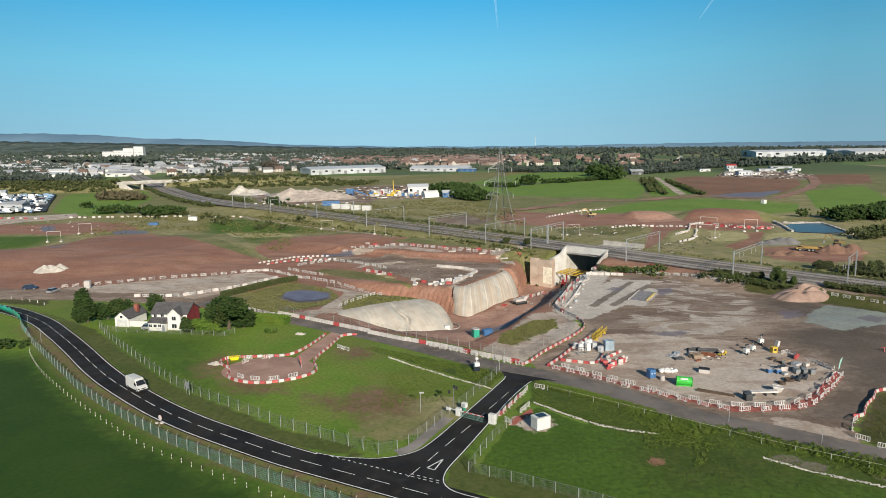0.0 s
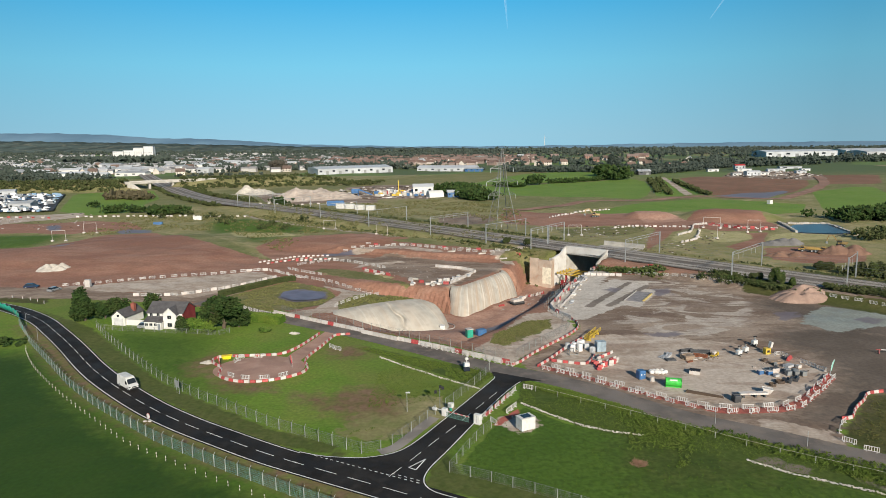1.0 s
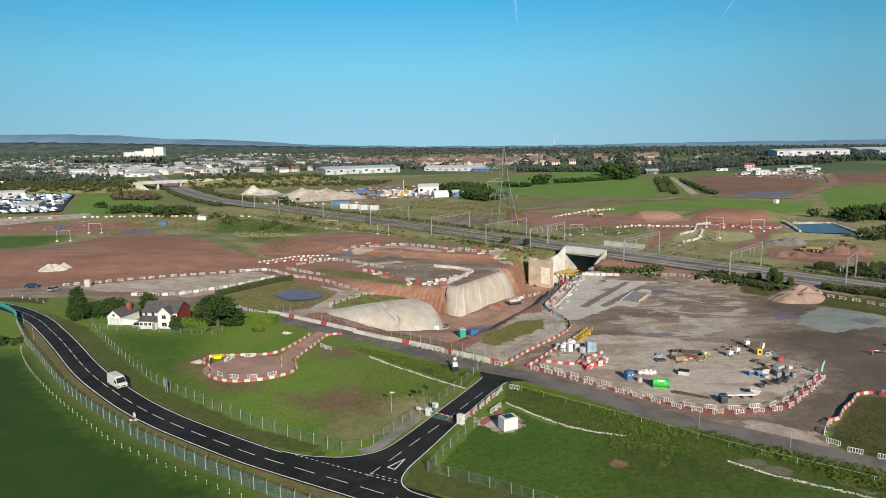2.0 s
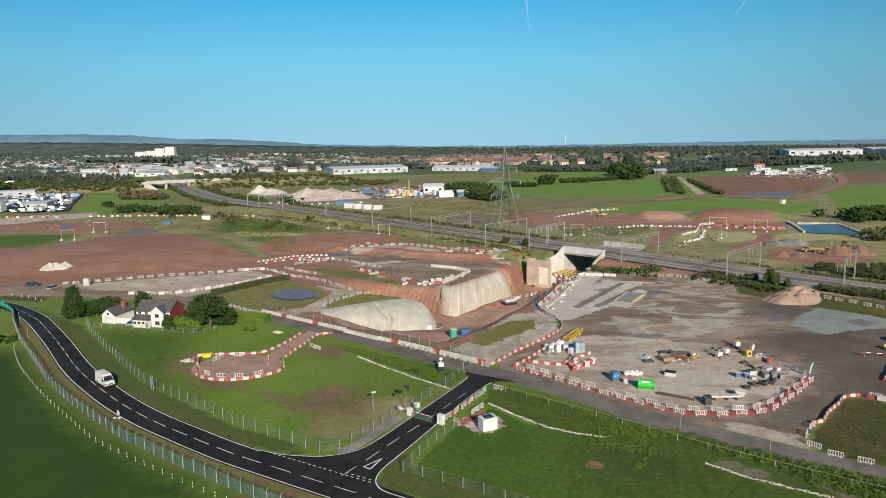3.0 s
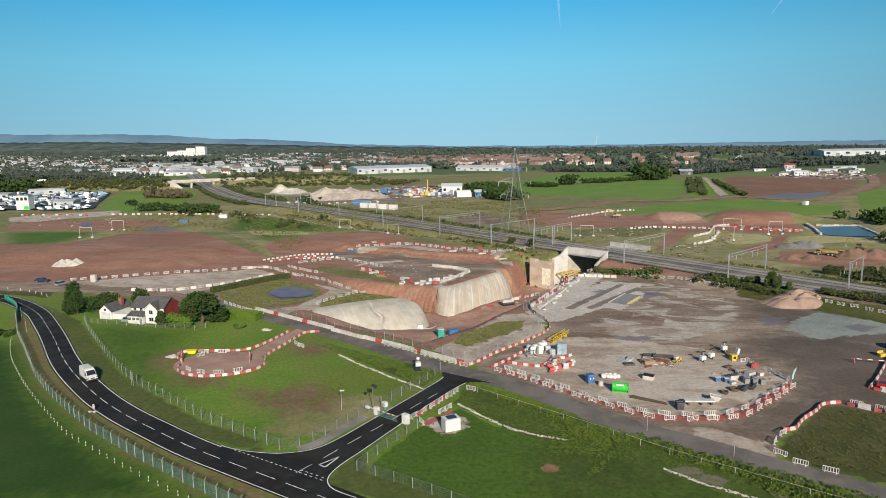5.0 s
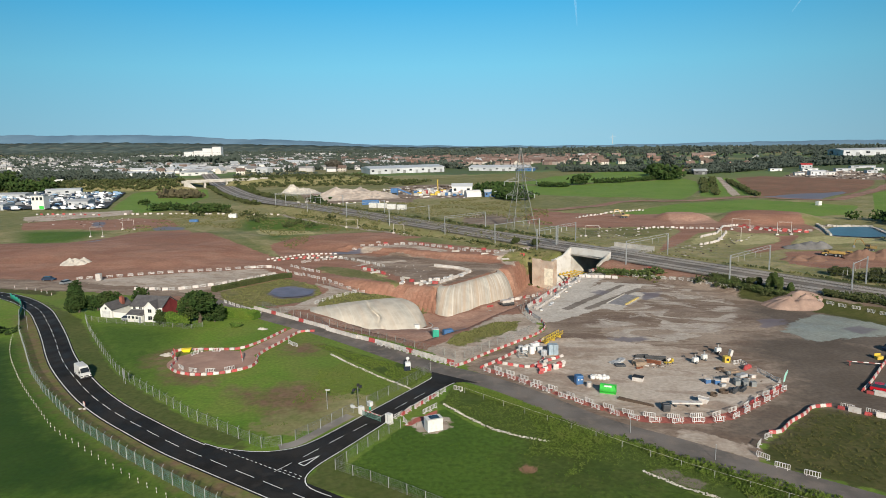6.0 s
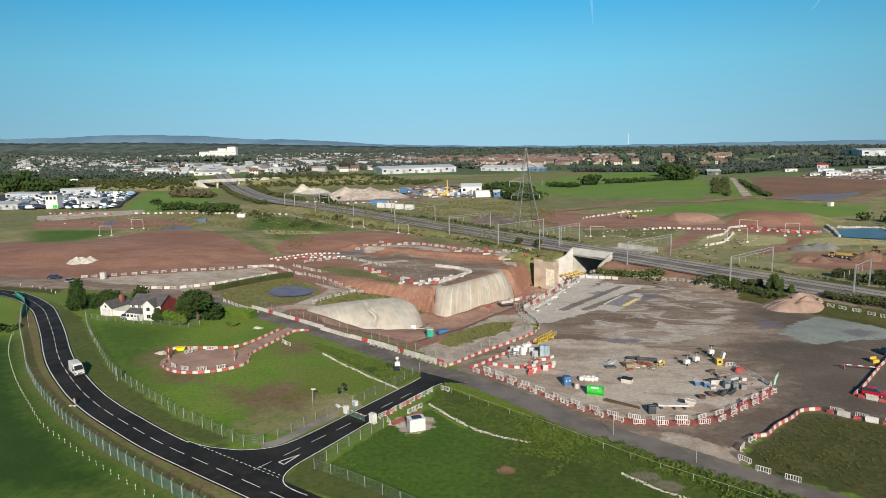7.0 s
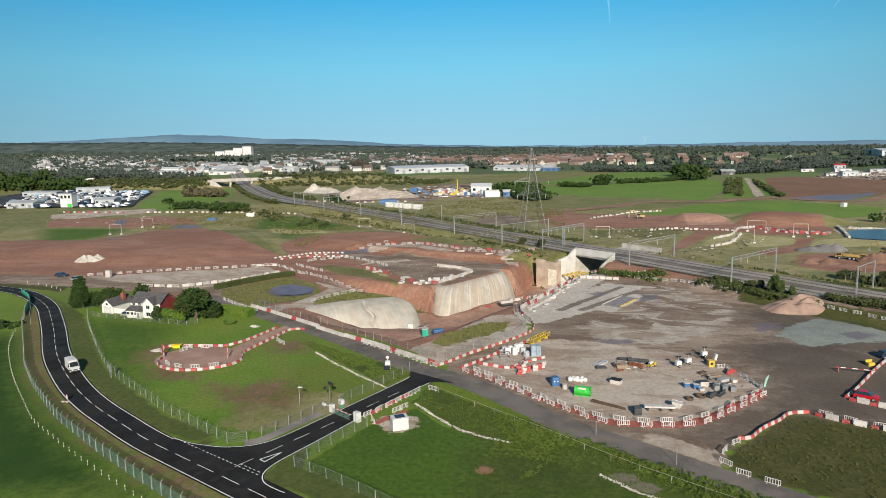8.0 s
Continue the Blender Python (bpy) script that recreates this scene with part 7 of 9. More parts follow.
for x, y, r in ((78.6, 124.6, 0.8), (76.4, 123.0, 0.6)):
    c = thing("hose_coil", "coiled brown hose lying on the ground", "hose", at(x, y), "hose coils")
    for k in range(3):
        ring = [(r * math.cos(a), r * math.sin(a), 0.1 + k * 0.18) for a in np.linspace(0, math.tau, 14)]
        part("turn", Shape().path(ring, 0.09), mat("brown hose", (0.10, 0.07, 0.05), 0.7), c)
brd = thing("wall_panel_stack", "long white panel lying on dark bearers", "panel", at(70.4, 117.8, 2))
part("panel", Shape().box(-2.6, -0.5, 0.5, 2.6, 0.6, 0.8, bevel=0.02), OFFWHITE, brd)
for x in (-2.0, 0.2, 2.0):
    part("bearer", Shape().box(x - 0.15, -0.6, 0, x + 0.15, 0.7, 0.5), DGREY, brd)
brd2 = thing("skip", "pale wedge shaped skip bin", "skip", at(73.6, 119.2, -15))
part("bin", Shape().add([(-0.6, -0.5, 0.05), (0.5, -0.5, 0.05), (0.5, 0.5, 0.05), (-0.6, 0.5, 0.05), (-0.9, -0.65, 1.1), (0.9, -0.65, 0.9), (0.9, 0.65, 0.9), (-0.9, 0.65, 1.1)], [(0, 1, 2, 3), (0, 1, 5, 4), (1, 2, 6, 5), (2, 3, 7, 6), (3, 0, 4, 7), (4, 5, 6, 7)]), OFFWHITE, brd2)
part("rim", Shape().path([(-0.9, -0.65, 1.1), (0.9, -0.65, 0.9), (0.9, 0.65, 0.9), (-0.9, 0.65, 1.1), (-0.9, -0.65, 1.1)], 0.06, 5), WHITE, brd2)
stack("tool_box_row", "dark tool chests beside the long panel", "tool chest", 66.4, 116.2, 8, 4, (1.3, 0.7, 0.6), DGREY, "", 14, 6)
fl = thing("feather_flag", "teal feather flag on a bent pole", "flag", at(90.5, 128.6, 20) @ Matrix.Diagonal((0.8, 0.8, 0.72, 1)))
part("pole", Shape().path([(0, 0, 0), (0.1, 0, 2.4), (0.45, 0, 3.6), (1.1, 0, 4.4)], 0.03), GALV, fl)
cloth = part("cloth", Shape().add([(0.05, 0, 1.2), (0.14, 0, 2.4), (0.45, 0, 3.6), (1.1, 0, 4.4), (1.15, 0.05, 3.7), (0.75, 0.1, 2.4), (0.5, 0.05, 1.2)], [(0, 1, 5, 6), (1, 2, 4, 5), (2, 3, 4)]), mat("pale teal cloth", (0.25, 0.5, 0.42), 0.7), fl)
cloth.modifiers.new("cloth thickness", "SOLIDIFY").thickness = 0.015
part("base", Shape().box(-0.4, -0.4, 0, 0.4, 0.4, 0.12), WHITE, fl)
yb = thing("yellow_skip", "open yellow storage box by the car park", "box", at(115.8, 145.6, 15) @ Matrix.Diagonal((0.6, 0.6, 0.5, 1)))
part("box", Shape().box(-1.2, -0.8, 0.05, 1.2, 0.8, 1.4, bevel=0.05), YELLOW, yb)
part("lid", Shape().box(-1.2, 0.75, 1.3, 1.2, 0.85, 2.3, bevel=0.03), YELLOW, yb)
ba = thing("pole_barrier", "red and white pole laid across stands", "barrier", at(110.8, 140.6, -14))
part("pole", Shape().tube((-3.4, 0, 0.9), (3.4, 0, 0.9), 0.08, sides=6), REDPL, ba)
for k in range(3):
    part("white_band", Shape().tube((-2.4 + k * 2, 0, 0.9), (-1.5 + k * 2, 0, 0.9), 0.1, sides=6), WHITE, ba)
for x in (-2.8, 2.8):
    part("stand", Shape().prism([(-0.4, 0), (0.4, 0), (0.05, 0.95), (-0.05, 0.95)], "x", x - 0.05, x + 0.05), REDPL, ba)

# corner compound beside the side track
wk = thing("access_walkway", "yellow steel lattice walkway section", "walkway", at(49.0, 155.6, 60) @ Matrix.Diagonal((0.85, 0.8, 0.72, 1)))
L = 10.0
for yy in (-0.7, 0.7):
    part("side_chord", Shape().box(-L / 2, yy - 0.06, 0.9, L / 2, yy + 0.06, 1.05), YELLOW, wk)
    part("side_chord", Shape().box(-L / 2, yy - 0.06, 2.0, L / 2, yy + 0.06, 2.15), YELLOW, wk)
    for k in range(9):
        x = -L / 2 + k * L / 8
        part("upright", Shape().box(x - 0.05, yy - 0.05, 0.9, x + 0.05, yy + 0.05, 2.1), YELLOW, wk)
        if k < 8:
            part("diagonal", Shape().tube((x, yy, 0.95 if k % 2 else 2.05), (x + L / 8, yy, 2.05 if k % 2 else 0.95), 0.045, sides=4), YELLOW, wk)
part("deck", Shape().box(-L / 2, -0.65, 0.88, L / 2, 0.65, 0.95), mat("dull yellow grating", (0.35, 0.24, 0.03), 0.6), wk)
for x in (-3.6, 0, 3.6):
    part("trestle", Shape().prism([(-0.8, 0), (0.8, 0), (0.6, 0.88), (-0.6, 0.88)], "x", x - 0.12, x + 0.12), YELLOW, wk)
PALEBLUE = mat("pale blue wrapped blocks", (0.27, 0.34, 0.39), 0.5, random_obj=0.1)
wr = thing("wrapped_pallets", "stack of pale blue wrapped pallets", "pallets", at(48.6, 145.0, 10) @ Matrix.Diagonal((0.85, 0.85, 0.85, 1)))
for i in range(2):
    for j in range(2):
        for k in range(2):
            part("pallet_load", Shape().box(-1.25 + i * 1.28, -0.6 + j * 1.0, 0.1 + k * 1.35, -0.02 + i * 1.28, 0.35 + j * 1.0, 1.4 + k * 1.35, bevel=0.05), PALEBLUE, wr)
part("base", Shape().box(-1.3, -0.65, 0, 1.3, 1.4, 0.1), WOOD, wr)
for k, (x, y) in enumerate(((41.6, 147.4), (43.0, 147.0), (44.4, 147.8), (45.8, 146.8), (42.4, 145.6), (44.0, 145.6), (46.6, 144.4), (45.2, 149.0))):
    single("bulk_bag", Shape().box(-0.55, -0.55, 0, 0.55, 0.55, 1.3 + 0.2 * (k % 3), bevel=0.2), BAGM if k % 3 else LGREY, "full white bulk bag beside the wrapped pallets", "bag", at(x, y, k * 23), "white bulk bags")
rng = random.Random(9)
for k in range(26):
    x, y = 45.6 + (k % 6) * 0.95 + rng.uniform(-0.3, 0.3), 133.0 + (k // 6 % 3) * 2.2 + (k % 6) * 0.9
    set_one("rw"[k % 2], x, y, 30 + rng.uniform(-25, 25), 0.55 * (k // 13))
stack("timber_stack", "grey sleepers stacked beside the traffic blocks", "timber", 46.4, 139.6, 60, 8, (2.6, 0.4, 0.25), MGREY, "timber stacks", 17, 10)
st = thing("steel_stillage", "dark open steel stillage frame", "stillage", at(42.0, 143.2, 10))
part("frame", Shape().path([(-1, -0.6, 0.1), (1, -0.6, 0.1), (1, 0.6, 0.1), (-1, 0.6, 0.1), (-1, -0.6, 0.1)], 0.07).path([(-1, -0.6, 1.2), (1, -0.6, 1.2), (1, 0.6, 1.2), (-1, 0.6, 1.2), (-1, -0.6, 1.2)], 0.07), STEEL, st)
for x in (-1, 1):
    for y in (-0.6, 0.6):
        part("post", Shape().box(x - 0.06, y - 0.06, 0, x + 0.06, y + 0.06, 1.3), STEEL, st)
ysk = thing("spoil_bin", "yellow site bin at the turning circle", "bin", at(-34.4, 142.6, 10) @ Matrix.Diagonal((0.68, 0.68, 0.68, 1)))
part("tub", Shape().add([(-1.1, -0.5, 0.1), (1.1, -0.5, 0.1), (1.1, 0.5, 0.1), (-1.1, 0.5, 0.1), (-1.7, -0.8, 1.2), (1.6, -0.8, 1.2), (1.6, 0.8, 1.2), (-1.7, 0.8, 1.2)], [(0, 1, 2, 3), (0, 1, 5, 4), (1, 2, 6, 5), (2, 3, 7, 6), (3, 0, 4, 7), (4, 5, 6, 7)]), mat("bright yellow plastic", (0.85, 0.66, 0.02), 0.5), ysk)
part("rim", Shape().path([(-1.7, -0.8, 1.2), (1.6, -0.8, 1.2), (1.6, 0.8, 1.2), (-1.7, 0.8, 1.2), (-1.7, -0.8, 1.2)], 0.07, 5), YELLOW, ysk)
for x, y in ((-34.0, 136.6), (-18.6, 136.4)):
    bn = thing("banner_flag", "furled red banner on a white pole", "flag", at(x, y))
    part("pole", Shape().tube((0, 0, 0), (0.1, 0, 2.6), 0.05, sides=6), OFFWHITE, bn)
    part("furled_cloth", Shape().tube((0.03, 0, 1.0), (-0.25, 0.05, 2.8), 0.16, 0.10, 7), REDPL, bn)
db = Shape()
rng = random.Random(4)
for k in range(320):
    a, q = rng.uniform(0, math.tau), rng.uniform(0, 1.4)
    db.tube((q * math.cos(a), q * math.sin(a), 0), (q * math.cos(a) + rng.uniform(-0.7, 0.7), q * math.sin(a) + rng.uniform(-0.7, 0.7), rng.uniform(0.1, 0.7)), 0.03, sides=3)
single("dead_bush", db, mat("dry cut branches", (0.28, 0.17, 0.11), 0.9, random_obj=0.2), "pile of dry cut branches in the field", "brush pile", at(42.4, 92.6) @ Matrix.Diagonal((0.8, 0.8, 0.5, 1)))
pad = thing("test_pad", "grey concrete slab with yellow formwork beams", "slab", pose(71.5, 196, 0, 0, 0, 60))
part("slab", Shape().box(-6.5, -2.6, -0.1, 6.5, 2.6, 0.14, bevel=0.03), mat("blue grey concrete", (0.26, 0.245, 0.245), 0.7), pad)
part("edge_beam", Shape().box(-5.4, -2.7, 0, 4.6, -2.25, 0.4, bevel=0.03), mat("faded yellow paint", (0.52, 0.40, 0.14), 0.6), pad, "yellow painted edge beam")
part("edge_beam", Shape().box(-6.6, 2.4, 0, 6.6, 2.65, 0.35), CONC, pad)

# ---- in the cutting ----
loo = thing("portable_toilet", "teal green portable toilet cabin beside a blue tank", "cabin", at(20.2, 167.2, 20))
part("cabin", Shape().box(-1.1, -0.8, 0, 0.5, 0.8, 2.1, bevel=0.06), TEAL, loo)
part("roof", Shape().box(-1.2, -0.9, 2.1, 0.6, 0.9, 2.25, bevel=0.05), OFFWHITE, loo)
part("door", Shape().box(-0.8, -0.85, 0.1, 0.1, -0.79, 1.95), TEAL, loo)
tk = thing("water_tank", "blue water tank beside the portable cabin", "tank", at(23.0, 168.8, 30))
part("tank_body", Shape().box(-1.3, -0.8, 0.1, 1.3, 0.8, 1.5, bevel=0.15), BLUE, tk)
part("base", Shape().box(-1.3, -0.8, 0, 1.3, 0.8, 0.1), STEEL, tk)
wb = thing("site_box", "white site box on the cutting floor", "box", at(12.8, 182.8, 10))
part("body", Shape().box(-0.7, -0.6, 0, 0.7, 0.6, 1.3, bevel=0.05), WHITE, wb)
part("lid", Shape().box(-0.75, -0.65, 1.3, 0.75, 0.65, 1.4, bevel=0.03), WHITE, wb)
dp = spline([(14.6, 195), (16.4, 189), (14.6, 183.6), (9, 181), (4, 180.6)], 0.5)
single("drain_pipe", Shape().path([(x, y, gz(x, y) + 0.2) for x, y in dp], 0.16, 6), OFFWHITE, "pale drain pipe curving round the earth nose", "pipe")


def digger(label, m, paint, group=""):
    t = thing("excavator", label, "excavator", m, group)
    for sd in (-1, 1):
        tr = part("track", Shape().prism([(-1.9, 0.25), (-1.5, 0), (1.5, 0), (1.9, 0.25), (1.9, 0.6), (1.5, 0.9), (-1.5, 0.9), (-1.9, 0.6)], "y", sd * 1.2 - 0.3, sd * 1.2 + 0.3), DARK, t)
        for x in (-1.4, 0, 1.4):
            part("roller", Shape().tube((x, sd * 1.2 - 0.33, 0.45), (x, sd * 1.2 + 0.33, 0.45), 0.3, sides=10), STEEL, tr)
    part("turntable", Shape().tube((0, 0, 0.6), (0, 0, 1.1), 0.8, sides=14), STEEL, t)
    part("house", Shape().box(-2.2, -1.3, 1.1, 1.0, 1.3, 2.1, bevel=0.12), paint, t)
    part("counterweight", Shape().box(-2.7, -1.3, 1.1, -2.2, 1.3, 2.2, bevel=0.15), paint, t)
    cb = part("cab", Shape().prism([(-0.2, 1.1), (1.5, 1.1), (1.6, 2.0), (1.2, 3.0), (-0.2, 3.0)], "y", 0.3, 1.3), paint, t)
    part("cab_glass", Shape().prism([(-0.05, 1.9), (1.53, 1.9), (1.56, 2.05), (1.18, 2.88), (-0.05, 2.88)], "y", 0.28, 1.32), GLASS, cb)
    part("boom", Shape().prism([(0.8, 1.5), (1.2, 1.4), (3.6, 4.6), (5.4, 4.4), (5.5, 4.75), (3.4, 5.1), (2.9, 4.7)], "y", -0.5, -0.1), paint, t)
    part("stick", Shape().prism([(5.1, 4.9), (5.6, 4.7), (6.1, 2.0), (5.8, 2.0)], "y", -0.45, -0.15), paint, t)
    part("bucket", Shape().prism([(5.7, 2.1), (6.3, 2.0), (6.5, 1.2), (5.9, 0.8), (5.3, 1.2)], "y", -0.8, 0.2), STEEL, t)
    part("ram", Shape().tube((1.3, -0.3, 1.9), (3.0, -0.3, 4.2), 0.1, sides=6), GALV, t)
    return t


digger("red tracked excavator below the bridge", at(58.8, 251.2, 75), mat("red machine paint", (0.22, 0.012, 0.015), 0.5))
digger("yellow tracked excavator on the red spoil heap", pose(173.5, 270, 2.0, 0, 0, 160) @ Matrix.Diagonal((0.85, 0.85, 0.85, 1)), mat("dirty dark yellow paint", (0.22, 0.15, 0.05), 0.6))
digger("yellow tracked excavator beyond the railway", at(102, 398, 175), mat("pale dusty yellow paint", (0.42, 0.30, 0.14), 0.6))
pl = thing("piling_plant", "cream small tracked machine on the cutting floor", "machine", at(37.4, 217.4, 30))
part("chassis", Shape().box(-2.2, -1.1, 0.5, 2.2, 1.1, 1.1, bevel=0.08), DGREY, pl)
part("body", Shape().box(-2.1, -1.0, 1.1, 1.2, 1.0, 1.9, bevel=0.12), OFFWHITE, pl)
part("cab", Shape().box(1.2, -0.9, 1.1, 2.2, 0.9, 2.4, bevel=0.1), OFFWHITE, pl)
for sd in (-1, 1):
    part("track", Shape().prism([(-2.1, 0.2), (-1.8, 0), (1.8, 0), (2.1, 0.2), (2.1, 0.6), (-2.1, 0.6)], "y", sd * 1.0 - 0.25, sd * 1.0 + 0.25), DARK, pl)


DULLY = mat("muddy yellow paint", (0.36, 0.24, 0.07), 0.6, dirt=(0.24, 0.14, 0.08))


def hauler(label, m):
    t = thing("dump_truck", label, "dump truck", m, "dump trucks")
    part("cab", Shape().box(2.6, -1.2, 1.0, 4.6, 1.2, 3.2, bevel=0.15), DULLY, t)
    part("bonnet", Shape().box(4.6, -1.0, 0.9, 5.8, 1.0, 2.0, bevel=0.2), DULLY, t)
    part("cab_window", Shape().box(3.0, -1.22, 2.1, 4.62, 1.22, 2.95), GLASS, t)
    part("skip_body", Shape().prism([(-4.2, 1.6), (2.2, 1.6), (2.5, 3.0), (-4.9, 2.8)], "y", -1.5, 1.5), DULLY, t)
    part("chassis", Shape().box(-3.6, -0.5, 0.8, 4.6, 0.5, 1.5), STEEL, t)
    for x in (-2.6, -0.8, 3.6):
        for sd in (-1, 1):
            wheel(t, x, sd * 1.2, 0.8, 0.6, sd)
    return t


hauler("yellow articulated dump truck by the spoil heap", at(160.5, 268.5, 150) @ Matrix.Diagonal((0.75, 0.75, 0.75, 1)))
hauler("yellow articulated dump truck being loaded", at(167.5, 266.0, 150) @ Matrix.Diagonal((0.75, 0.75, 0.75, 1)))


# ---- heaps ----
def heap(name, label, x, y, rx, ry, h, material, seed, lumps=6):
    r = random.Random(seed)
    n = 34
    cs = [(r.uniform(-0.5, 0.5) * rx, r.uniform(-0.45, 0.45) * ry, r.uniform(0.5, 1.0) * h, r.uniform(0.4, 0.62)) for _ in range(lumps)]
    s = Shape()
    base = gz(x, y)
    for j in range(n):
        for i in range(n):
            px, py = (i / (n - 1) * 2 - 1) * rx, (j / (n - 1) * 2 - 1) * ry
            z = max(hh * max(0.0, 1 - math.hypot((px - cx) / (rx * k), (py - cy) / (ry * k))) ** 0.85 for cx, cy, hh, k in cs)
            z += (0.12 * h * noise.noise(Vector((px * 0.45, py * 0.45, seed)))) * min(1, z)
            s.v.append((x + px, y + py, gz(x + px, y + py) + z - 0.06))
    s.f = [(j * n + i, j * n + i + 1, (j + 1) * n + i + 1, (j + 1) * n + i) for j in range(n - 1) for i in range(n - 1)]
    return single(name, s, material, label, "heap", group="spoil heaps")


PINKSOIL = mat("pinkish spoil", (0.34, 0.235, 0.185), 0.95, fine=2, big=0.3, dirt=(0.28, 0.18, 0.135), bump=0.6)
SAND = mat("pale aggregate", (0.42, 0.36, 0.31), 0.95, fine=1.5, big=0.12, dirt=(0.34, 0.27, 0.22), bump=0.5)
GREYH = mat("grey aggregate", (0.17, 0.165, 0.16), 0.95, fine=2, big=0.2, bump=0.5)
REDSOIL = mat("red spoil", (0.21, 0.122, 0.086), 0.95, fine=2, big=0.3, bump=0.5)
WHITEST = mat("white crushed stone", (0.5, 0.46, 0.4), 0.95, fine=2, big=0.4, bump=0.6)
heap("spoil_mound", "ridged heap of pinkish spoil in the yard", 116, 191.5, 10, 6.5, 2.7, PINKSOIL, 3, 9)
heap("stone_mound", "small heap of white stone", -132, 246, 6.5, 4.5, 2.4, WHITEST, 4)
heap("gravel_mound", "grey aggregate heap beyond the railway", 160, 290, 11, 8, 2.8, GREYH, 5)
heap("spoil_mound", "red spoil heap below the excavator", 173, 264, 11, 9, 4.2, REDSOIL, 6)
heap("spoil_mound", "low brown spoil bank beside the tracks", 146, 262, 9, 6, 2.2, REDSOIL, 7)
heap("gravel_mound", "large flat topped heap of pale aggregate", -92, 545, 36, 30, 9.5, SAND, 8, 14)
heap("gravel_mound", "white conical heap of aggregate", -152, 600, 24, 18, 9, WHITEST, 9, 3)
heap("stone_mound", "small heap of rubble at the turning circle", -38.6, 140.6, 2.0, 1.6, 0.6, WHITEST, 10, 4)
heap("stone_mound", "pale rubble by the spur road", -23.5, 161.5, 2.2, 1.6, 0.6, WHITEST, 11, 4)
# stone edging of the far pond
for pts in ([(192, 360), (187, 340), (182, 322)], [(213, 350), (209, 330), (205, 312)], [(195, 356), (205, 355), (214, 352)]):
    rng = random.Random(8)
    s = Shape()
    for (x, y) in polyline(pts, 0.7):
        s.box(-0.5, -0.5, -0.2, 0.5, 0.5, rng.uniform(0.7, 1.1), at(x + rng.uniform(-0.2, 0.2), y, rng.uniform(0, 90)))
    single("stone_edging", s, CONC, "row of pale stone blocks edging the pond", "stones", kind="stuff")
# loose goods on the platform edge
rng = random.Random(61)
for k in range(26):
    a = k / 25
    x, y = 8 + 12 * a + rng.uniform(-2.5, 2.5), 214 + 14 * a + rng.uniform(-2.5, 2)
    if signed(PIT, np.array([x]), np.array([y]))[0] > -5.2:
        x, y = x - 5, y + 4
    w, d, h = rng.uniform(0.8, 2.2), rng.uniform(0.6, 1.2), rng.uniform(0.4, 1.2)
    c = thing("supply_crate", "small pale crate of supplies on the platform", "crate", at(x, y, rng.uniform(0, 180)), "supplies on the platform")
    part("box", Shape().box(-w / 2, -d / 2, 0.1, w / 2, d / 2, h, bevel=0.06), rng.choice((OFFWHITE, LGREY, CONC, WHITE)), c)
    part("pallet", Shape().box(-w / 2, -d / 2, 0, w / 2, d / 2, 0.1), WOOD, c)
for k, (x, y, yw) in enumerate(((-14, 240, 40), (-10, 234, 30), (3, 225, -30), (28, 262, 20), (36, 258, 15), (16, 268, 10))):
    stack("timber_stack", "pale timber lengths stacked on the platform", "timber", x, y, yw, 5, (3.0, 0.3, 0.2), CONC, "timber stacks", 70 + k, 8)
# rubble and kerb lengths along the ramp beside the cutting
for k in range(30):
    a = k / 29
    x, y = 46 + 18 * a + rng.uniform(-1.6, 1.6), 180 + 56 * a + rng.uniform(-1.5, 1.5)
    w, d, h = rng.uniform(0.6, 1.6), rng.uniform(0.5, 0.9), rng.uniform(0.3, 0.8)
    c = thing("supply_crate", "grey and white pallet load on the concrete ramp", "crate", at(x, y, 66 + rng.uniform(-15, 15)), "pallet loads along the ramp")
    part("box", Shape().box(-w / 2, -d / 2, 0.1, w / 2, d / 2, h, bevel=0.06), rng.choice((OFFWHITE, LGREY, MGREY, WHITE, BARM)), c)
    part("pallet", Shape().box(-w / 2, -d / 2, 0, w / 2, d / 2, 0.1), WOOD, c)


# ---- overhead line portals ----
def portal(s, near, far, tall=8.2, heavy=True):
    a, b = on_rail(s, near), on_rail(s + 1.5, far)
    t = thing("overhead_portal", "grey steel overhead line portal across the tracks", "portal", group="overhead line portals")
    z = RAIL_Z
    for q in (a, b):
        part("mast", Shape().box(-0.16, -0.16, -0.6, 0.16, 0.16, tall, pose(q[0], q[1], z, 0, 0, 42)), GALV, t)
    d = (b - a) / np.linalg.norm(b - a)
    w = float(np.linalg.norm(b - a))
    if heavy:
        for zz in (tall - 0.9, tall):
            part("boom_chord", Shape().tube((*a, z + zz), (*b, z + zz), 0.09, sides=5), GALV, t)
        for k in range(8):
            p, q = a + d * w * k / 8, a + d * w * (k + 1) / 8
            part("boom_brace", Shape().tube((*p, z + tall - (0.9 if k % 2 else 0)), (*q, z + tall - (0 if k % 2 else 0.9)), 0.05, sides=4), GALV, t)
    else:
        part("boom_chord", Shape().tube((*a, z + tall - 0.3), (*b, z + tall - 0.3), 0.11, sides=5), GALV, t)
    for off in (5.2, 9.0, 16.2, 20.0):
        p = a + d * (off - near)
        part("dropper", Shape().tube((*p, z + tall - 0.9), (*p, z + 5.4), 0.05, sides=4), GALV, t)
    return t


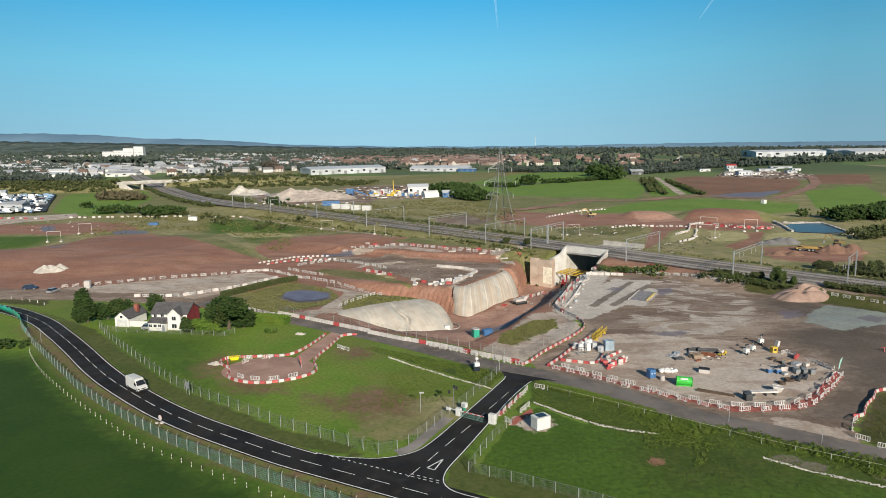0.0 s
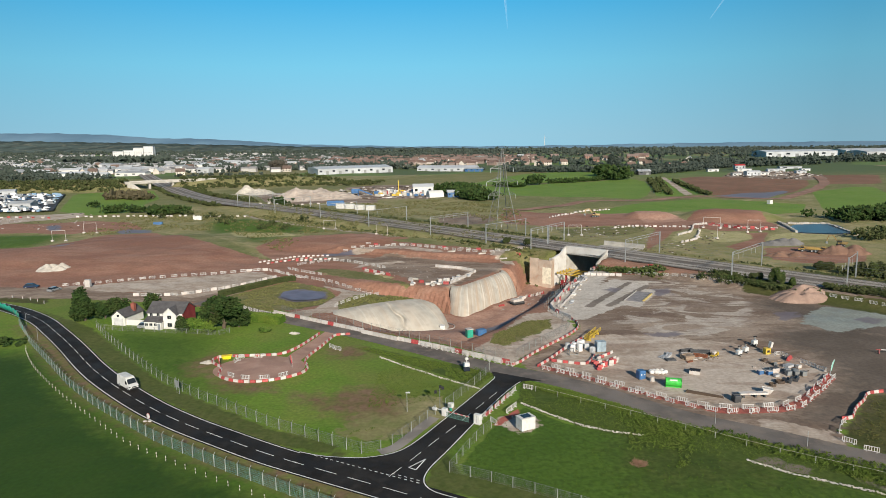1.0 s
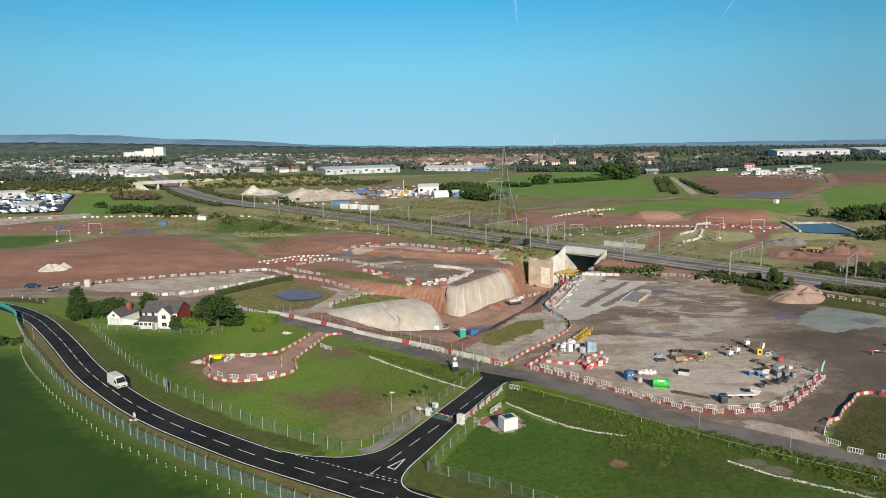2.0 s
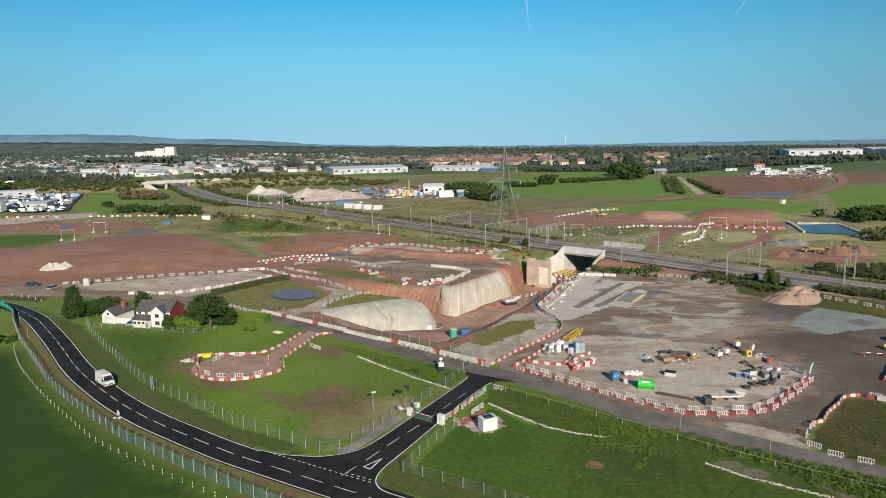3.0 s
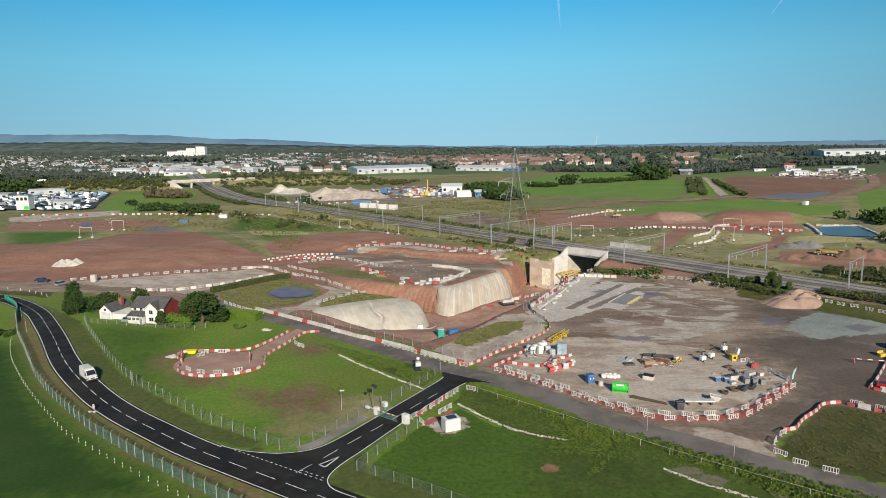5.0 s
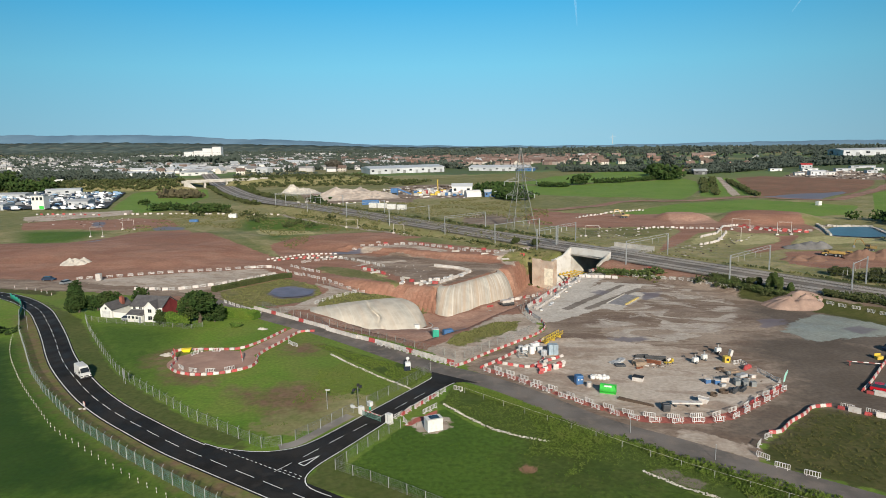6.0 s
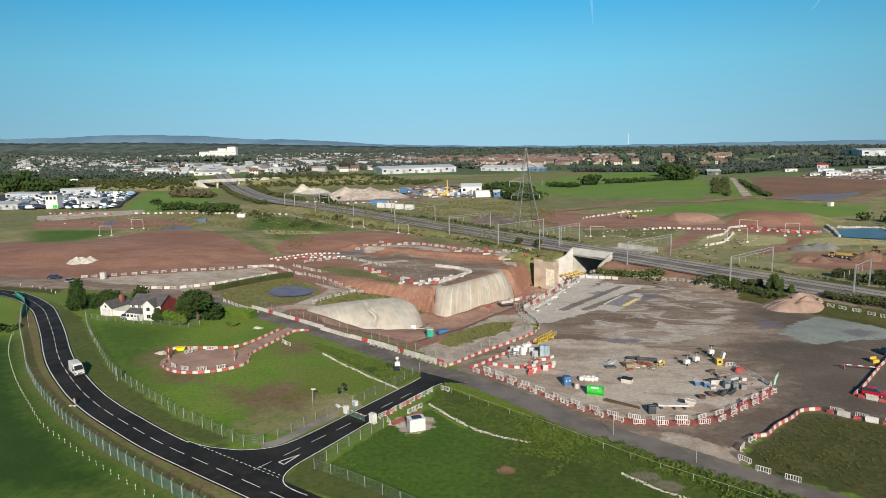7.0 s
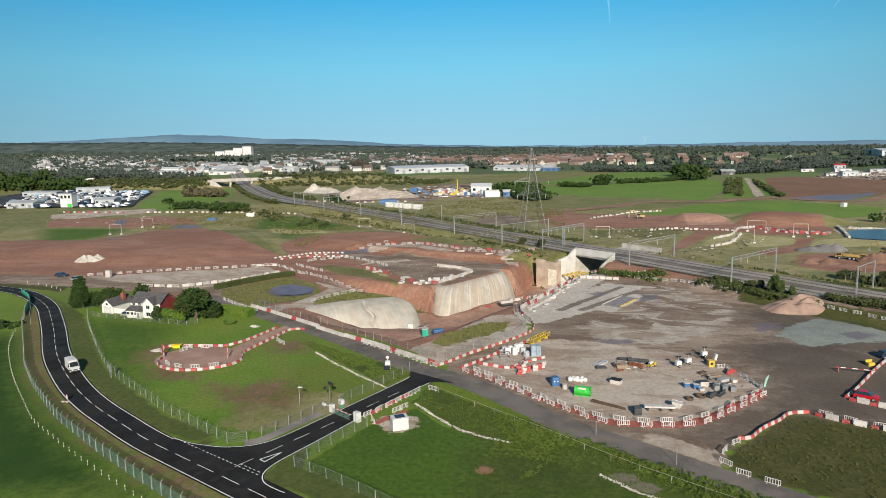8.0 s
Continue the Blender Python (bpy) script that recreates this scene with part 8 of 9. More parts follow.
for s, near, far, heavy in ((-28, 14, 27, False), (1, 0.3, 26.5, True), (40, 0.3, 26.5, True), (84, 0.0, 12.5, True), (86, 14, 26.5, True), (108, -1.5, 26.5, False), (146, 0, 26.5, True), (194, -1, 26, False), (241, -1, 26, False), (294, -1, 26, False), (330, 0, 27, True), (348, 0, 28, True)):
    portal(s, near, far, 8.2, heavy)
wires = thing("overhead_wires", "thin overhead contact wires above the tracks", "wires")
for off in (5.2, 9.0, 16.2, 20.0):
    for zz in (5.3, 6.4):
        a, b = on_rail(-150, off), on_rail(330, off)
        part("contact_wire", Shape().tube((*a, RAIL_Z + zz), (*b, RAIL_Z + zz), 0.02, sides=3), STEEL, wires)

# ---- pylon ----
py = thing("pylon", "tall grey steel lattice electricity pylon", "pylon", pose(42.3, 341, gz(42.3, 341) - 0.1, 0, 0, 20) @ Matrix.Diagonal((1.05, 1.05, 0.955, 1)))
levels = [(0, 5.6), (9, 4.4), (17, 3.2), (24, 2.1), (30, 1.5), (36, 1.1), (43.5, 0.25)]


def corners(h, w):
    return [Vector((sx * w, sy * w, h)) for sx, sy in ((-1, -1), (1, -1), (1, 1), (-1, 1))]


for c in range(4):
    sleg = Shape()
    run = [corners(h, w)[c] for h, w in levels]
    for q in run:
        sleg.v += [tuple(q + Vector(d)) for d in ((-0.11, -0.11, 0), (0.11, -0.11, 0), (0.11, 0.11, 0), (-0.11, 0.11, 0))]
    sleg.f = [(4 * i + j, 4 * i + (j + 1) % 4, 4 * i + 4 + (j + 1) % 4, 4 * i + 4 + j) for i in range(len(run) - 1) for j in range(4)]
    part("leg", sleg, LATTICE, py)
for (h0, w0), (h1, w1) in zip(levels, levels[1:]):
    lo, hi = corners(h0, w0), corners(h1, w1)
    br = Shape()
    for c in range(4):
        d = (c + 1) % 4
        br.tube(lo[c], hi[d], 0.055, sides=3).tube(lo[d], hi[c], 0.055, sides=3).tube(hi[c], hi[d], 0.055, sides=3)
        mid = (lo[c] + lo[d] + hi[c] + hi[d]) / 4
        br.tube((lo[c] + hi[c]) / 2, mid, 0.06, sides=3).tube((lo[d] + hi[d]) / 2, mid, 0.06, sides=3)
    part("bracing", br, LATTICE, py)
for h, reach, w in ((19.5, 7.0, 2.7), (26.5, 8.2, 1.9), (33.5, 6.0, 1.3)):
    for sd in (-1, 1):
        arm_s = Shape()
        tip = Vector((sd * reach, 0, h))
        for q in ((sd * w, -w, h), (sd * w, w, h), (sd * w, -w, h + 2.2), (sd * w, w, h + 2.2)):
            arm_s.tube(q, tip, 0.09, sides=3)
        for u in (0.35, 0.65):
            arm_s.tube(Vector((sd * w, -w, h)).lerp(tip, u), Vector((sd * w, w, h + 2.2)).lerp(tip, u), 0.05, sides=3)
        cross = part("cross_arm", arm_s, LATTICE, py)
        part("insulator", Shape().tube(tip, tip - Vector((0, 0, 2.2)), 0.12, sides=5), mat("pale insulator", (0.4, 0.42, 0.42), 0.4), cross)

# ---- height restriction goals ----
for x0, y0, x1, y1, h in ((-178.7, 324.7, -172.6, 325.6, 5.2), (-178.2, 352.9, -171.4, 352.9, 5.4), (-51.5, 356.5, -45.2, 356.1, 4.6), (-20.8, 330.6, -15.0, 327.6, 4.8), (72.6, 320.7, 78.7, 320.4, 5.0), (144.6, 341, 152.0, 338, 5.4), (159.6, 323.9, 165.6, 323.5, 6.0), (130.7, 309.6, 138, 306, 6.0)):
    t = thing("height_goal", "white banded goalpost height gauge over a haul road", "height gauge", group="height gauges")
    z0, z1 = gz(x0, y0), gz(x1, y1)
    part("post", Shape().tube((x0, y0, z0), (x0, y0, z0 + h), 0.085, sides=6), OFFWHITE, t)
    part("post", Shape().tube((x1, y1, z1), (x1, y1, z0 + h), 0.085, sides=6), OFFWHITE, t)
    part("cross_bar", Shape().tube((x0, y0, z0 + h), (x1, y1, z0 + h), 0.10, sides=6), OFFWHITE, t)
    for q, z in (((x0, y0), z0), ((x1, y1), z1)):
        part("foot", Shape().box(q[0] - 0.6, q[1] - 0.6, z - 0.1, q[0] + 0.6, q[1] + 0.6, z + 0.6, bevel=0.1), OFFWHITE, t)


# ---- distant buildings ----
def shed(name, label, x, y, yaw, w, d, h, wall, roof, rise=1.5, bands=4, group="", category="warehouse"):
    t = thing(name, label, category, pose(x, y, gz(x, y) - 0.2, 0, 0, yaw), group)
    part("wall", Shape().box(-w / 2, -d / 2, 0, w / 2, d / 2, h), wall, t)
    part("roof", Shape().prism([(-d / 2 - 0.4, h), (0, h + rise), (d / 2 + 0.4, h), (d / 2 + 0.4, h - 0.3), (-d / 2 - 0.4, h - 0.3)], "x", -w / 2 - 0.4, w / 2 + 0.4), roof, t)
    for k in range(bands):
        x0 = -w / 2 + (k + 0.25) * w / bands
        part("door" if k % 2 else "window", Shape().box(x0, -d / 2 - 0.08, 0 if k % 2 else h * 0.45, x0 + w / bands * 0.4, -d / 2 + 0.02, h * 0.6 if k % 2 else h * 0.75), MGREY if k % 2 else GLASS, t)
    return t


ROOFW = mat("white sheet roof", (0.47, 0.49, 0.51), 0.5, fine=0.4, big=0.05, vary=0.1)
ROOFG = mat("grey sheet roof", (0.34, 0.36, 0.38), 0.6, fine=0.4, big=0.05)
ROOFR = mat("red tile roof", (0.18, 0.135, 0.12), 0.85, fine=1.2, big=0.1, random_obj=0.25)
ROOFB = mat("brown tile roof", (0.15, 0.105, 0.085), 0.85, fine=1.2, big=0.1, random_obj=0.25)
BRICKF = mat("far red brick", (0.32, 0.19, 0.15), 0.9, fine=1.2, big=0.1, random_obj=0.25)
BRICKP = mat("far pale wall", (0.55, 0.50, 0.44), 0.9, fine=1.2, big=0.1, random_obj=0.25)
WALLG = mat("far grey cladding", (0.44, 0.46, 0.48), 0.7, fine=0.6, big=0.05, random_obj=0.15)
shed("warehouse", "long white warehouse with pale roof", -122, 952, 25, 106, 58, 7.5, WALLG, ROOFW, 2.5, 12)
shed("warehouse", "long low white warehouse", 16, 968, -14, 84, 30, 5, WALLG, ROOFW, 3, 9)
shed("warehouse", "blue fronted loading bays of a warehouse", 52, 940, -20, 24, 9, 4.5, BLUE, ROOFG, 1, 6)
for x, y, w in ((735, 1420, 150), (950, 1480, 190), (840, 1330, 60)):
    shed("warehouse", "huge pale distribution warehouse on the horizon", x, y, 4, w, 60, 11, WALLG, ROOFW, 3, 8, "distribution warehouses")
shed("site_office", "white gabled site shed on the brown field", 361, 772, 4, 16, 8, 5.0, WALLG, ROOFW, 1.0, 4, "", "shed")
shed("site_office", "red roofed site shed beyond the brown field", 398, 893, 0, 13, 7, 6, WALLG, mat("red sheet roof", (0.4, 0.04, 0.04), 0.6), 1.5, 3, "", "shed")
for k, (x, y, w) in enumerate(((330, 900, 16), (344, 775, 10), (420, 840, 22), (457, 842, 11), (470, 905, 30), (376, 776, 9), (318, 905, 12), (385, 850, 18), (430, 800, 12), (350, 860, 14))):
    shed("site_cabin", "low pale site cabin beyond the brown field", x, y, 3, w, 6, 3.2, WHITE if k % 2 else WALLG, ROOFG, 0.4, 2, "far site cabins", "cabin")
# batching compound beyond the railway
shed("shed", "white square workshop shed in the compound", -6, 572, 4, 17, 12, 7.0, WHITE, ROOFW, 2.2, 3, "", "shed")
tent = thing("storage_tent", "white barrel vaulted storage tent", "tent", pose(4.5, 546, gz(4, 546), 0, 0, 18))
arc = [(5.6 * math.cos(a), 5.6 * math.sin(a)) for a in np.linspace(0, math.pi, 13)]
part("canopy", Shape().prism(arc, "x", -6, 6), WHITE, tent, smooth=False)
part("end_door", Shape().box(5.98, -1.8, 0, 6.06, 1.8, 3.6), ROOFG, tent)
shed("shed", "blue and white compound building", 19, 540, 8, 9, 7, 4.5, BLUE, ROOFW, 1.5, 3, "", "shed")


def box_unit(label, x, y, yaw, w, d, h, material, group=""):
    t = thing("container", label, "container", at(x, y, yaw), group)
    part("body", Shape().box(-w / 2, -d / 2, 0.1, w / 2, d / 2, h, bevel=0.06), material, t)
    part("doors", Shape().box(w / 2 - 0.02, -d / 2 + 0.15, 0.25, w / 2 + 0.05, d / 2 - 0.15, h - 0.2), material, t)
    part("base_rail", Shape().box(-w / 2, -d / 2 - 0.04, 0, w / 2, d / 2 + 0.04, 0.1), STEEL, t)
    return t


box_unit("long blue shipping container by the aggregate heap", -66, 484, 5, 12.2, 2.5, 3.4, BLUE)
for x, y in ((-58.5, 459), (-51.5, 456), (-44.5, 453), (-37, 450)):
    box_unit("white trailer unit beside the railway scrub", x, y, -20, 6.0, 2.6, 3.4, WHITE, "white trailer units")
rng = random.Random(21)
for k in range(60):
    m_ = rng.choice((BLUE, WHITE, LGREY, REDPL, WHITE, YELLOW, CONC, OFFWHITE, MGREY))
    box_unit("stacked plant and container in the compound", -48 + rng.uniform(0, 44), 556 + rng.uniform(0, 44), rng.uniform(-30, 30), rng.uniform(1.8, 5), rng.uniform(1.5, 2.5), rng.uniform(1.4, 3.2), m_, "compound containers")
rig = thing("piling_rig", "yellow piling rig with a tall mast", "piling rig", at(-27, 575))
part("mast", Shape().box(-0.3, -0.3, 0, 0.3, 0.3, 12.5), YELLOW, rig)
part("body", Shape().box(-1.6, -2.4, 0.6, 1.6, 1.2, 2.8, bevel=0.2), YELLOW, rig)
part("track", Shape().box(-2.8, -3.2, 0, 2.8, 1.8, 0.7, bevel=0.2), DARK, rig)
plant = thing("screening_plant", "blue screening plant with conveyor", "plant", at(-62, 560))
part("hopper", Shape().box(-3, -2, 2.5, 3, 2, 6, bevel=0.3), BLUE, plant)
for x, y in ((-2.5, -1.5), (2.5, -1.5), (-2.5, 1.5), (2.5, 1.5)):
    part("leg", Shape().box(x - 0.2, y - 0.2, 0, x + 0.2, y + 0.2, 2.6), BLUE, plant)
part("conveyor", Shape().box(-0.5, -0.5, 0, 0.5, 0.5, 12, pose(3, 0, 5.5, 0, 112, 0)), BLUE, plant)
box_unit("small blue skip on the red earth", -152, 384, 10, 5, 2.4, 1.5, BLUE)
box_unit("small white cabin beside the earth mound", -105.8, 219.6, 4, 1.7, 1.5, 2.5, OFFWHITE)
box_unit("small white cabin at the site fence", -138, 408, 4, 5, 2.2, 2.4, WHITE)
box_unit("white machine cabin on the green field", 232, 455, 30, 3, 2.4, 2.6, WHITE)
# depot with parked vehicles
YARD = asphalt("dark depot yard", (0.06, 0.062, 0.068), (0.085, 0.085, 0.088), (0.04, 0.04, 0.042))
depot_yard = tagged(new("depot_yard", mesh_of("depot_yard", Shape().add([(x, y, 0.9) for x, y in ((-260, 466), (-293, 530), (-338, 620), (-470, 612), (-430, 462))], [(0, 1, 2, 3, 4)]), YARD)), "dark tarmac depot yard full of vehicles", "yard", kind="structure")
dep = thing("control_tower", "white box shaped depot tower with square windows", "tower", pose(-312, 466, 0.5, 0, 0, 6))
part("wall", Shape().box(-4.6, -3, 0, 4.6, 4, 10), WHITE, dep)
part("roof", Shape().box(-4.9, -3.3, 10, 4.9, 4.3, 10.4), ROOFG, dep)
for k in range(3):
    part("window", Shape().box(-4.0 + k * 2.9, -3.08, 6.8, -2.2 + k * 2.9, -2.98, 9.0), GLASS, dep)
part("green_door", Shape().box(0.8, -3.08, 0.2, 4.2, -2.98, 2.6), GREENP, dep)
shed("depot_building", "low white depot building", -297, 492, 8, 15, 12, 4.8, WALLG, ROOFG, 1.5, 4, "depot buildings", "depot")
shed("depot_building", "long white depot building", -352, 470, 4, 22, 14, 4.8, WALLG, ROOFG, 1.5, 4, "depot buildings", "depot")
shed("depot_building", "long white depot workshop", -415, 566, 3, 34, 12, 5, WALLG, ROOFG, 1, 5, "depot buildings", "depot")
shed("depot_building", "pale workshop at the back of the depot", -392, 606, 25, 30, 12, 5.5, WALLG, ROOFW, 1, 4, "depot buildings", "depot")
proto = {}


def small_vehicle(kind, paint, m):
    if (kind, paint.name) in proto:
        return copy_thing(proto[(kind, paint.name)], m)
    t = thing("parked_van" if kind else "parked_car", "white van parked in the depot yard" if kind else "small car parked in the depot yard", "van" if kind else "car", m, "vehicles in the depot yard")
    L, H = (3.0, 2.4) if kind else (2.1, 1.45)
    part("body", Shape().prism([(-L, 0.3), (L, 0.3), (L, 1.0), (L - 0.9, 1.1), (L - 1.5, H), (-L, H)] if kind else [(-L, 0.3), (L, 0.3), (L, 0.75), (L - 0.9, 0.9), (L - 1.5, H), (-L + 0.6, H), (-L, 0.9)], "y", -0.95, 0.95), paint, t)
    part("windscreen", Shape().add([(L - 0.88, -0.8, 1.15 if kind else 0.95), (L - 0.88, 0.8, 1.15 if kind else 0.95), (L - 1.4, 0.75, H - 0.1), (L - 1.4, -0.75, H - 0.1)], [(0, 1, 2, 3)]), GLASS, t)
    proto[(kind, paint.name)] = t
    return t


rng = random.Random(33)
for k in range(330):
    u, v = rng.random(), rng.random()
    y = 459 + 7.0 * int(v * 22) + rng.uniform(-0.6, 0.6)
    x = -259 - 0.49 * (y - 452) - 3.2 * int(u * 34)
    if abs(x + 297) < 11 and abs(y - 492) < 11:
        continue
    if abs(x + 312) < 9 and abs(y - 466) < 8:
        continue
    small_vehicle(rng.random() < 0.28, rng.choice((CAR_WHITE, CAR_WHITE, CAR_WHITE, CAR_WHITE, CAR_SILVER, CAR_SILVER, CAR_DARK, CAR_PALEBLUE)), pose(x, y, 0.95, 0, 0, rng.choice((0, 15, 100))))
# far road bridge over the railway
ob_ = thing("road_bridge", "long pale concrete road bridge over the railway", "bridge")
bm_ = pose(-270, 690, -1.2, 0, 0, 33)
part("deck", Shape().box(-42, -5, 7.0, 46, 5, 8.4, bm_), CONC, ob_)
for yy in (-5.2, 4.9):
    part("parapet", Shape().box(-42, yy, 8.4, 46, yy + 0.3, 9.6, bm_), CONC, ob_)
for x in (-19, 3, 22):
    part("pier", Shape().box(x - 1, -4, 0, x + 1, 4, 7.0, bm_), CONC, ob_)
for x0, x1 in ((-40, -25), (24, 40)):
    part("abutment", Shape().prism([(x0, -1), (x1, -1), (x1 if x0 > 0 else x1 - 9, 7.0), (x0 + (9 if x0 > 0 else 0), 7.0)], "y", -5.1, 5.1).moved(bm_), CONC, ob_)
# the road that crosses it, on its bank
bank_x = np.arange(-640, -300, 6.0)
bank_line = np.stack([bank_x, BANK(bank_x)], 1)
tagged(new("bank_road", mesh_of("bank_road", ribbon(bank_line, 4.0, -4.0, height(bank_line[:, 0], bank_line[:, 1]) + 0.3), OLDROAD)), "grey main road running along the bank", "road", kind="structure")
rail_ = thing("crash_barrier", "pale crash barrier along the bank road", "barrier")
part("rail", ribbon(bank_line, -4.6, -4.9, height(bank_line[:, 0], bank_line[:, 1]) + 1.0), GALV, rail_)
for q in bank_line[::2]:
    part("post", Shape().box(-0.15, -0.15, -0.5, 0.15, 0.15, 1.1, at(q[0], q[1] - 4.8)), GALV, rail_)
box_unit("white lorry trailer on the bank road", -440, 664, 4, 13, 2.5, 4.0, WHITE)
# tower blocks
for x, half, top_ in ((-663.5, 10.4, 31.5), (-641.5, 9.8, 33.5), (-621.5, 9.8, 38.0), (-600.5, 9.4, 41.5)):
    t = thing("tower_block", "white slab block of flats above the town", "flats", pose(x, 1405, gz(x, 1405) - 3.6, 0, 0, 4), "white blocks of flats")
    part("wall", Shape().box(-half, -7, 0, half, 7, top_), WHITE, t)
    part("roof", Shape().box(-half - 0.3, -7.3, top_, half + 0.3, 7.3, top_ + 1), ROOFG, t)
    for fl_ in range(8):
        for k in range(4):
            x0 = -half + 1.2 + k * (2 * half - 2.0) / 4
            part("window", Shape().box(x0, -7.1, 5.5 + fl_ * 3.4, x0 + 2.6, -6.95, 6.9 + fl_ * 3.4), LGREY, t)
# houses of the town
hp = {}


def town_house(kind, x, y, yaw):
    m = pose(x, y, gz(x, y) - 0.2, 0, 0, yaw)
    if kind in hp:
        return copy_thing(hp[kind], m)
    wallm, roofm, w, d, h = kind
    wallm, roofm = MATS[wallm], MATS[roofm]
    t = thing("town_house", "two storey house with tiled roof in the town", "house", m, "houses of the town")
    part("wall", Shape().prism([(-d / 2, 0), (d / 2, 0), (d / 2, h), (0, h + d * 0.42), (-d / 2, h)], "x", -w / 2, w / 2), wallm, t)
    rs = gable_roof(-w / 2, w / 2, -d / 2, d / 2, h, h + d * 0.42, 0.5, 0.3)
    part("roof", rs, roofm, t)
    ws = Shape()
    for i in range(max(2, int(w / 4))):
        for z in (1.2, 3.7):
            ws.box(-w / 2 + 1 + i * 4, -d / 2 - 0.06, z, -w / 2 + 2.4 + i * 4, -d / 2 + 0.02, z + 1.2)
    tagged(part("glazing", ws, GLASS, t), kind="stuff")
    hp[kind] = t
    return t


KINDS = [("far red brick", "red tile roof", 18, 9, 5.4), ("far red brick", "brown tile roof", 11, 9, 5.4), ("far pale wall", "brown tile roof", 12, 9, 5.2), ("far red brick", "red tile roof", 30, 9, 5.6), ("far pale wall", "grey sheet roof", 14, 10, 5.0)]
rng = random.Random(55)
for k in range(45):
    y = rng.uniform(1080, 1650)
    town_house(KINDS[rng.choice((0, 1, 2, 3, 4, 2))], -0.16 * y + rng.uniform(0, 0.46) * y, y, rng.choice((0, 10, -15, 60)))
for k in range(60):
    y = rng.uniform(950, 1700)
    town_house(KINDS[rng.choice((1, 2, 4, 2, 4))], -0.62 * y + rng.uniform(0, 0.46) * y, y, rng.choice((0, 20, -20, 80)))
for k in range(6):
    y = rng.uniform(900, 1250)
    town_house(KINDS[rng.choice((1, 2, 4))], 0.27 * y + rng.uniform(0, 0.16) * y, y, rng.uniform(0, 90))
for k in range(80):
    y = rng.uniform(960, 1900)
    x = -0.62 * y + rng.uniform(0, 0.36) * y
    shed("industrial_unit", "pale industrial unit at the edge of town", x, y, rng.choice((0, 8, -12)), rng.uniform(12, 38), rng.uniform(9, 18), rng.uniform(4, 7), rng.choice((WALLG, WHITE, WHITE)), rng.choice((ROOFW, ROOFG, ROOFW)), 2, 2, "industrial units", "industrial unit")
shed("farm_building", "red brick farm building among trees", 222, 816, 10, 20, 9, 5, BRICKF, ROOFB, 3, 3, "", "farm")
shed("farm_building", "dark open fronted barn beside the farm", 249, 812, 5, 15, 10, 4.5, DGREY, ROOFG, 2, 2, "", "farm")
for x, y, yw, w_, d_, h_, roof_ in ((-505, 925, 10, 52, 24, 6, ROOFW), (-548, 1010, 4, 30, 14, 7, ROOFW), (-470, 1060, 8, 60, 24, 6, ROOFW), (-690, 1010, 5, 34, 14, 5, ROOFG), (-425, 945, -4, 44, 16, 5, ROOFG), (-455, 905, 6, 30, 12, 5, ROOFW), (-410, 1180, 3, 60, 22, 7, ROOFW), (-360, 1250, 3, 46, 16, 8, ROOFW)):
    shed("industrial_unit", "broad white roofed industrial unit at the edge of town", x, y, yw, w_, d_, h_, WHITE, roof_, 2.4, 4, "industrial units", "industrial unit")
wt = thing("wind_turbine", "white wind turbine far on the horizon", "wind turbine", pose(500, 3400, 0))
part("tower", Shape().tube((0, 0, 0), (0, 0, 40), 1.3, 0.8, 8), WHITE, wt)
part("nacelle", Shape().box(-1.2, -3, 39, 1.2, 2, 41.5, bevel=0.5), WHITE, wt)
for a in (95, 215, 335):
    part("blade", Shape().tube((0, -3.4, 40), (15 * math.cos(radians(a)), -3.4, 40 + 15 * math.sin(radians(a))), 0.6, 0.2, 5), WHITE, wt)


# ---- distant trees ----
def wood(name, label, spots, size, seed, material=FAR, per=5, leaf=0.5):
    """Far trees: ragged clumps heaped about each spot; one object."""
    r = np.random.RandomState(seed)
    sp = np.array(spots, float)
    n = len(sp)
    oc = np.array(OCTA, float)
    base = np.repeat(sp, per, 0)
    k = np.repeat(size * (0.6 + 0.8 * r.rand(n)), per)
    hz = height(base[:, 0], base[:, 1])
    ctr = np.stack([base[:, 0] + r.randn(len(base)) * k * 0.45, base[:, 1] + r.randn(len(base)) * k * 0.45, hz + k * (0.25 + 0.75 * r.rand(len(base)))], 1)
    v = ctr[:, None, :] + oc[None] * (k * leaf)[:, None, None] * (0.5 + 0.9 * r.rand(len(base), 6, 1)) + r.randn(len(base), 6, 3) * (k * leaf * 0.25)[:, None, None]
    f = (np.arange(len(base)) * 6)[:, None, None] + np.array(OCTF)[None]
    me = bpy.data.meshes.new(name)
    me.from_pydata(v.reshape(-1, 3).tolist(), [], f.reshape(-1, 3).tolist())
    me.materials.append(material)
    return tagged(new(name, me), label, "trees", kind="stuff")


r = np.random.RandomState(77)


def scatter(n, y0, y1, u0, u1, lump=0.5):
    """Spots between two depths and two bearings, gathered in belts."""
    y = y0 * (y1 / y0) ** r.rand(n * 3)
    x = 27 + y * (u0 + (u1 - u0) * r.rand(n * 3))
    keepers = wobble(x, y * 2.2, 260 + y0 * 0.1, 9) + 0.6 * wobble(x, y, 90, 10) > lump - 0.5
    return np.stack([x, y], 1)[keepers][:n]


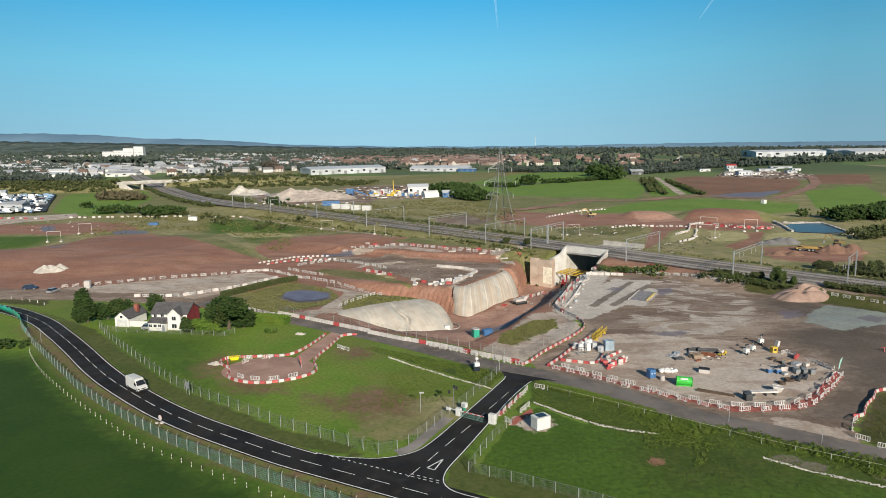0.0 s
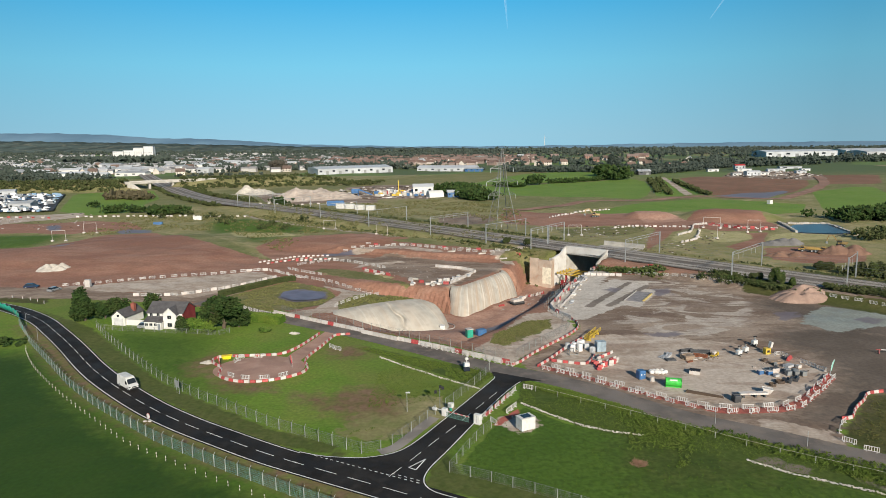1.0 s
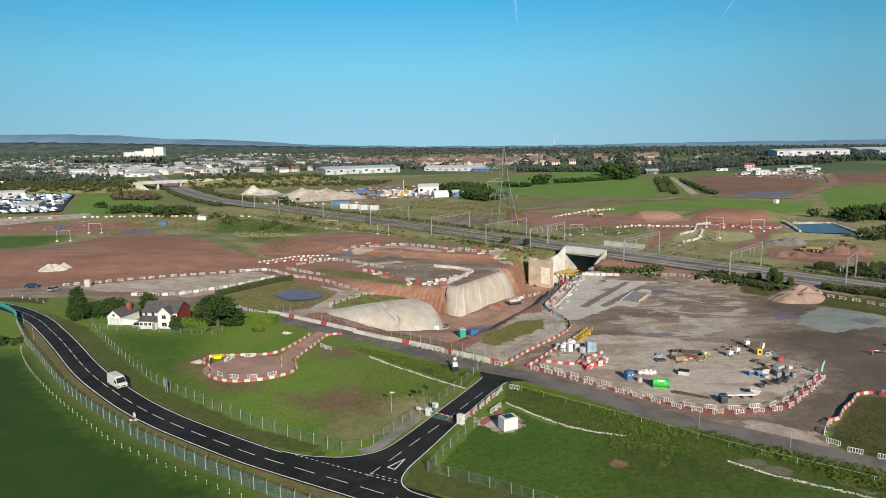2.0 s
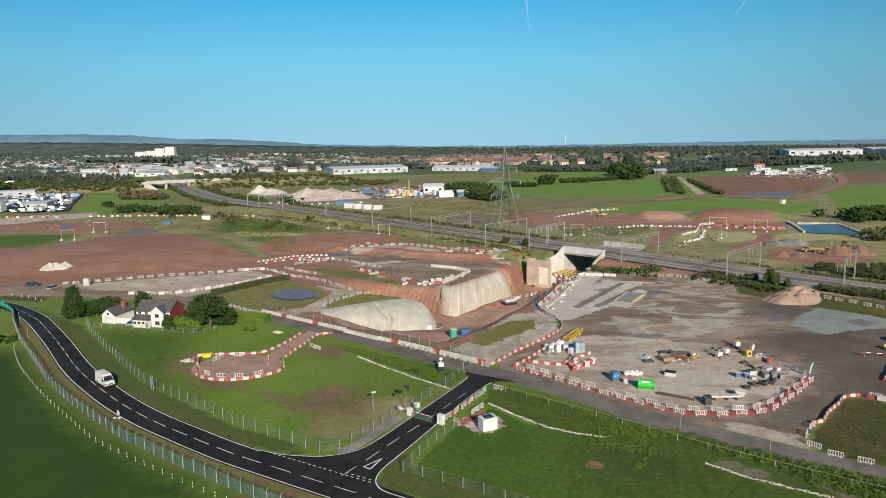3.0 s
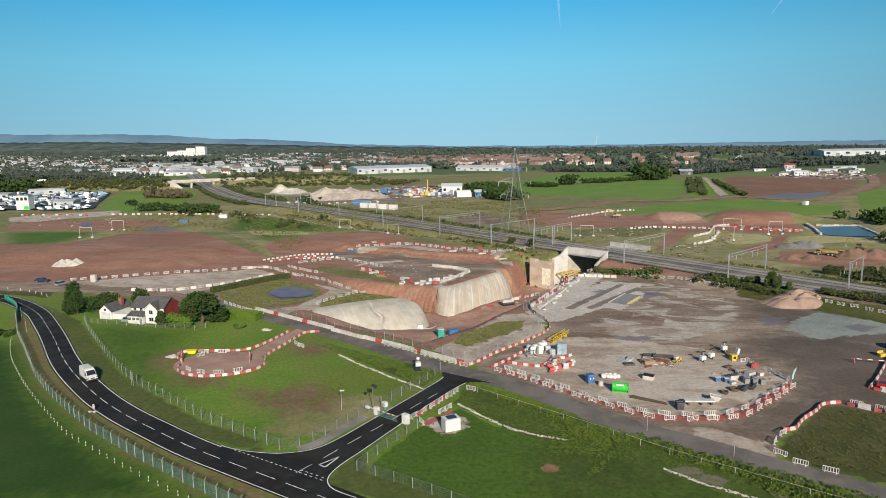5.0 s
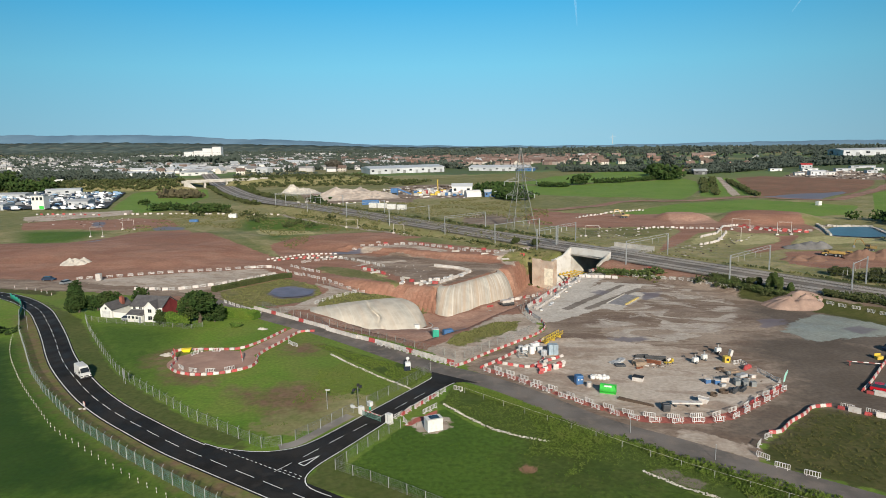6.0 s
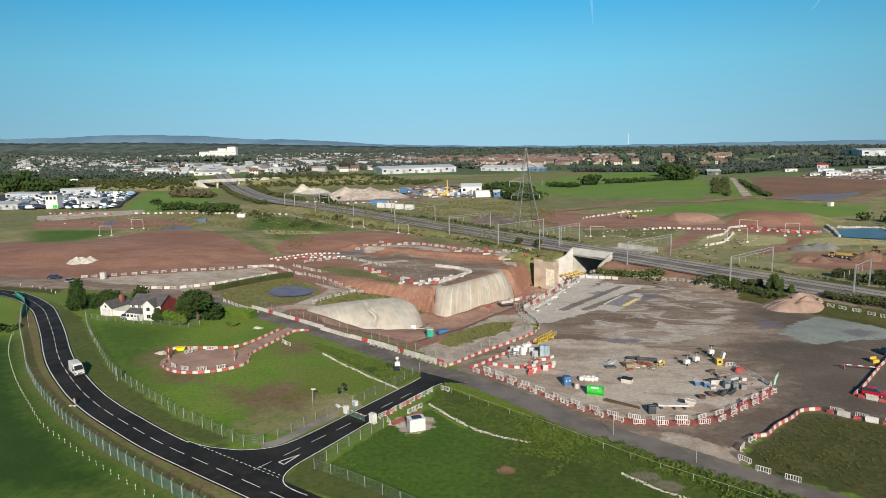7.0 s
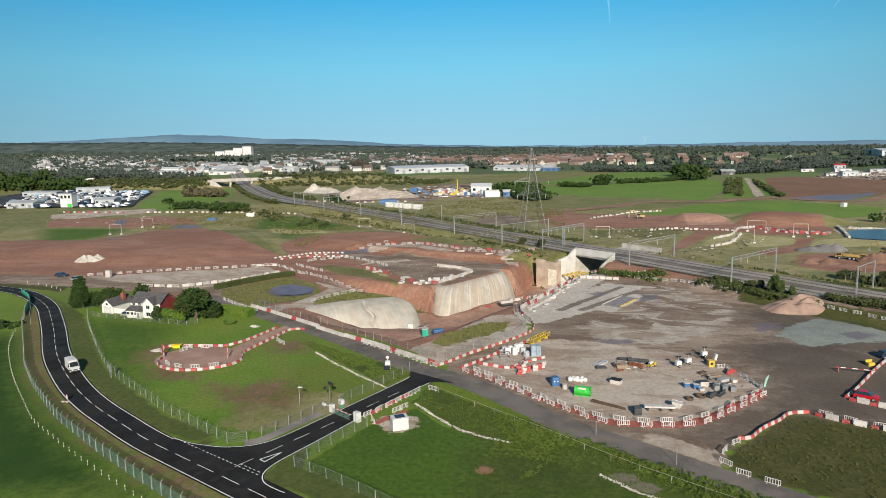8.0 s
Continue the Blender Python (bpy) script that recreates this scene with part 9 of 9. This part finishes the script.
# the woods in FAR carry painted haze in their leaf colour
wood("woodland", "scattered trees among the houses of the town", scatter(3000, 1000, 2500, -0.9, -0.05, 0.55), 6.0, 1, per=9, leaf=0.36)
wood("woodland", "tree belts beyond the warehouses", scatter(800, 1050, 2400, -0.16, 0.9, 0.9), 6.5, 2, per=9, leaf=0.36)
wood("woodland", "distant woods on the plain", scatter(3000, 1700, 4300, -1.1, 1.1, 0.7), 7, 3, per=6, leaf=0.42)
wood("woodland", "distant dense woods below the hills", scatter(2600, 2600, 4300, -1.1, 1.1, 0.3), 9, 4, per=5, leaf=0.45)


def along(pts, step, spread):
    p = polyline(pts, step)
    return p + r.randn(*p.shape) * spread


def beside_bank(x0, x1, off, step, spread):
    x = np.arange(x0, x1, step)
    return np.stack([x, BANK(x) - off], 1) + r.randn(len(x), 2) * spread


wood("treeline", "scrub covered road bank beyond the depot", np.concatenate([beside_bank(-640, -304, o, 2.0, 3.0) for o in (8, 13, 18, 24)]), 2.6, 5, LEAFO, 12, 0.3)
wood("treeline", "dark trees beside the depot bank", np.concatenate([along([(-640, 650), (-520, 640), (-445, 632)], 2.4, 7), along([(-445, 636), (-430, 634)], 2, 4)]), 9, 6, LEAF, 34, 0.17)
wood("treeline", "scrub bank behind the aggregate heaps", np.concatenate([beside_bank(-250, -60, o, 2.0, 4.0) for o in (2, 12, 26, 38)]), 2.2, 7, LEAFO, 12, 0.3)
wood("treeline", "hedge line across the green fields", np.concatenate([along([(80, 640), (86, 640)], 0.6, 1.4), along([(117.5, 677), (140, 690), (166, 711), (189, 735)], 1.0, 1.2), along([(62, 645), (75, 642)], 0.8, 1.5)]), 3.2, 8, LEAF, 16, 0.24)
wood("treeline", "clipped dark hedges beside the far lane", np.concatenate([along([(226.6, 709), (206, 626), (187.5, 553.6)], 1.2, 0.9), along([(239.6, 725), (215, 628), (190, 532)], 1.6, 0.8), along([(242.5, 680), (226.6, 582.6), (216.4, 523.8)], 1.2, 1.0)]), 2.0, 24, LEAFO, 12, 0.3)
wood("treeline", "thicket behind the storage tent", np.concatenate([along([(8, 598), (22, 592), (38, 586)], 0.6, 4), along([(23, 560), (32, 535), (40, 508)], 0.6, 4)]), 5.5, 9, LEAF, 26, 0.2)
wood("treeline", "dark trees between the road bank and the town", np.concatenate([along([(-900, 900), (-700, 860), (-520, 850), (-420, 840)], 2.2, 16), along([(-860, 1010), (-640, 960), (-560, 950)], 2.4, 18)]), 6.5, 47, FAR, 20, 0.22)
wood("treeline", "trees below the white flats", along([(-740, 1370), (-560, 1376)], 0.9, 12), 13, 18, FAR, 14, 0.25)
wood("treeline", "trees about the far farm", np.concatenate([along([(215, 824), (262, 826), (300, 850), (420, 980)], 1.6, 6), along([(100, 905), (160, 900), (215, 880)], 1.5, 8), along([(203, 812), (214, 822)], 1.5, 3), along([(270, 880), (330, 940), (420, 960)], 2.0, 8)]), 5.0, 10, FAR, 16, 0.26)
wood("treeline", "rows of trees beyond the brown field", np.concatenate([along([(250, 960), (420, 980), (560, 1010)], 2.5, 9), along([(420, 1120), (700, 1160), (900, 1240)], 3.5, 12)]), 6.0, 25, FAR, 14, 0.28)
wood("treeline", "tall dark cypress trees by the farm", [(191 + 2.2 * k, 786 + 3.5 * (k % 3)) for k in range(9)] + [(188 + 2 * k, 722 + 2.5 * (k % 3)) for k in range(8)], 9.5, 26, LEAF, 44, 0.18)
wood("treeline", "dark trees at the right hand field edge", along([(232, 366), (246, 376), (262, 372), (300, 400)], 0.45, 6), 4.6, 11, LEAF, 40, 0.17)
wood("treeline", "dark trees beyond the pond", along([(205, 300), (225, 310), (250, 290), (280, 270)], 1.2, 5), 3.2, 12, LEAFO, 40, 0.17)
wood("treeline", "thicket beside the left field", np.concatenate([along([(-180, 441), (-160, 438)], 0.5, 3.4), along([(-196, 450), (-190, 451)], 1.0, 1.5), along([(-215, 453), (-207, 456)], 0.9, 1.6), along([(-247, 490), (-242, 489)], 1.5, 1.2)]), 4.0, 13, LEAF, 30, 0.2)
wood("treeline", "bushes in the rough grass by the railway", along([(-160, 430), (-120, 405), (-85, 375), (-70, 362)], 6, 6), 2.4, 14, LEAFO, 24, 0.22)
wood("treeline", "low scrub mound in the field", np.concatenate([along([(-266, 560), (-240, 560)], 0.35, 4.5), along([(-258, 566), (-246, 566)], 0.4, 4)]), 3.8, 15, leaf_mat("dry scrub", (0.06, 0.055, 0.03), (0.10, 0.085, 0.05), (0.09, 0.07, 0.045)))
wood("treeline", "round dark thorn tree at the aggregate heap", along([(-112, 493), (-107, 492)], 0.8, 1.6), 5.0, 28, LEAF, 30, 0.2)
wood("treeline", "low dark hedge between the yard and the railway verge", along([(102.2, 215.4), (104.6, 210.0), (107, 206.6), (111.2, 202), (115.4, 197.2), (121.2, 191)], 0.25, 0.5), 0.95, 41, LEAFH2, 22, 0.2)
wood("treeline", "dark low scrub between the verge and the tracks", np.concatenate([along([(126.4, 194.4), (128.6, 191), (131.2, 188.4), (135, 185.4), (152, 168)], 0.22, 0.8), along([(131, 193.6), (136, 190), (152, 174)], 0.6, 0.7), along([(102.4, 216.6), (105.8, 212.8), (108.6, 209.8)], 0.3, 0.7), along([tuple(on_rail(a, -2.5)) for a in (-22, -8, 10)], 0.7, 0.7)]), 1.1, 44, LEAFO, 22, 0.2)
wood("treeline", "dark bushes beyond the tracks by the digger", along([(149.6, 228), (153, 222.4), (156, 219.6), (164, 212), (178, 198)], 0.35, 1.4), 1.7, 19, LEAFO, 26, 0.18)
wood("treeline", "low green bushes beside the rail bridge", along([(70, 237), (77, 232), (87, 227)], 0.4, 1.0), 1.3, 43, LEAFH2, 16, 0.25)
wood("treeline", "single hawthorn trees in the field hedge", [(97, 667), (100, 669), (103, 667), (99, 665), (101, 666)], 8.5, 16, LEAF, 60, 0.17)
far_line = ral[(ral[:, 1] > 480) & (ral[:, 1] < 730)]
far_n = sides_of(far_line)
wood("treeline", "low scrub on both banks of the far railway curve", np.concatenate([far_line + far_n * 1.0 + r.randn(*far_line.shape), far_line - far_n * 26.5 + r.randn(*far_line.shape) * 1.4, far_line[::2] - far_n[::2] * 30 + r.randn(*far_line[::2].shape) * 2]), 2.2, 20, LEAFO, 14, 0.3)
wood("treeline", "scattered hedgerow trees beyond the motorway bank", np.concatenate([along([(-340, 890), (-235, 905)], 6, 6), along([(70, 985), (120, 990), (220, 990)], 5, 6)]), 4.0, 17, FAR, 14, 0.28)
tree("tree", "tall pale poplar by the farm", 219, 838, 24, 9, 91, FAR, 900, 1.1, 0.15)
tree("tree", "lone bare brown tree by the town", -238, 1010, 17, 15, 92, leaf_mat("brown leaves", (0.060, 0.055, 0.045), (0.105, 0.095, 0.075), (0.09, 0.08, 0.06)), 900, 1.2, 0.15)

# ---- hills and sky ----
def ridge(label, profile, y0, dark, pale, rough_z):
    """A long low rise far off, closing the plain."""
    m = mat(label, dark, 1.0, vary=0.40, big=0.009, fine=0.035, bump=0, dirt=pale, spec=0.0)
    xs = np.linspace(-4600, 4600, 420)
    zt = np.interp(xs, [p[0] for p in profile], [p[1] for p in profile]) + rough_z * wobble(xs, xs * 0, 130, 14) + rough_z * wobble(xs, xs * 0, 37, 15)
    s = Shape()
    for x, z in zip(xs, zt):
        s.v += [(x, y0 - 500, gz(x, y0 - 500) - 6), (x, y0 - 150, 0.25 * gz(x, y0) + 0.75 * z - 2), (x, y0, z), (x, y0 + 120, z - 60)]
    s.f = [(4 * i + j, 4 * i + 4 + j, 4 * i + 5 + j, 4 * i + 1 + j) for i in range(len(xs) - 1) for j in range(3)]
    return tagged(new("backdrop", mesh_of("backdrop", s, m, True)), label, "hills", kind="structure")


# this rise's blue-grey green includes distance haze, held in the base colour
ridge("dark wooded rise before the blue hills", [(-4600, 90), (-3400, 64), (-2600, 56), (-1700, 30), (-1000, 4), (-300, -14), (600, -34), (1400, -42), (4600, -70)], 4200, (0.085, 0.115, 0.108), (0.20, 0.20, 0.16), 2.2)
# Blue haze is painted into base colour and emission; the hills glow softly.
HAZE = bpy.data.materials.new("haze tinted hills")
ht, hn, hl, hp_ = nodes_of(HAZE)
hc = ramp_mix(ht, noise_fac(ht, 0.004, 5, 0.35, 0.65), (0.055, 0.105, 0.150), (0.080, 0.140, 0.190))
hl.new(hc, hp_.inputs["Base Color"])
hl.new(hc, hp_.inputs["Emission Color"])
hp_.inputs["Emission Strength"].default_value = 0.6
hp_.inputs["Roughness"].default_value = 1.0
PROFILE = [(-4700, 165), (-4200, 148), (-3343, 114), (-2724, 109), (-2317, 94), (-1996, 65), (-1634, 55), (-1315, 34), (-1077, 15), (-761, 1), (-134, -17), (639, -22), (1400, -19), (2148, -17), (2767, -20), (4700, -30)]
hx = np.linspace(-4700, 4700, 320)
top = np.interp(hx, [p[0] for p in PROFILE], [p[1] for p in PROFILE]) + 2.2 * wobble(hx, hx * 0, 240, 4) + 1.2 * wobble(hx, hx * 0, 60, 5)
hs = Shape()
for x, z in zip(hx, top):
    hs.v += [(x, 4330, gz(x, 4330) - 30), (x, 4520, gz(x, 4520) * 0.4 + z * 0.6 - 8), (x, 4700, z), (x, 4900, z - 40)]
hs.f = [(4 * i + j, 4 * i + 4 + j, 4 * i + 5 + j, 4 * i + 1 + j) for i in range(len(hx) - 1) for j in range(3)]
tagged(new("backdrop", mesh_of("backdrop", hs, HAZE, True)), "far hills on the horizon painted with blue haze", "hills", kind="structure")
TRAIL = bpy.data.materials.new("vapour trail")
tt, tn, tl, tp = nodes_of(TRAIL)
tp.inputs["Base Color"].default_value = (0.9, 0.93, 0.95, 1)
tp.inputs["Emission Color"].default_value = (0.75, 0.88, 1.0, 1)
# faint emission stands in for sunlight scattered by the vapour
tp.inputs["Emission Strength"].default_value = 0.25
tl.new(math_node(tt, "MULTIPLY", noise_fac(tt, 0.015, 4, 0.25, 0.7), 0.06), tp.inputs["Alpha"])
for x0, z0, x1, z1, w in ((434, 765, 412, 1010, 11), (1795, 805, 1905, 960, 9)):
    s = Shape()
    s.add([(x0 - 2, 4750, z0), (x0 + 2, 4750, z0), (x1 + w, 4752, z1), (x1 - w, 4752, z1), (x0, 4756, z0), (x1, 4760, z1)], [(0, 1, 2, 3), (1, 4, 5, 2), (4, 0, 3, 5)])
    ob = new("vapour_trail", mesh_of("vapour_trail", s, TRAIL))
    ob.visible_shadow = False
    tagged(ob, "thin white vapour trail high in the sky", "sky", kind="structure")

# ---- litter of the far works and tussocks of the rough ground ----
def inside(polys, n, seed, gaps=-0.25):
    q_ = np.random.RandomState(seed)
    out = []
    for pl in polys:
        p = np.array(pl, float)
        x, y = q_.uniform(p[:, 0].min(), p[:, 0].max(), n * 4), q_.uniform(p[:, 1].min(), p[:, 1].max(), n * 4)
        ok = (signed(pl, x, y) > 0.4) & (wobble(x, y, 26, seed) > gaps)
        out.append(np.stack([x[ok], y[ok]], 1)[:n])
    return np.concatenate(out)


def litter(label, polys, n, lo, hi, material, seed):
    """Small blocks, bags, boards and stones lying about, past counting."""
    g_ = random.Random(seed)
    spots = inside(polys, n, seed)
    zz = height(spots[:, 0], spots[:, 1])
    sh = Shape()
    for (x, y), z in zip(spots, zz):
        a, b, c = g_.uniform(lo, hi), g_.uniform(lo, hi) * 0.6, g_.uniform(lo, hi) * 0.45
        sh.box(-a, -b, -0.1, a, b, c, pose(x, y, z, 0, 0, g_.uniform(0, 180)), bevel=0.08)
    return tagged(new("rubble", mesh_of("rubble", sh, material)), label, "rubble", kind="stuff")


PALELITTER = leaf_mat("pale site litter", (0.20, 0.17, 0.15), (0.62, 0.60, 0.57), (0.40, 0.34, 0.29))
DARKLITTER = leaf_mat("dark site litter", (0.03, 0.028, 0.026), (0.17, 0.12, 0.09), (0.10, 0.08, 0.06))
LEFTWORKS = [(-290, 421), (-253, 447), (-234, 456), (-200, 428), (-160, 395), (-150, 372), (-205, 362), (-262, 372)]
RIGHTWORKS = [(66, 310), (90, 316), (112, 332), (122, 350), (110, 358), (72, 360), (62, 335)]
BRIDGEWORKS = [(96, 276), (112, 298), (128, 306), (136, 318), (144, 330), (150, 322), (136, 300), (116, 274), (104, 262)]
COMPOUND = [(-86, 640), (-60, 660), (-8, 660), (2, 530), (-48, 534), (-80, 560)]
FIELDYARD = [(315, 743), (360, 829), (398, 873), (440, 821), (430, 753), (379, 690), (343, 727)]
litter("pale stone and bagged goods strewn over the far works", [LEFTWORKS, RIGHTWORKS, BRIDGEWORKS], 45, 0.2, 0.7, PALELITTER, 3)
litter("dark timber and spoil strewn over the far works", [LEFTWORKS, RIGHTWORKS, BRIDGEWORKS], 40, 0.2, 0.7, DARKLITTER, 4)
litter("pale stores strewn through the compound and the field yard", [COMPOUND, FIELDYARD], 120, 0.6, 2.2, PALELITTER, 5)
litter("dark stores strewn through the compound and the field yard", [COMPOUND, FIELDYARD], 90, 0.6, 2.0, DARKLITTER, 6)
PLATFORM = [(-28, 250), (-16, 256), (-6, 267), (24, 243), (17, 224), (9, 215), (-12, 229)]
LEDGE = [(-26, 276), (-9, 289), (10, 272), (28, 262), (44, 262), (40, 256), (26, 258), (8, 268), (-9, 280)]
litter("small stone and offcuts on the platform and its ledge", [PLATFORM, LEDGE], 40, 0.12, 0.35, PALELITTER, 7)
litter("offcuts and straps lying about the stored goods", [[(60, 138), (64, 144), (73, 144), (74, 139), (66, 136)], [(76, 124), (84, 126), (88, 131), (84, 138), (77, 134)]], 40, 0.06, 0.45, DARKLITTER, 9)
litter("pale sheets and sacks among the stored goods", [[(60, 138), (64, 144), (73, 144), (74, 139), (66, 136)], [(76, 124), (84, 126), (88, 131), (84, 138), (77, 134)]], 22, 0.10, 0.5, PALELITTER, 10)
litter("small stone and offcuts along the cutting floor", [[(30, 208), (46, 232), (58, 250), (64, 248), (50, 222), (36, 200)]], 70, 0.12, 0.4, PALELITTER, 8)
TUSSOCK = leaf_mat("tawny tussocks", (0.085, 0.092, 0.030), (0.190, 0.170, 0.080), (0.110, 0.112, 0.042))
wood("tussocks", "tawny tussocks over the rough ground about the railway", inside([[(-175, 338), (-140, 362), (-100, 352), (-60, 285), (-46, 292), (-70, 335), (-20, 350), (40, 285), (62, 275), (0, 362), (-100, 470), (-190, 440)],
                                                                               [tuple(on_rail(a, b)) for a, b in ((20, -12), (300, -14), (300, 0), (20, 0))], [tuple(on_rail(a, b)) for a, b in ((-60, 25), (300, 25), (300, 40), (-60, 38))]], 2600, 31), 0.5, 31, TUSSOCK, 3, 0.5)
wood("tussocks", "tawny tussocks over the rough fields beyond the railway", inside([[(-20, 420), (60, 365), (60, 440), (20, 520), (-40, 500), (-60, 470)], [(225, 300), (290, 220), (420, 260), (330, 400), (250, 380), (235, 330)]], 1500, 32), 0.55, 32, TUSSOCK, 3, 0.5)

# ---- grass tufts ----
def tufts(name, label, polys, count, tall, material, seed, wide=0.16):
    q = np.random.RandomState(seed)
    out = []
    for pl in polys:
        p = np.array(pl, float)
        n = int(count / len(polys)) * 3
        x, y = q.uniform(p[:, 0].min(), p[:, 0].max(), n), q.uniform(p[:, 1].min(), p[:, 1].max(), n)
        d = signed(pl, x, y)
        ok = (np.min(np.hypot(x[:, None] - ROAD[::2, 0], y[:, None] - ROAD[::2, 1]), 1) > 3.8) & (d > 0.3) & (signed(ZONES["water"][0], x, y) < -1) & (wobble(x, y, 12, seed) > -0.7)
        out.append(np.stack([x[ok], y[ok]], 1)[: int(count / len(polys))])
    xy = np.concatenate(out)
    z = height(xy[:, 0], xy[:, 1])
    k = len(xy)
    v = np.zeros((k, 3, 3, 3))
    for b in range(3):
        a = q.uniform(0, math.tau, k)
        h = tall * q.uniform(0.4, 1.2, k)
        w = wide * (0.7 + 0.6 * q.rand(k))
        ox, oy = q.uniform(-0.2, 0.2, (2, k))
        c, s_ = np.cos(a) * w, np.sin(a) * w
        v[:, b, 0] = np.stack([xy[:, 0] + ox - c, xy[:, 1] + oy - s_, z], 1)
        v[:, b, 1] = np.stack([xy[:, 0] + ox + c, xy[:, 1] + oy + s_, z], 1)
        v[:, b, 2] = np.stack([xy[:, 0] + ox + q.uniform(-0.2, 0.2, k), xy[:, 1] + oy + q.uniform(-0.2, 0.2, k), z + h], 1)
    me = bpy.data.meshes.new(name)
    me.from_pydata(v.reshape(-1, 3).tolist(), [], np.arange(k * 9).reshape(-1, 3).tolist())
    me.materials.append(material)
    return tagged(new(name, me), label, "grass", kind="stuff")


DRYG = leaf_mat("dry grass", (0.10, 0.110, 0.036), (0.19, 0.180, 0.078), (0.13, 0.145, 0.042))
tufts("rough_grass", "rough tawny grass on the verges and banks", ZONES["turf"][:3], 4200, 0.24, DRYG, 3)
tufts("rank_weeds", "rank green weeds beside the haul track", [ZONES["weeds"][1], ZONES["weeds"][3], ZONES["weeds"][3]], 16000, 0.16, LEAFW, 6, 0.06)
WEEDBAND = [(51, 108.6), (53.8, 106.6), (58, 104.2), (64.4, 99.6), (69.7, 96.4), (75.9, 92.9), (84.6, 87.2), (100, 77), (96, 70), (84, 78), (70.8, 86.8), (66.8, 90.3), (61.9, 94.7), (57.5, 95.3), (52.8, 98), (47, 103), (44, 112)]
MOUND = [(40, 118), (47, 111), (50, 104), (53, 98), (50, 92), (44, 88), (41, 96), (44, 104), (42, 111)]
wood("rank_weeds", "rank knee high weeds between the wire fence and the track", inside([WEEDBAND, WEEDBAND, [(29, 127), (38, 121), (47, 113), (50, 110), (44, 112), (36, 118), (29, 124)]], 1900, 51, -0.5), 0.34, 51, LEAFW, 5, 0.26)
wood("rank_weeds", "dark docks and nettles among the weeds by the track", inside([WEEDBAND], 260, 52), 0.55, 52, leaf_mat("dark weeds", (0.034, 0.060, 0.009), (0.070, 0.112, 0.018), (0.060, 0.084, 0.016)), 7, 0.22)
wood("rank_weeds", "low weeds spilling over the meadow mound", inside([MOUND], 420, 53, -0.6), 0.3, 53, LEAFW, 4, 0.26)
ENCLOSED = [(82.6, 107), (79, 103), (78.8, 98.8), (82.8, 94.8), (87, 92.4), (120, 78), (130, 95), (100.6, 116), (94.7, 117.6), (91, 116.6)]
wood("sedge_tufts", "brown green sedge tufts inside the fenced plot", inside([ENCLOSED], 1900, 54, -3), 0.26, 54, leaf_mat("sedge", (0.062, 0.070, 0.016), (0.120, 0.118, 0.036), (0.130, 0.110, 0.044)), 3, 0.28)
wood("meadow_tufts", "coarse tufts in the wet meadow beside the lane", inside([ZONES["meadow"][0]], 1500, 55, -3), 0.2, 55, leaf_mat("meadow tufts", (0.050, 0.098, 0.010), (0.085, 0.150, 0.018), (0.100, 0.135, 0.024)), 3, 0.3)
wood("rank_weeds", "low weeds in the paddock beside the gate", inside([[(-0.3, 132.2), (4.8, 139.4), (17.5, 125.5), (11, 114.6), (2.9, 105), (-2.3, 102.4), (-0.7, 110.4)]], 900, 56, -0.4), 0.24, 56, LEAFW, 3, 0.28)
# far roofs of the town, past counting
q = np.random.RandomState(91)
for side, label, walls, roofs, spots in (
        ("pale", "far rows of white and grey houses in the town", ((0.30, 0.29, 0.28), (0.78, 0.77, 0.75), (0.55, 0.53, 0.50)), ((0.12, 0.12, 0.125), (0.55, 0.56, 0.57), (0.20, 0.18, 0.17)), 900),
        ("brick", "far rows of red brick houses in the town", ((0.20, 0.15, 0.13), (0.62, 0.58, 0.54), (0.32, 0.23, 0.19)), ((0.13, 0.085, 0.072), (0.26, 0.18, 0.155), (0.12, 0.105, 0.10)), 430)):
    fr_wall, fr_roof = Shape(), Shape()
    for k in range(spots):
        if side == "pale":
            y = 1000 * 2.9 ** q.rand()
            x = 27 + y * q.uniform(-0.82, -0.16)
        else:
            y = 1130 * 1.6 ** q.rand()
            x = 27 + y * q.uniform(-0.26, 0.12)
        w, d, h = q.uniform(7, 17), q.uniform(6, 9), q.uniform(4.0, 5.5)
        m_ = pose(x, y, gz(x, y) - 0.3, 0, 0, q.uniform(-40, 40))
        fr_wall.box(-w / 2, -d / 2, 0, w / 2, d / 2, h, m_)
        k0 = len(fr_roof.v)
        fr_roof.prism([(-d / 2 - 0.4, h), (d / 2 + 0.4, h), (0, h + d * 0.35)], "x", -w / 2 - 0.3, w / 2 + 0.3)
        fr_roof.v[k0:] = [tuple(m_ @ Vector(c_)) for c_ in fr_roof.v[k0:]]
    rows_ = thing("town_rows", label, "houses", kind="stuff")
    tagged(part("walls", fr_wall, leaf_mat(side + " house walls", *walls), rows_), kind="stuff")
    tagged(part("roofs", fr_roof, leaf_mat(side + " house roofs", *roofs), rows_), kind="stuff")
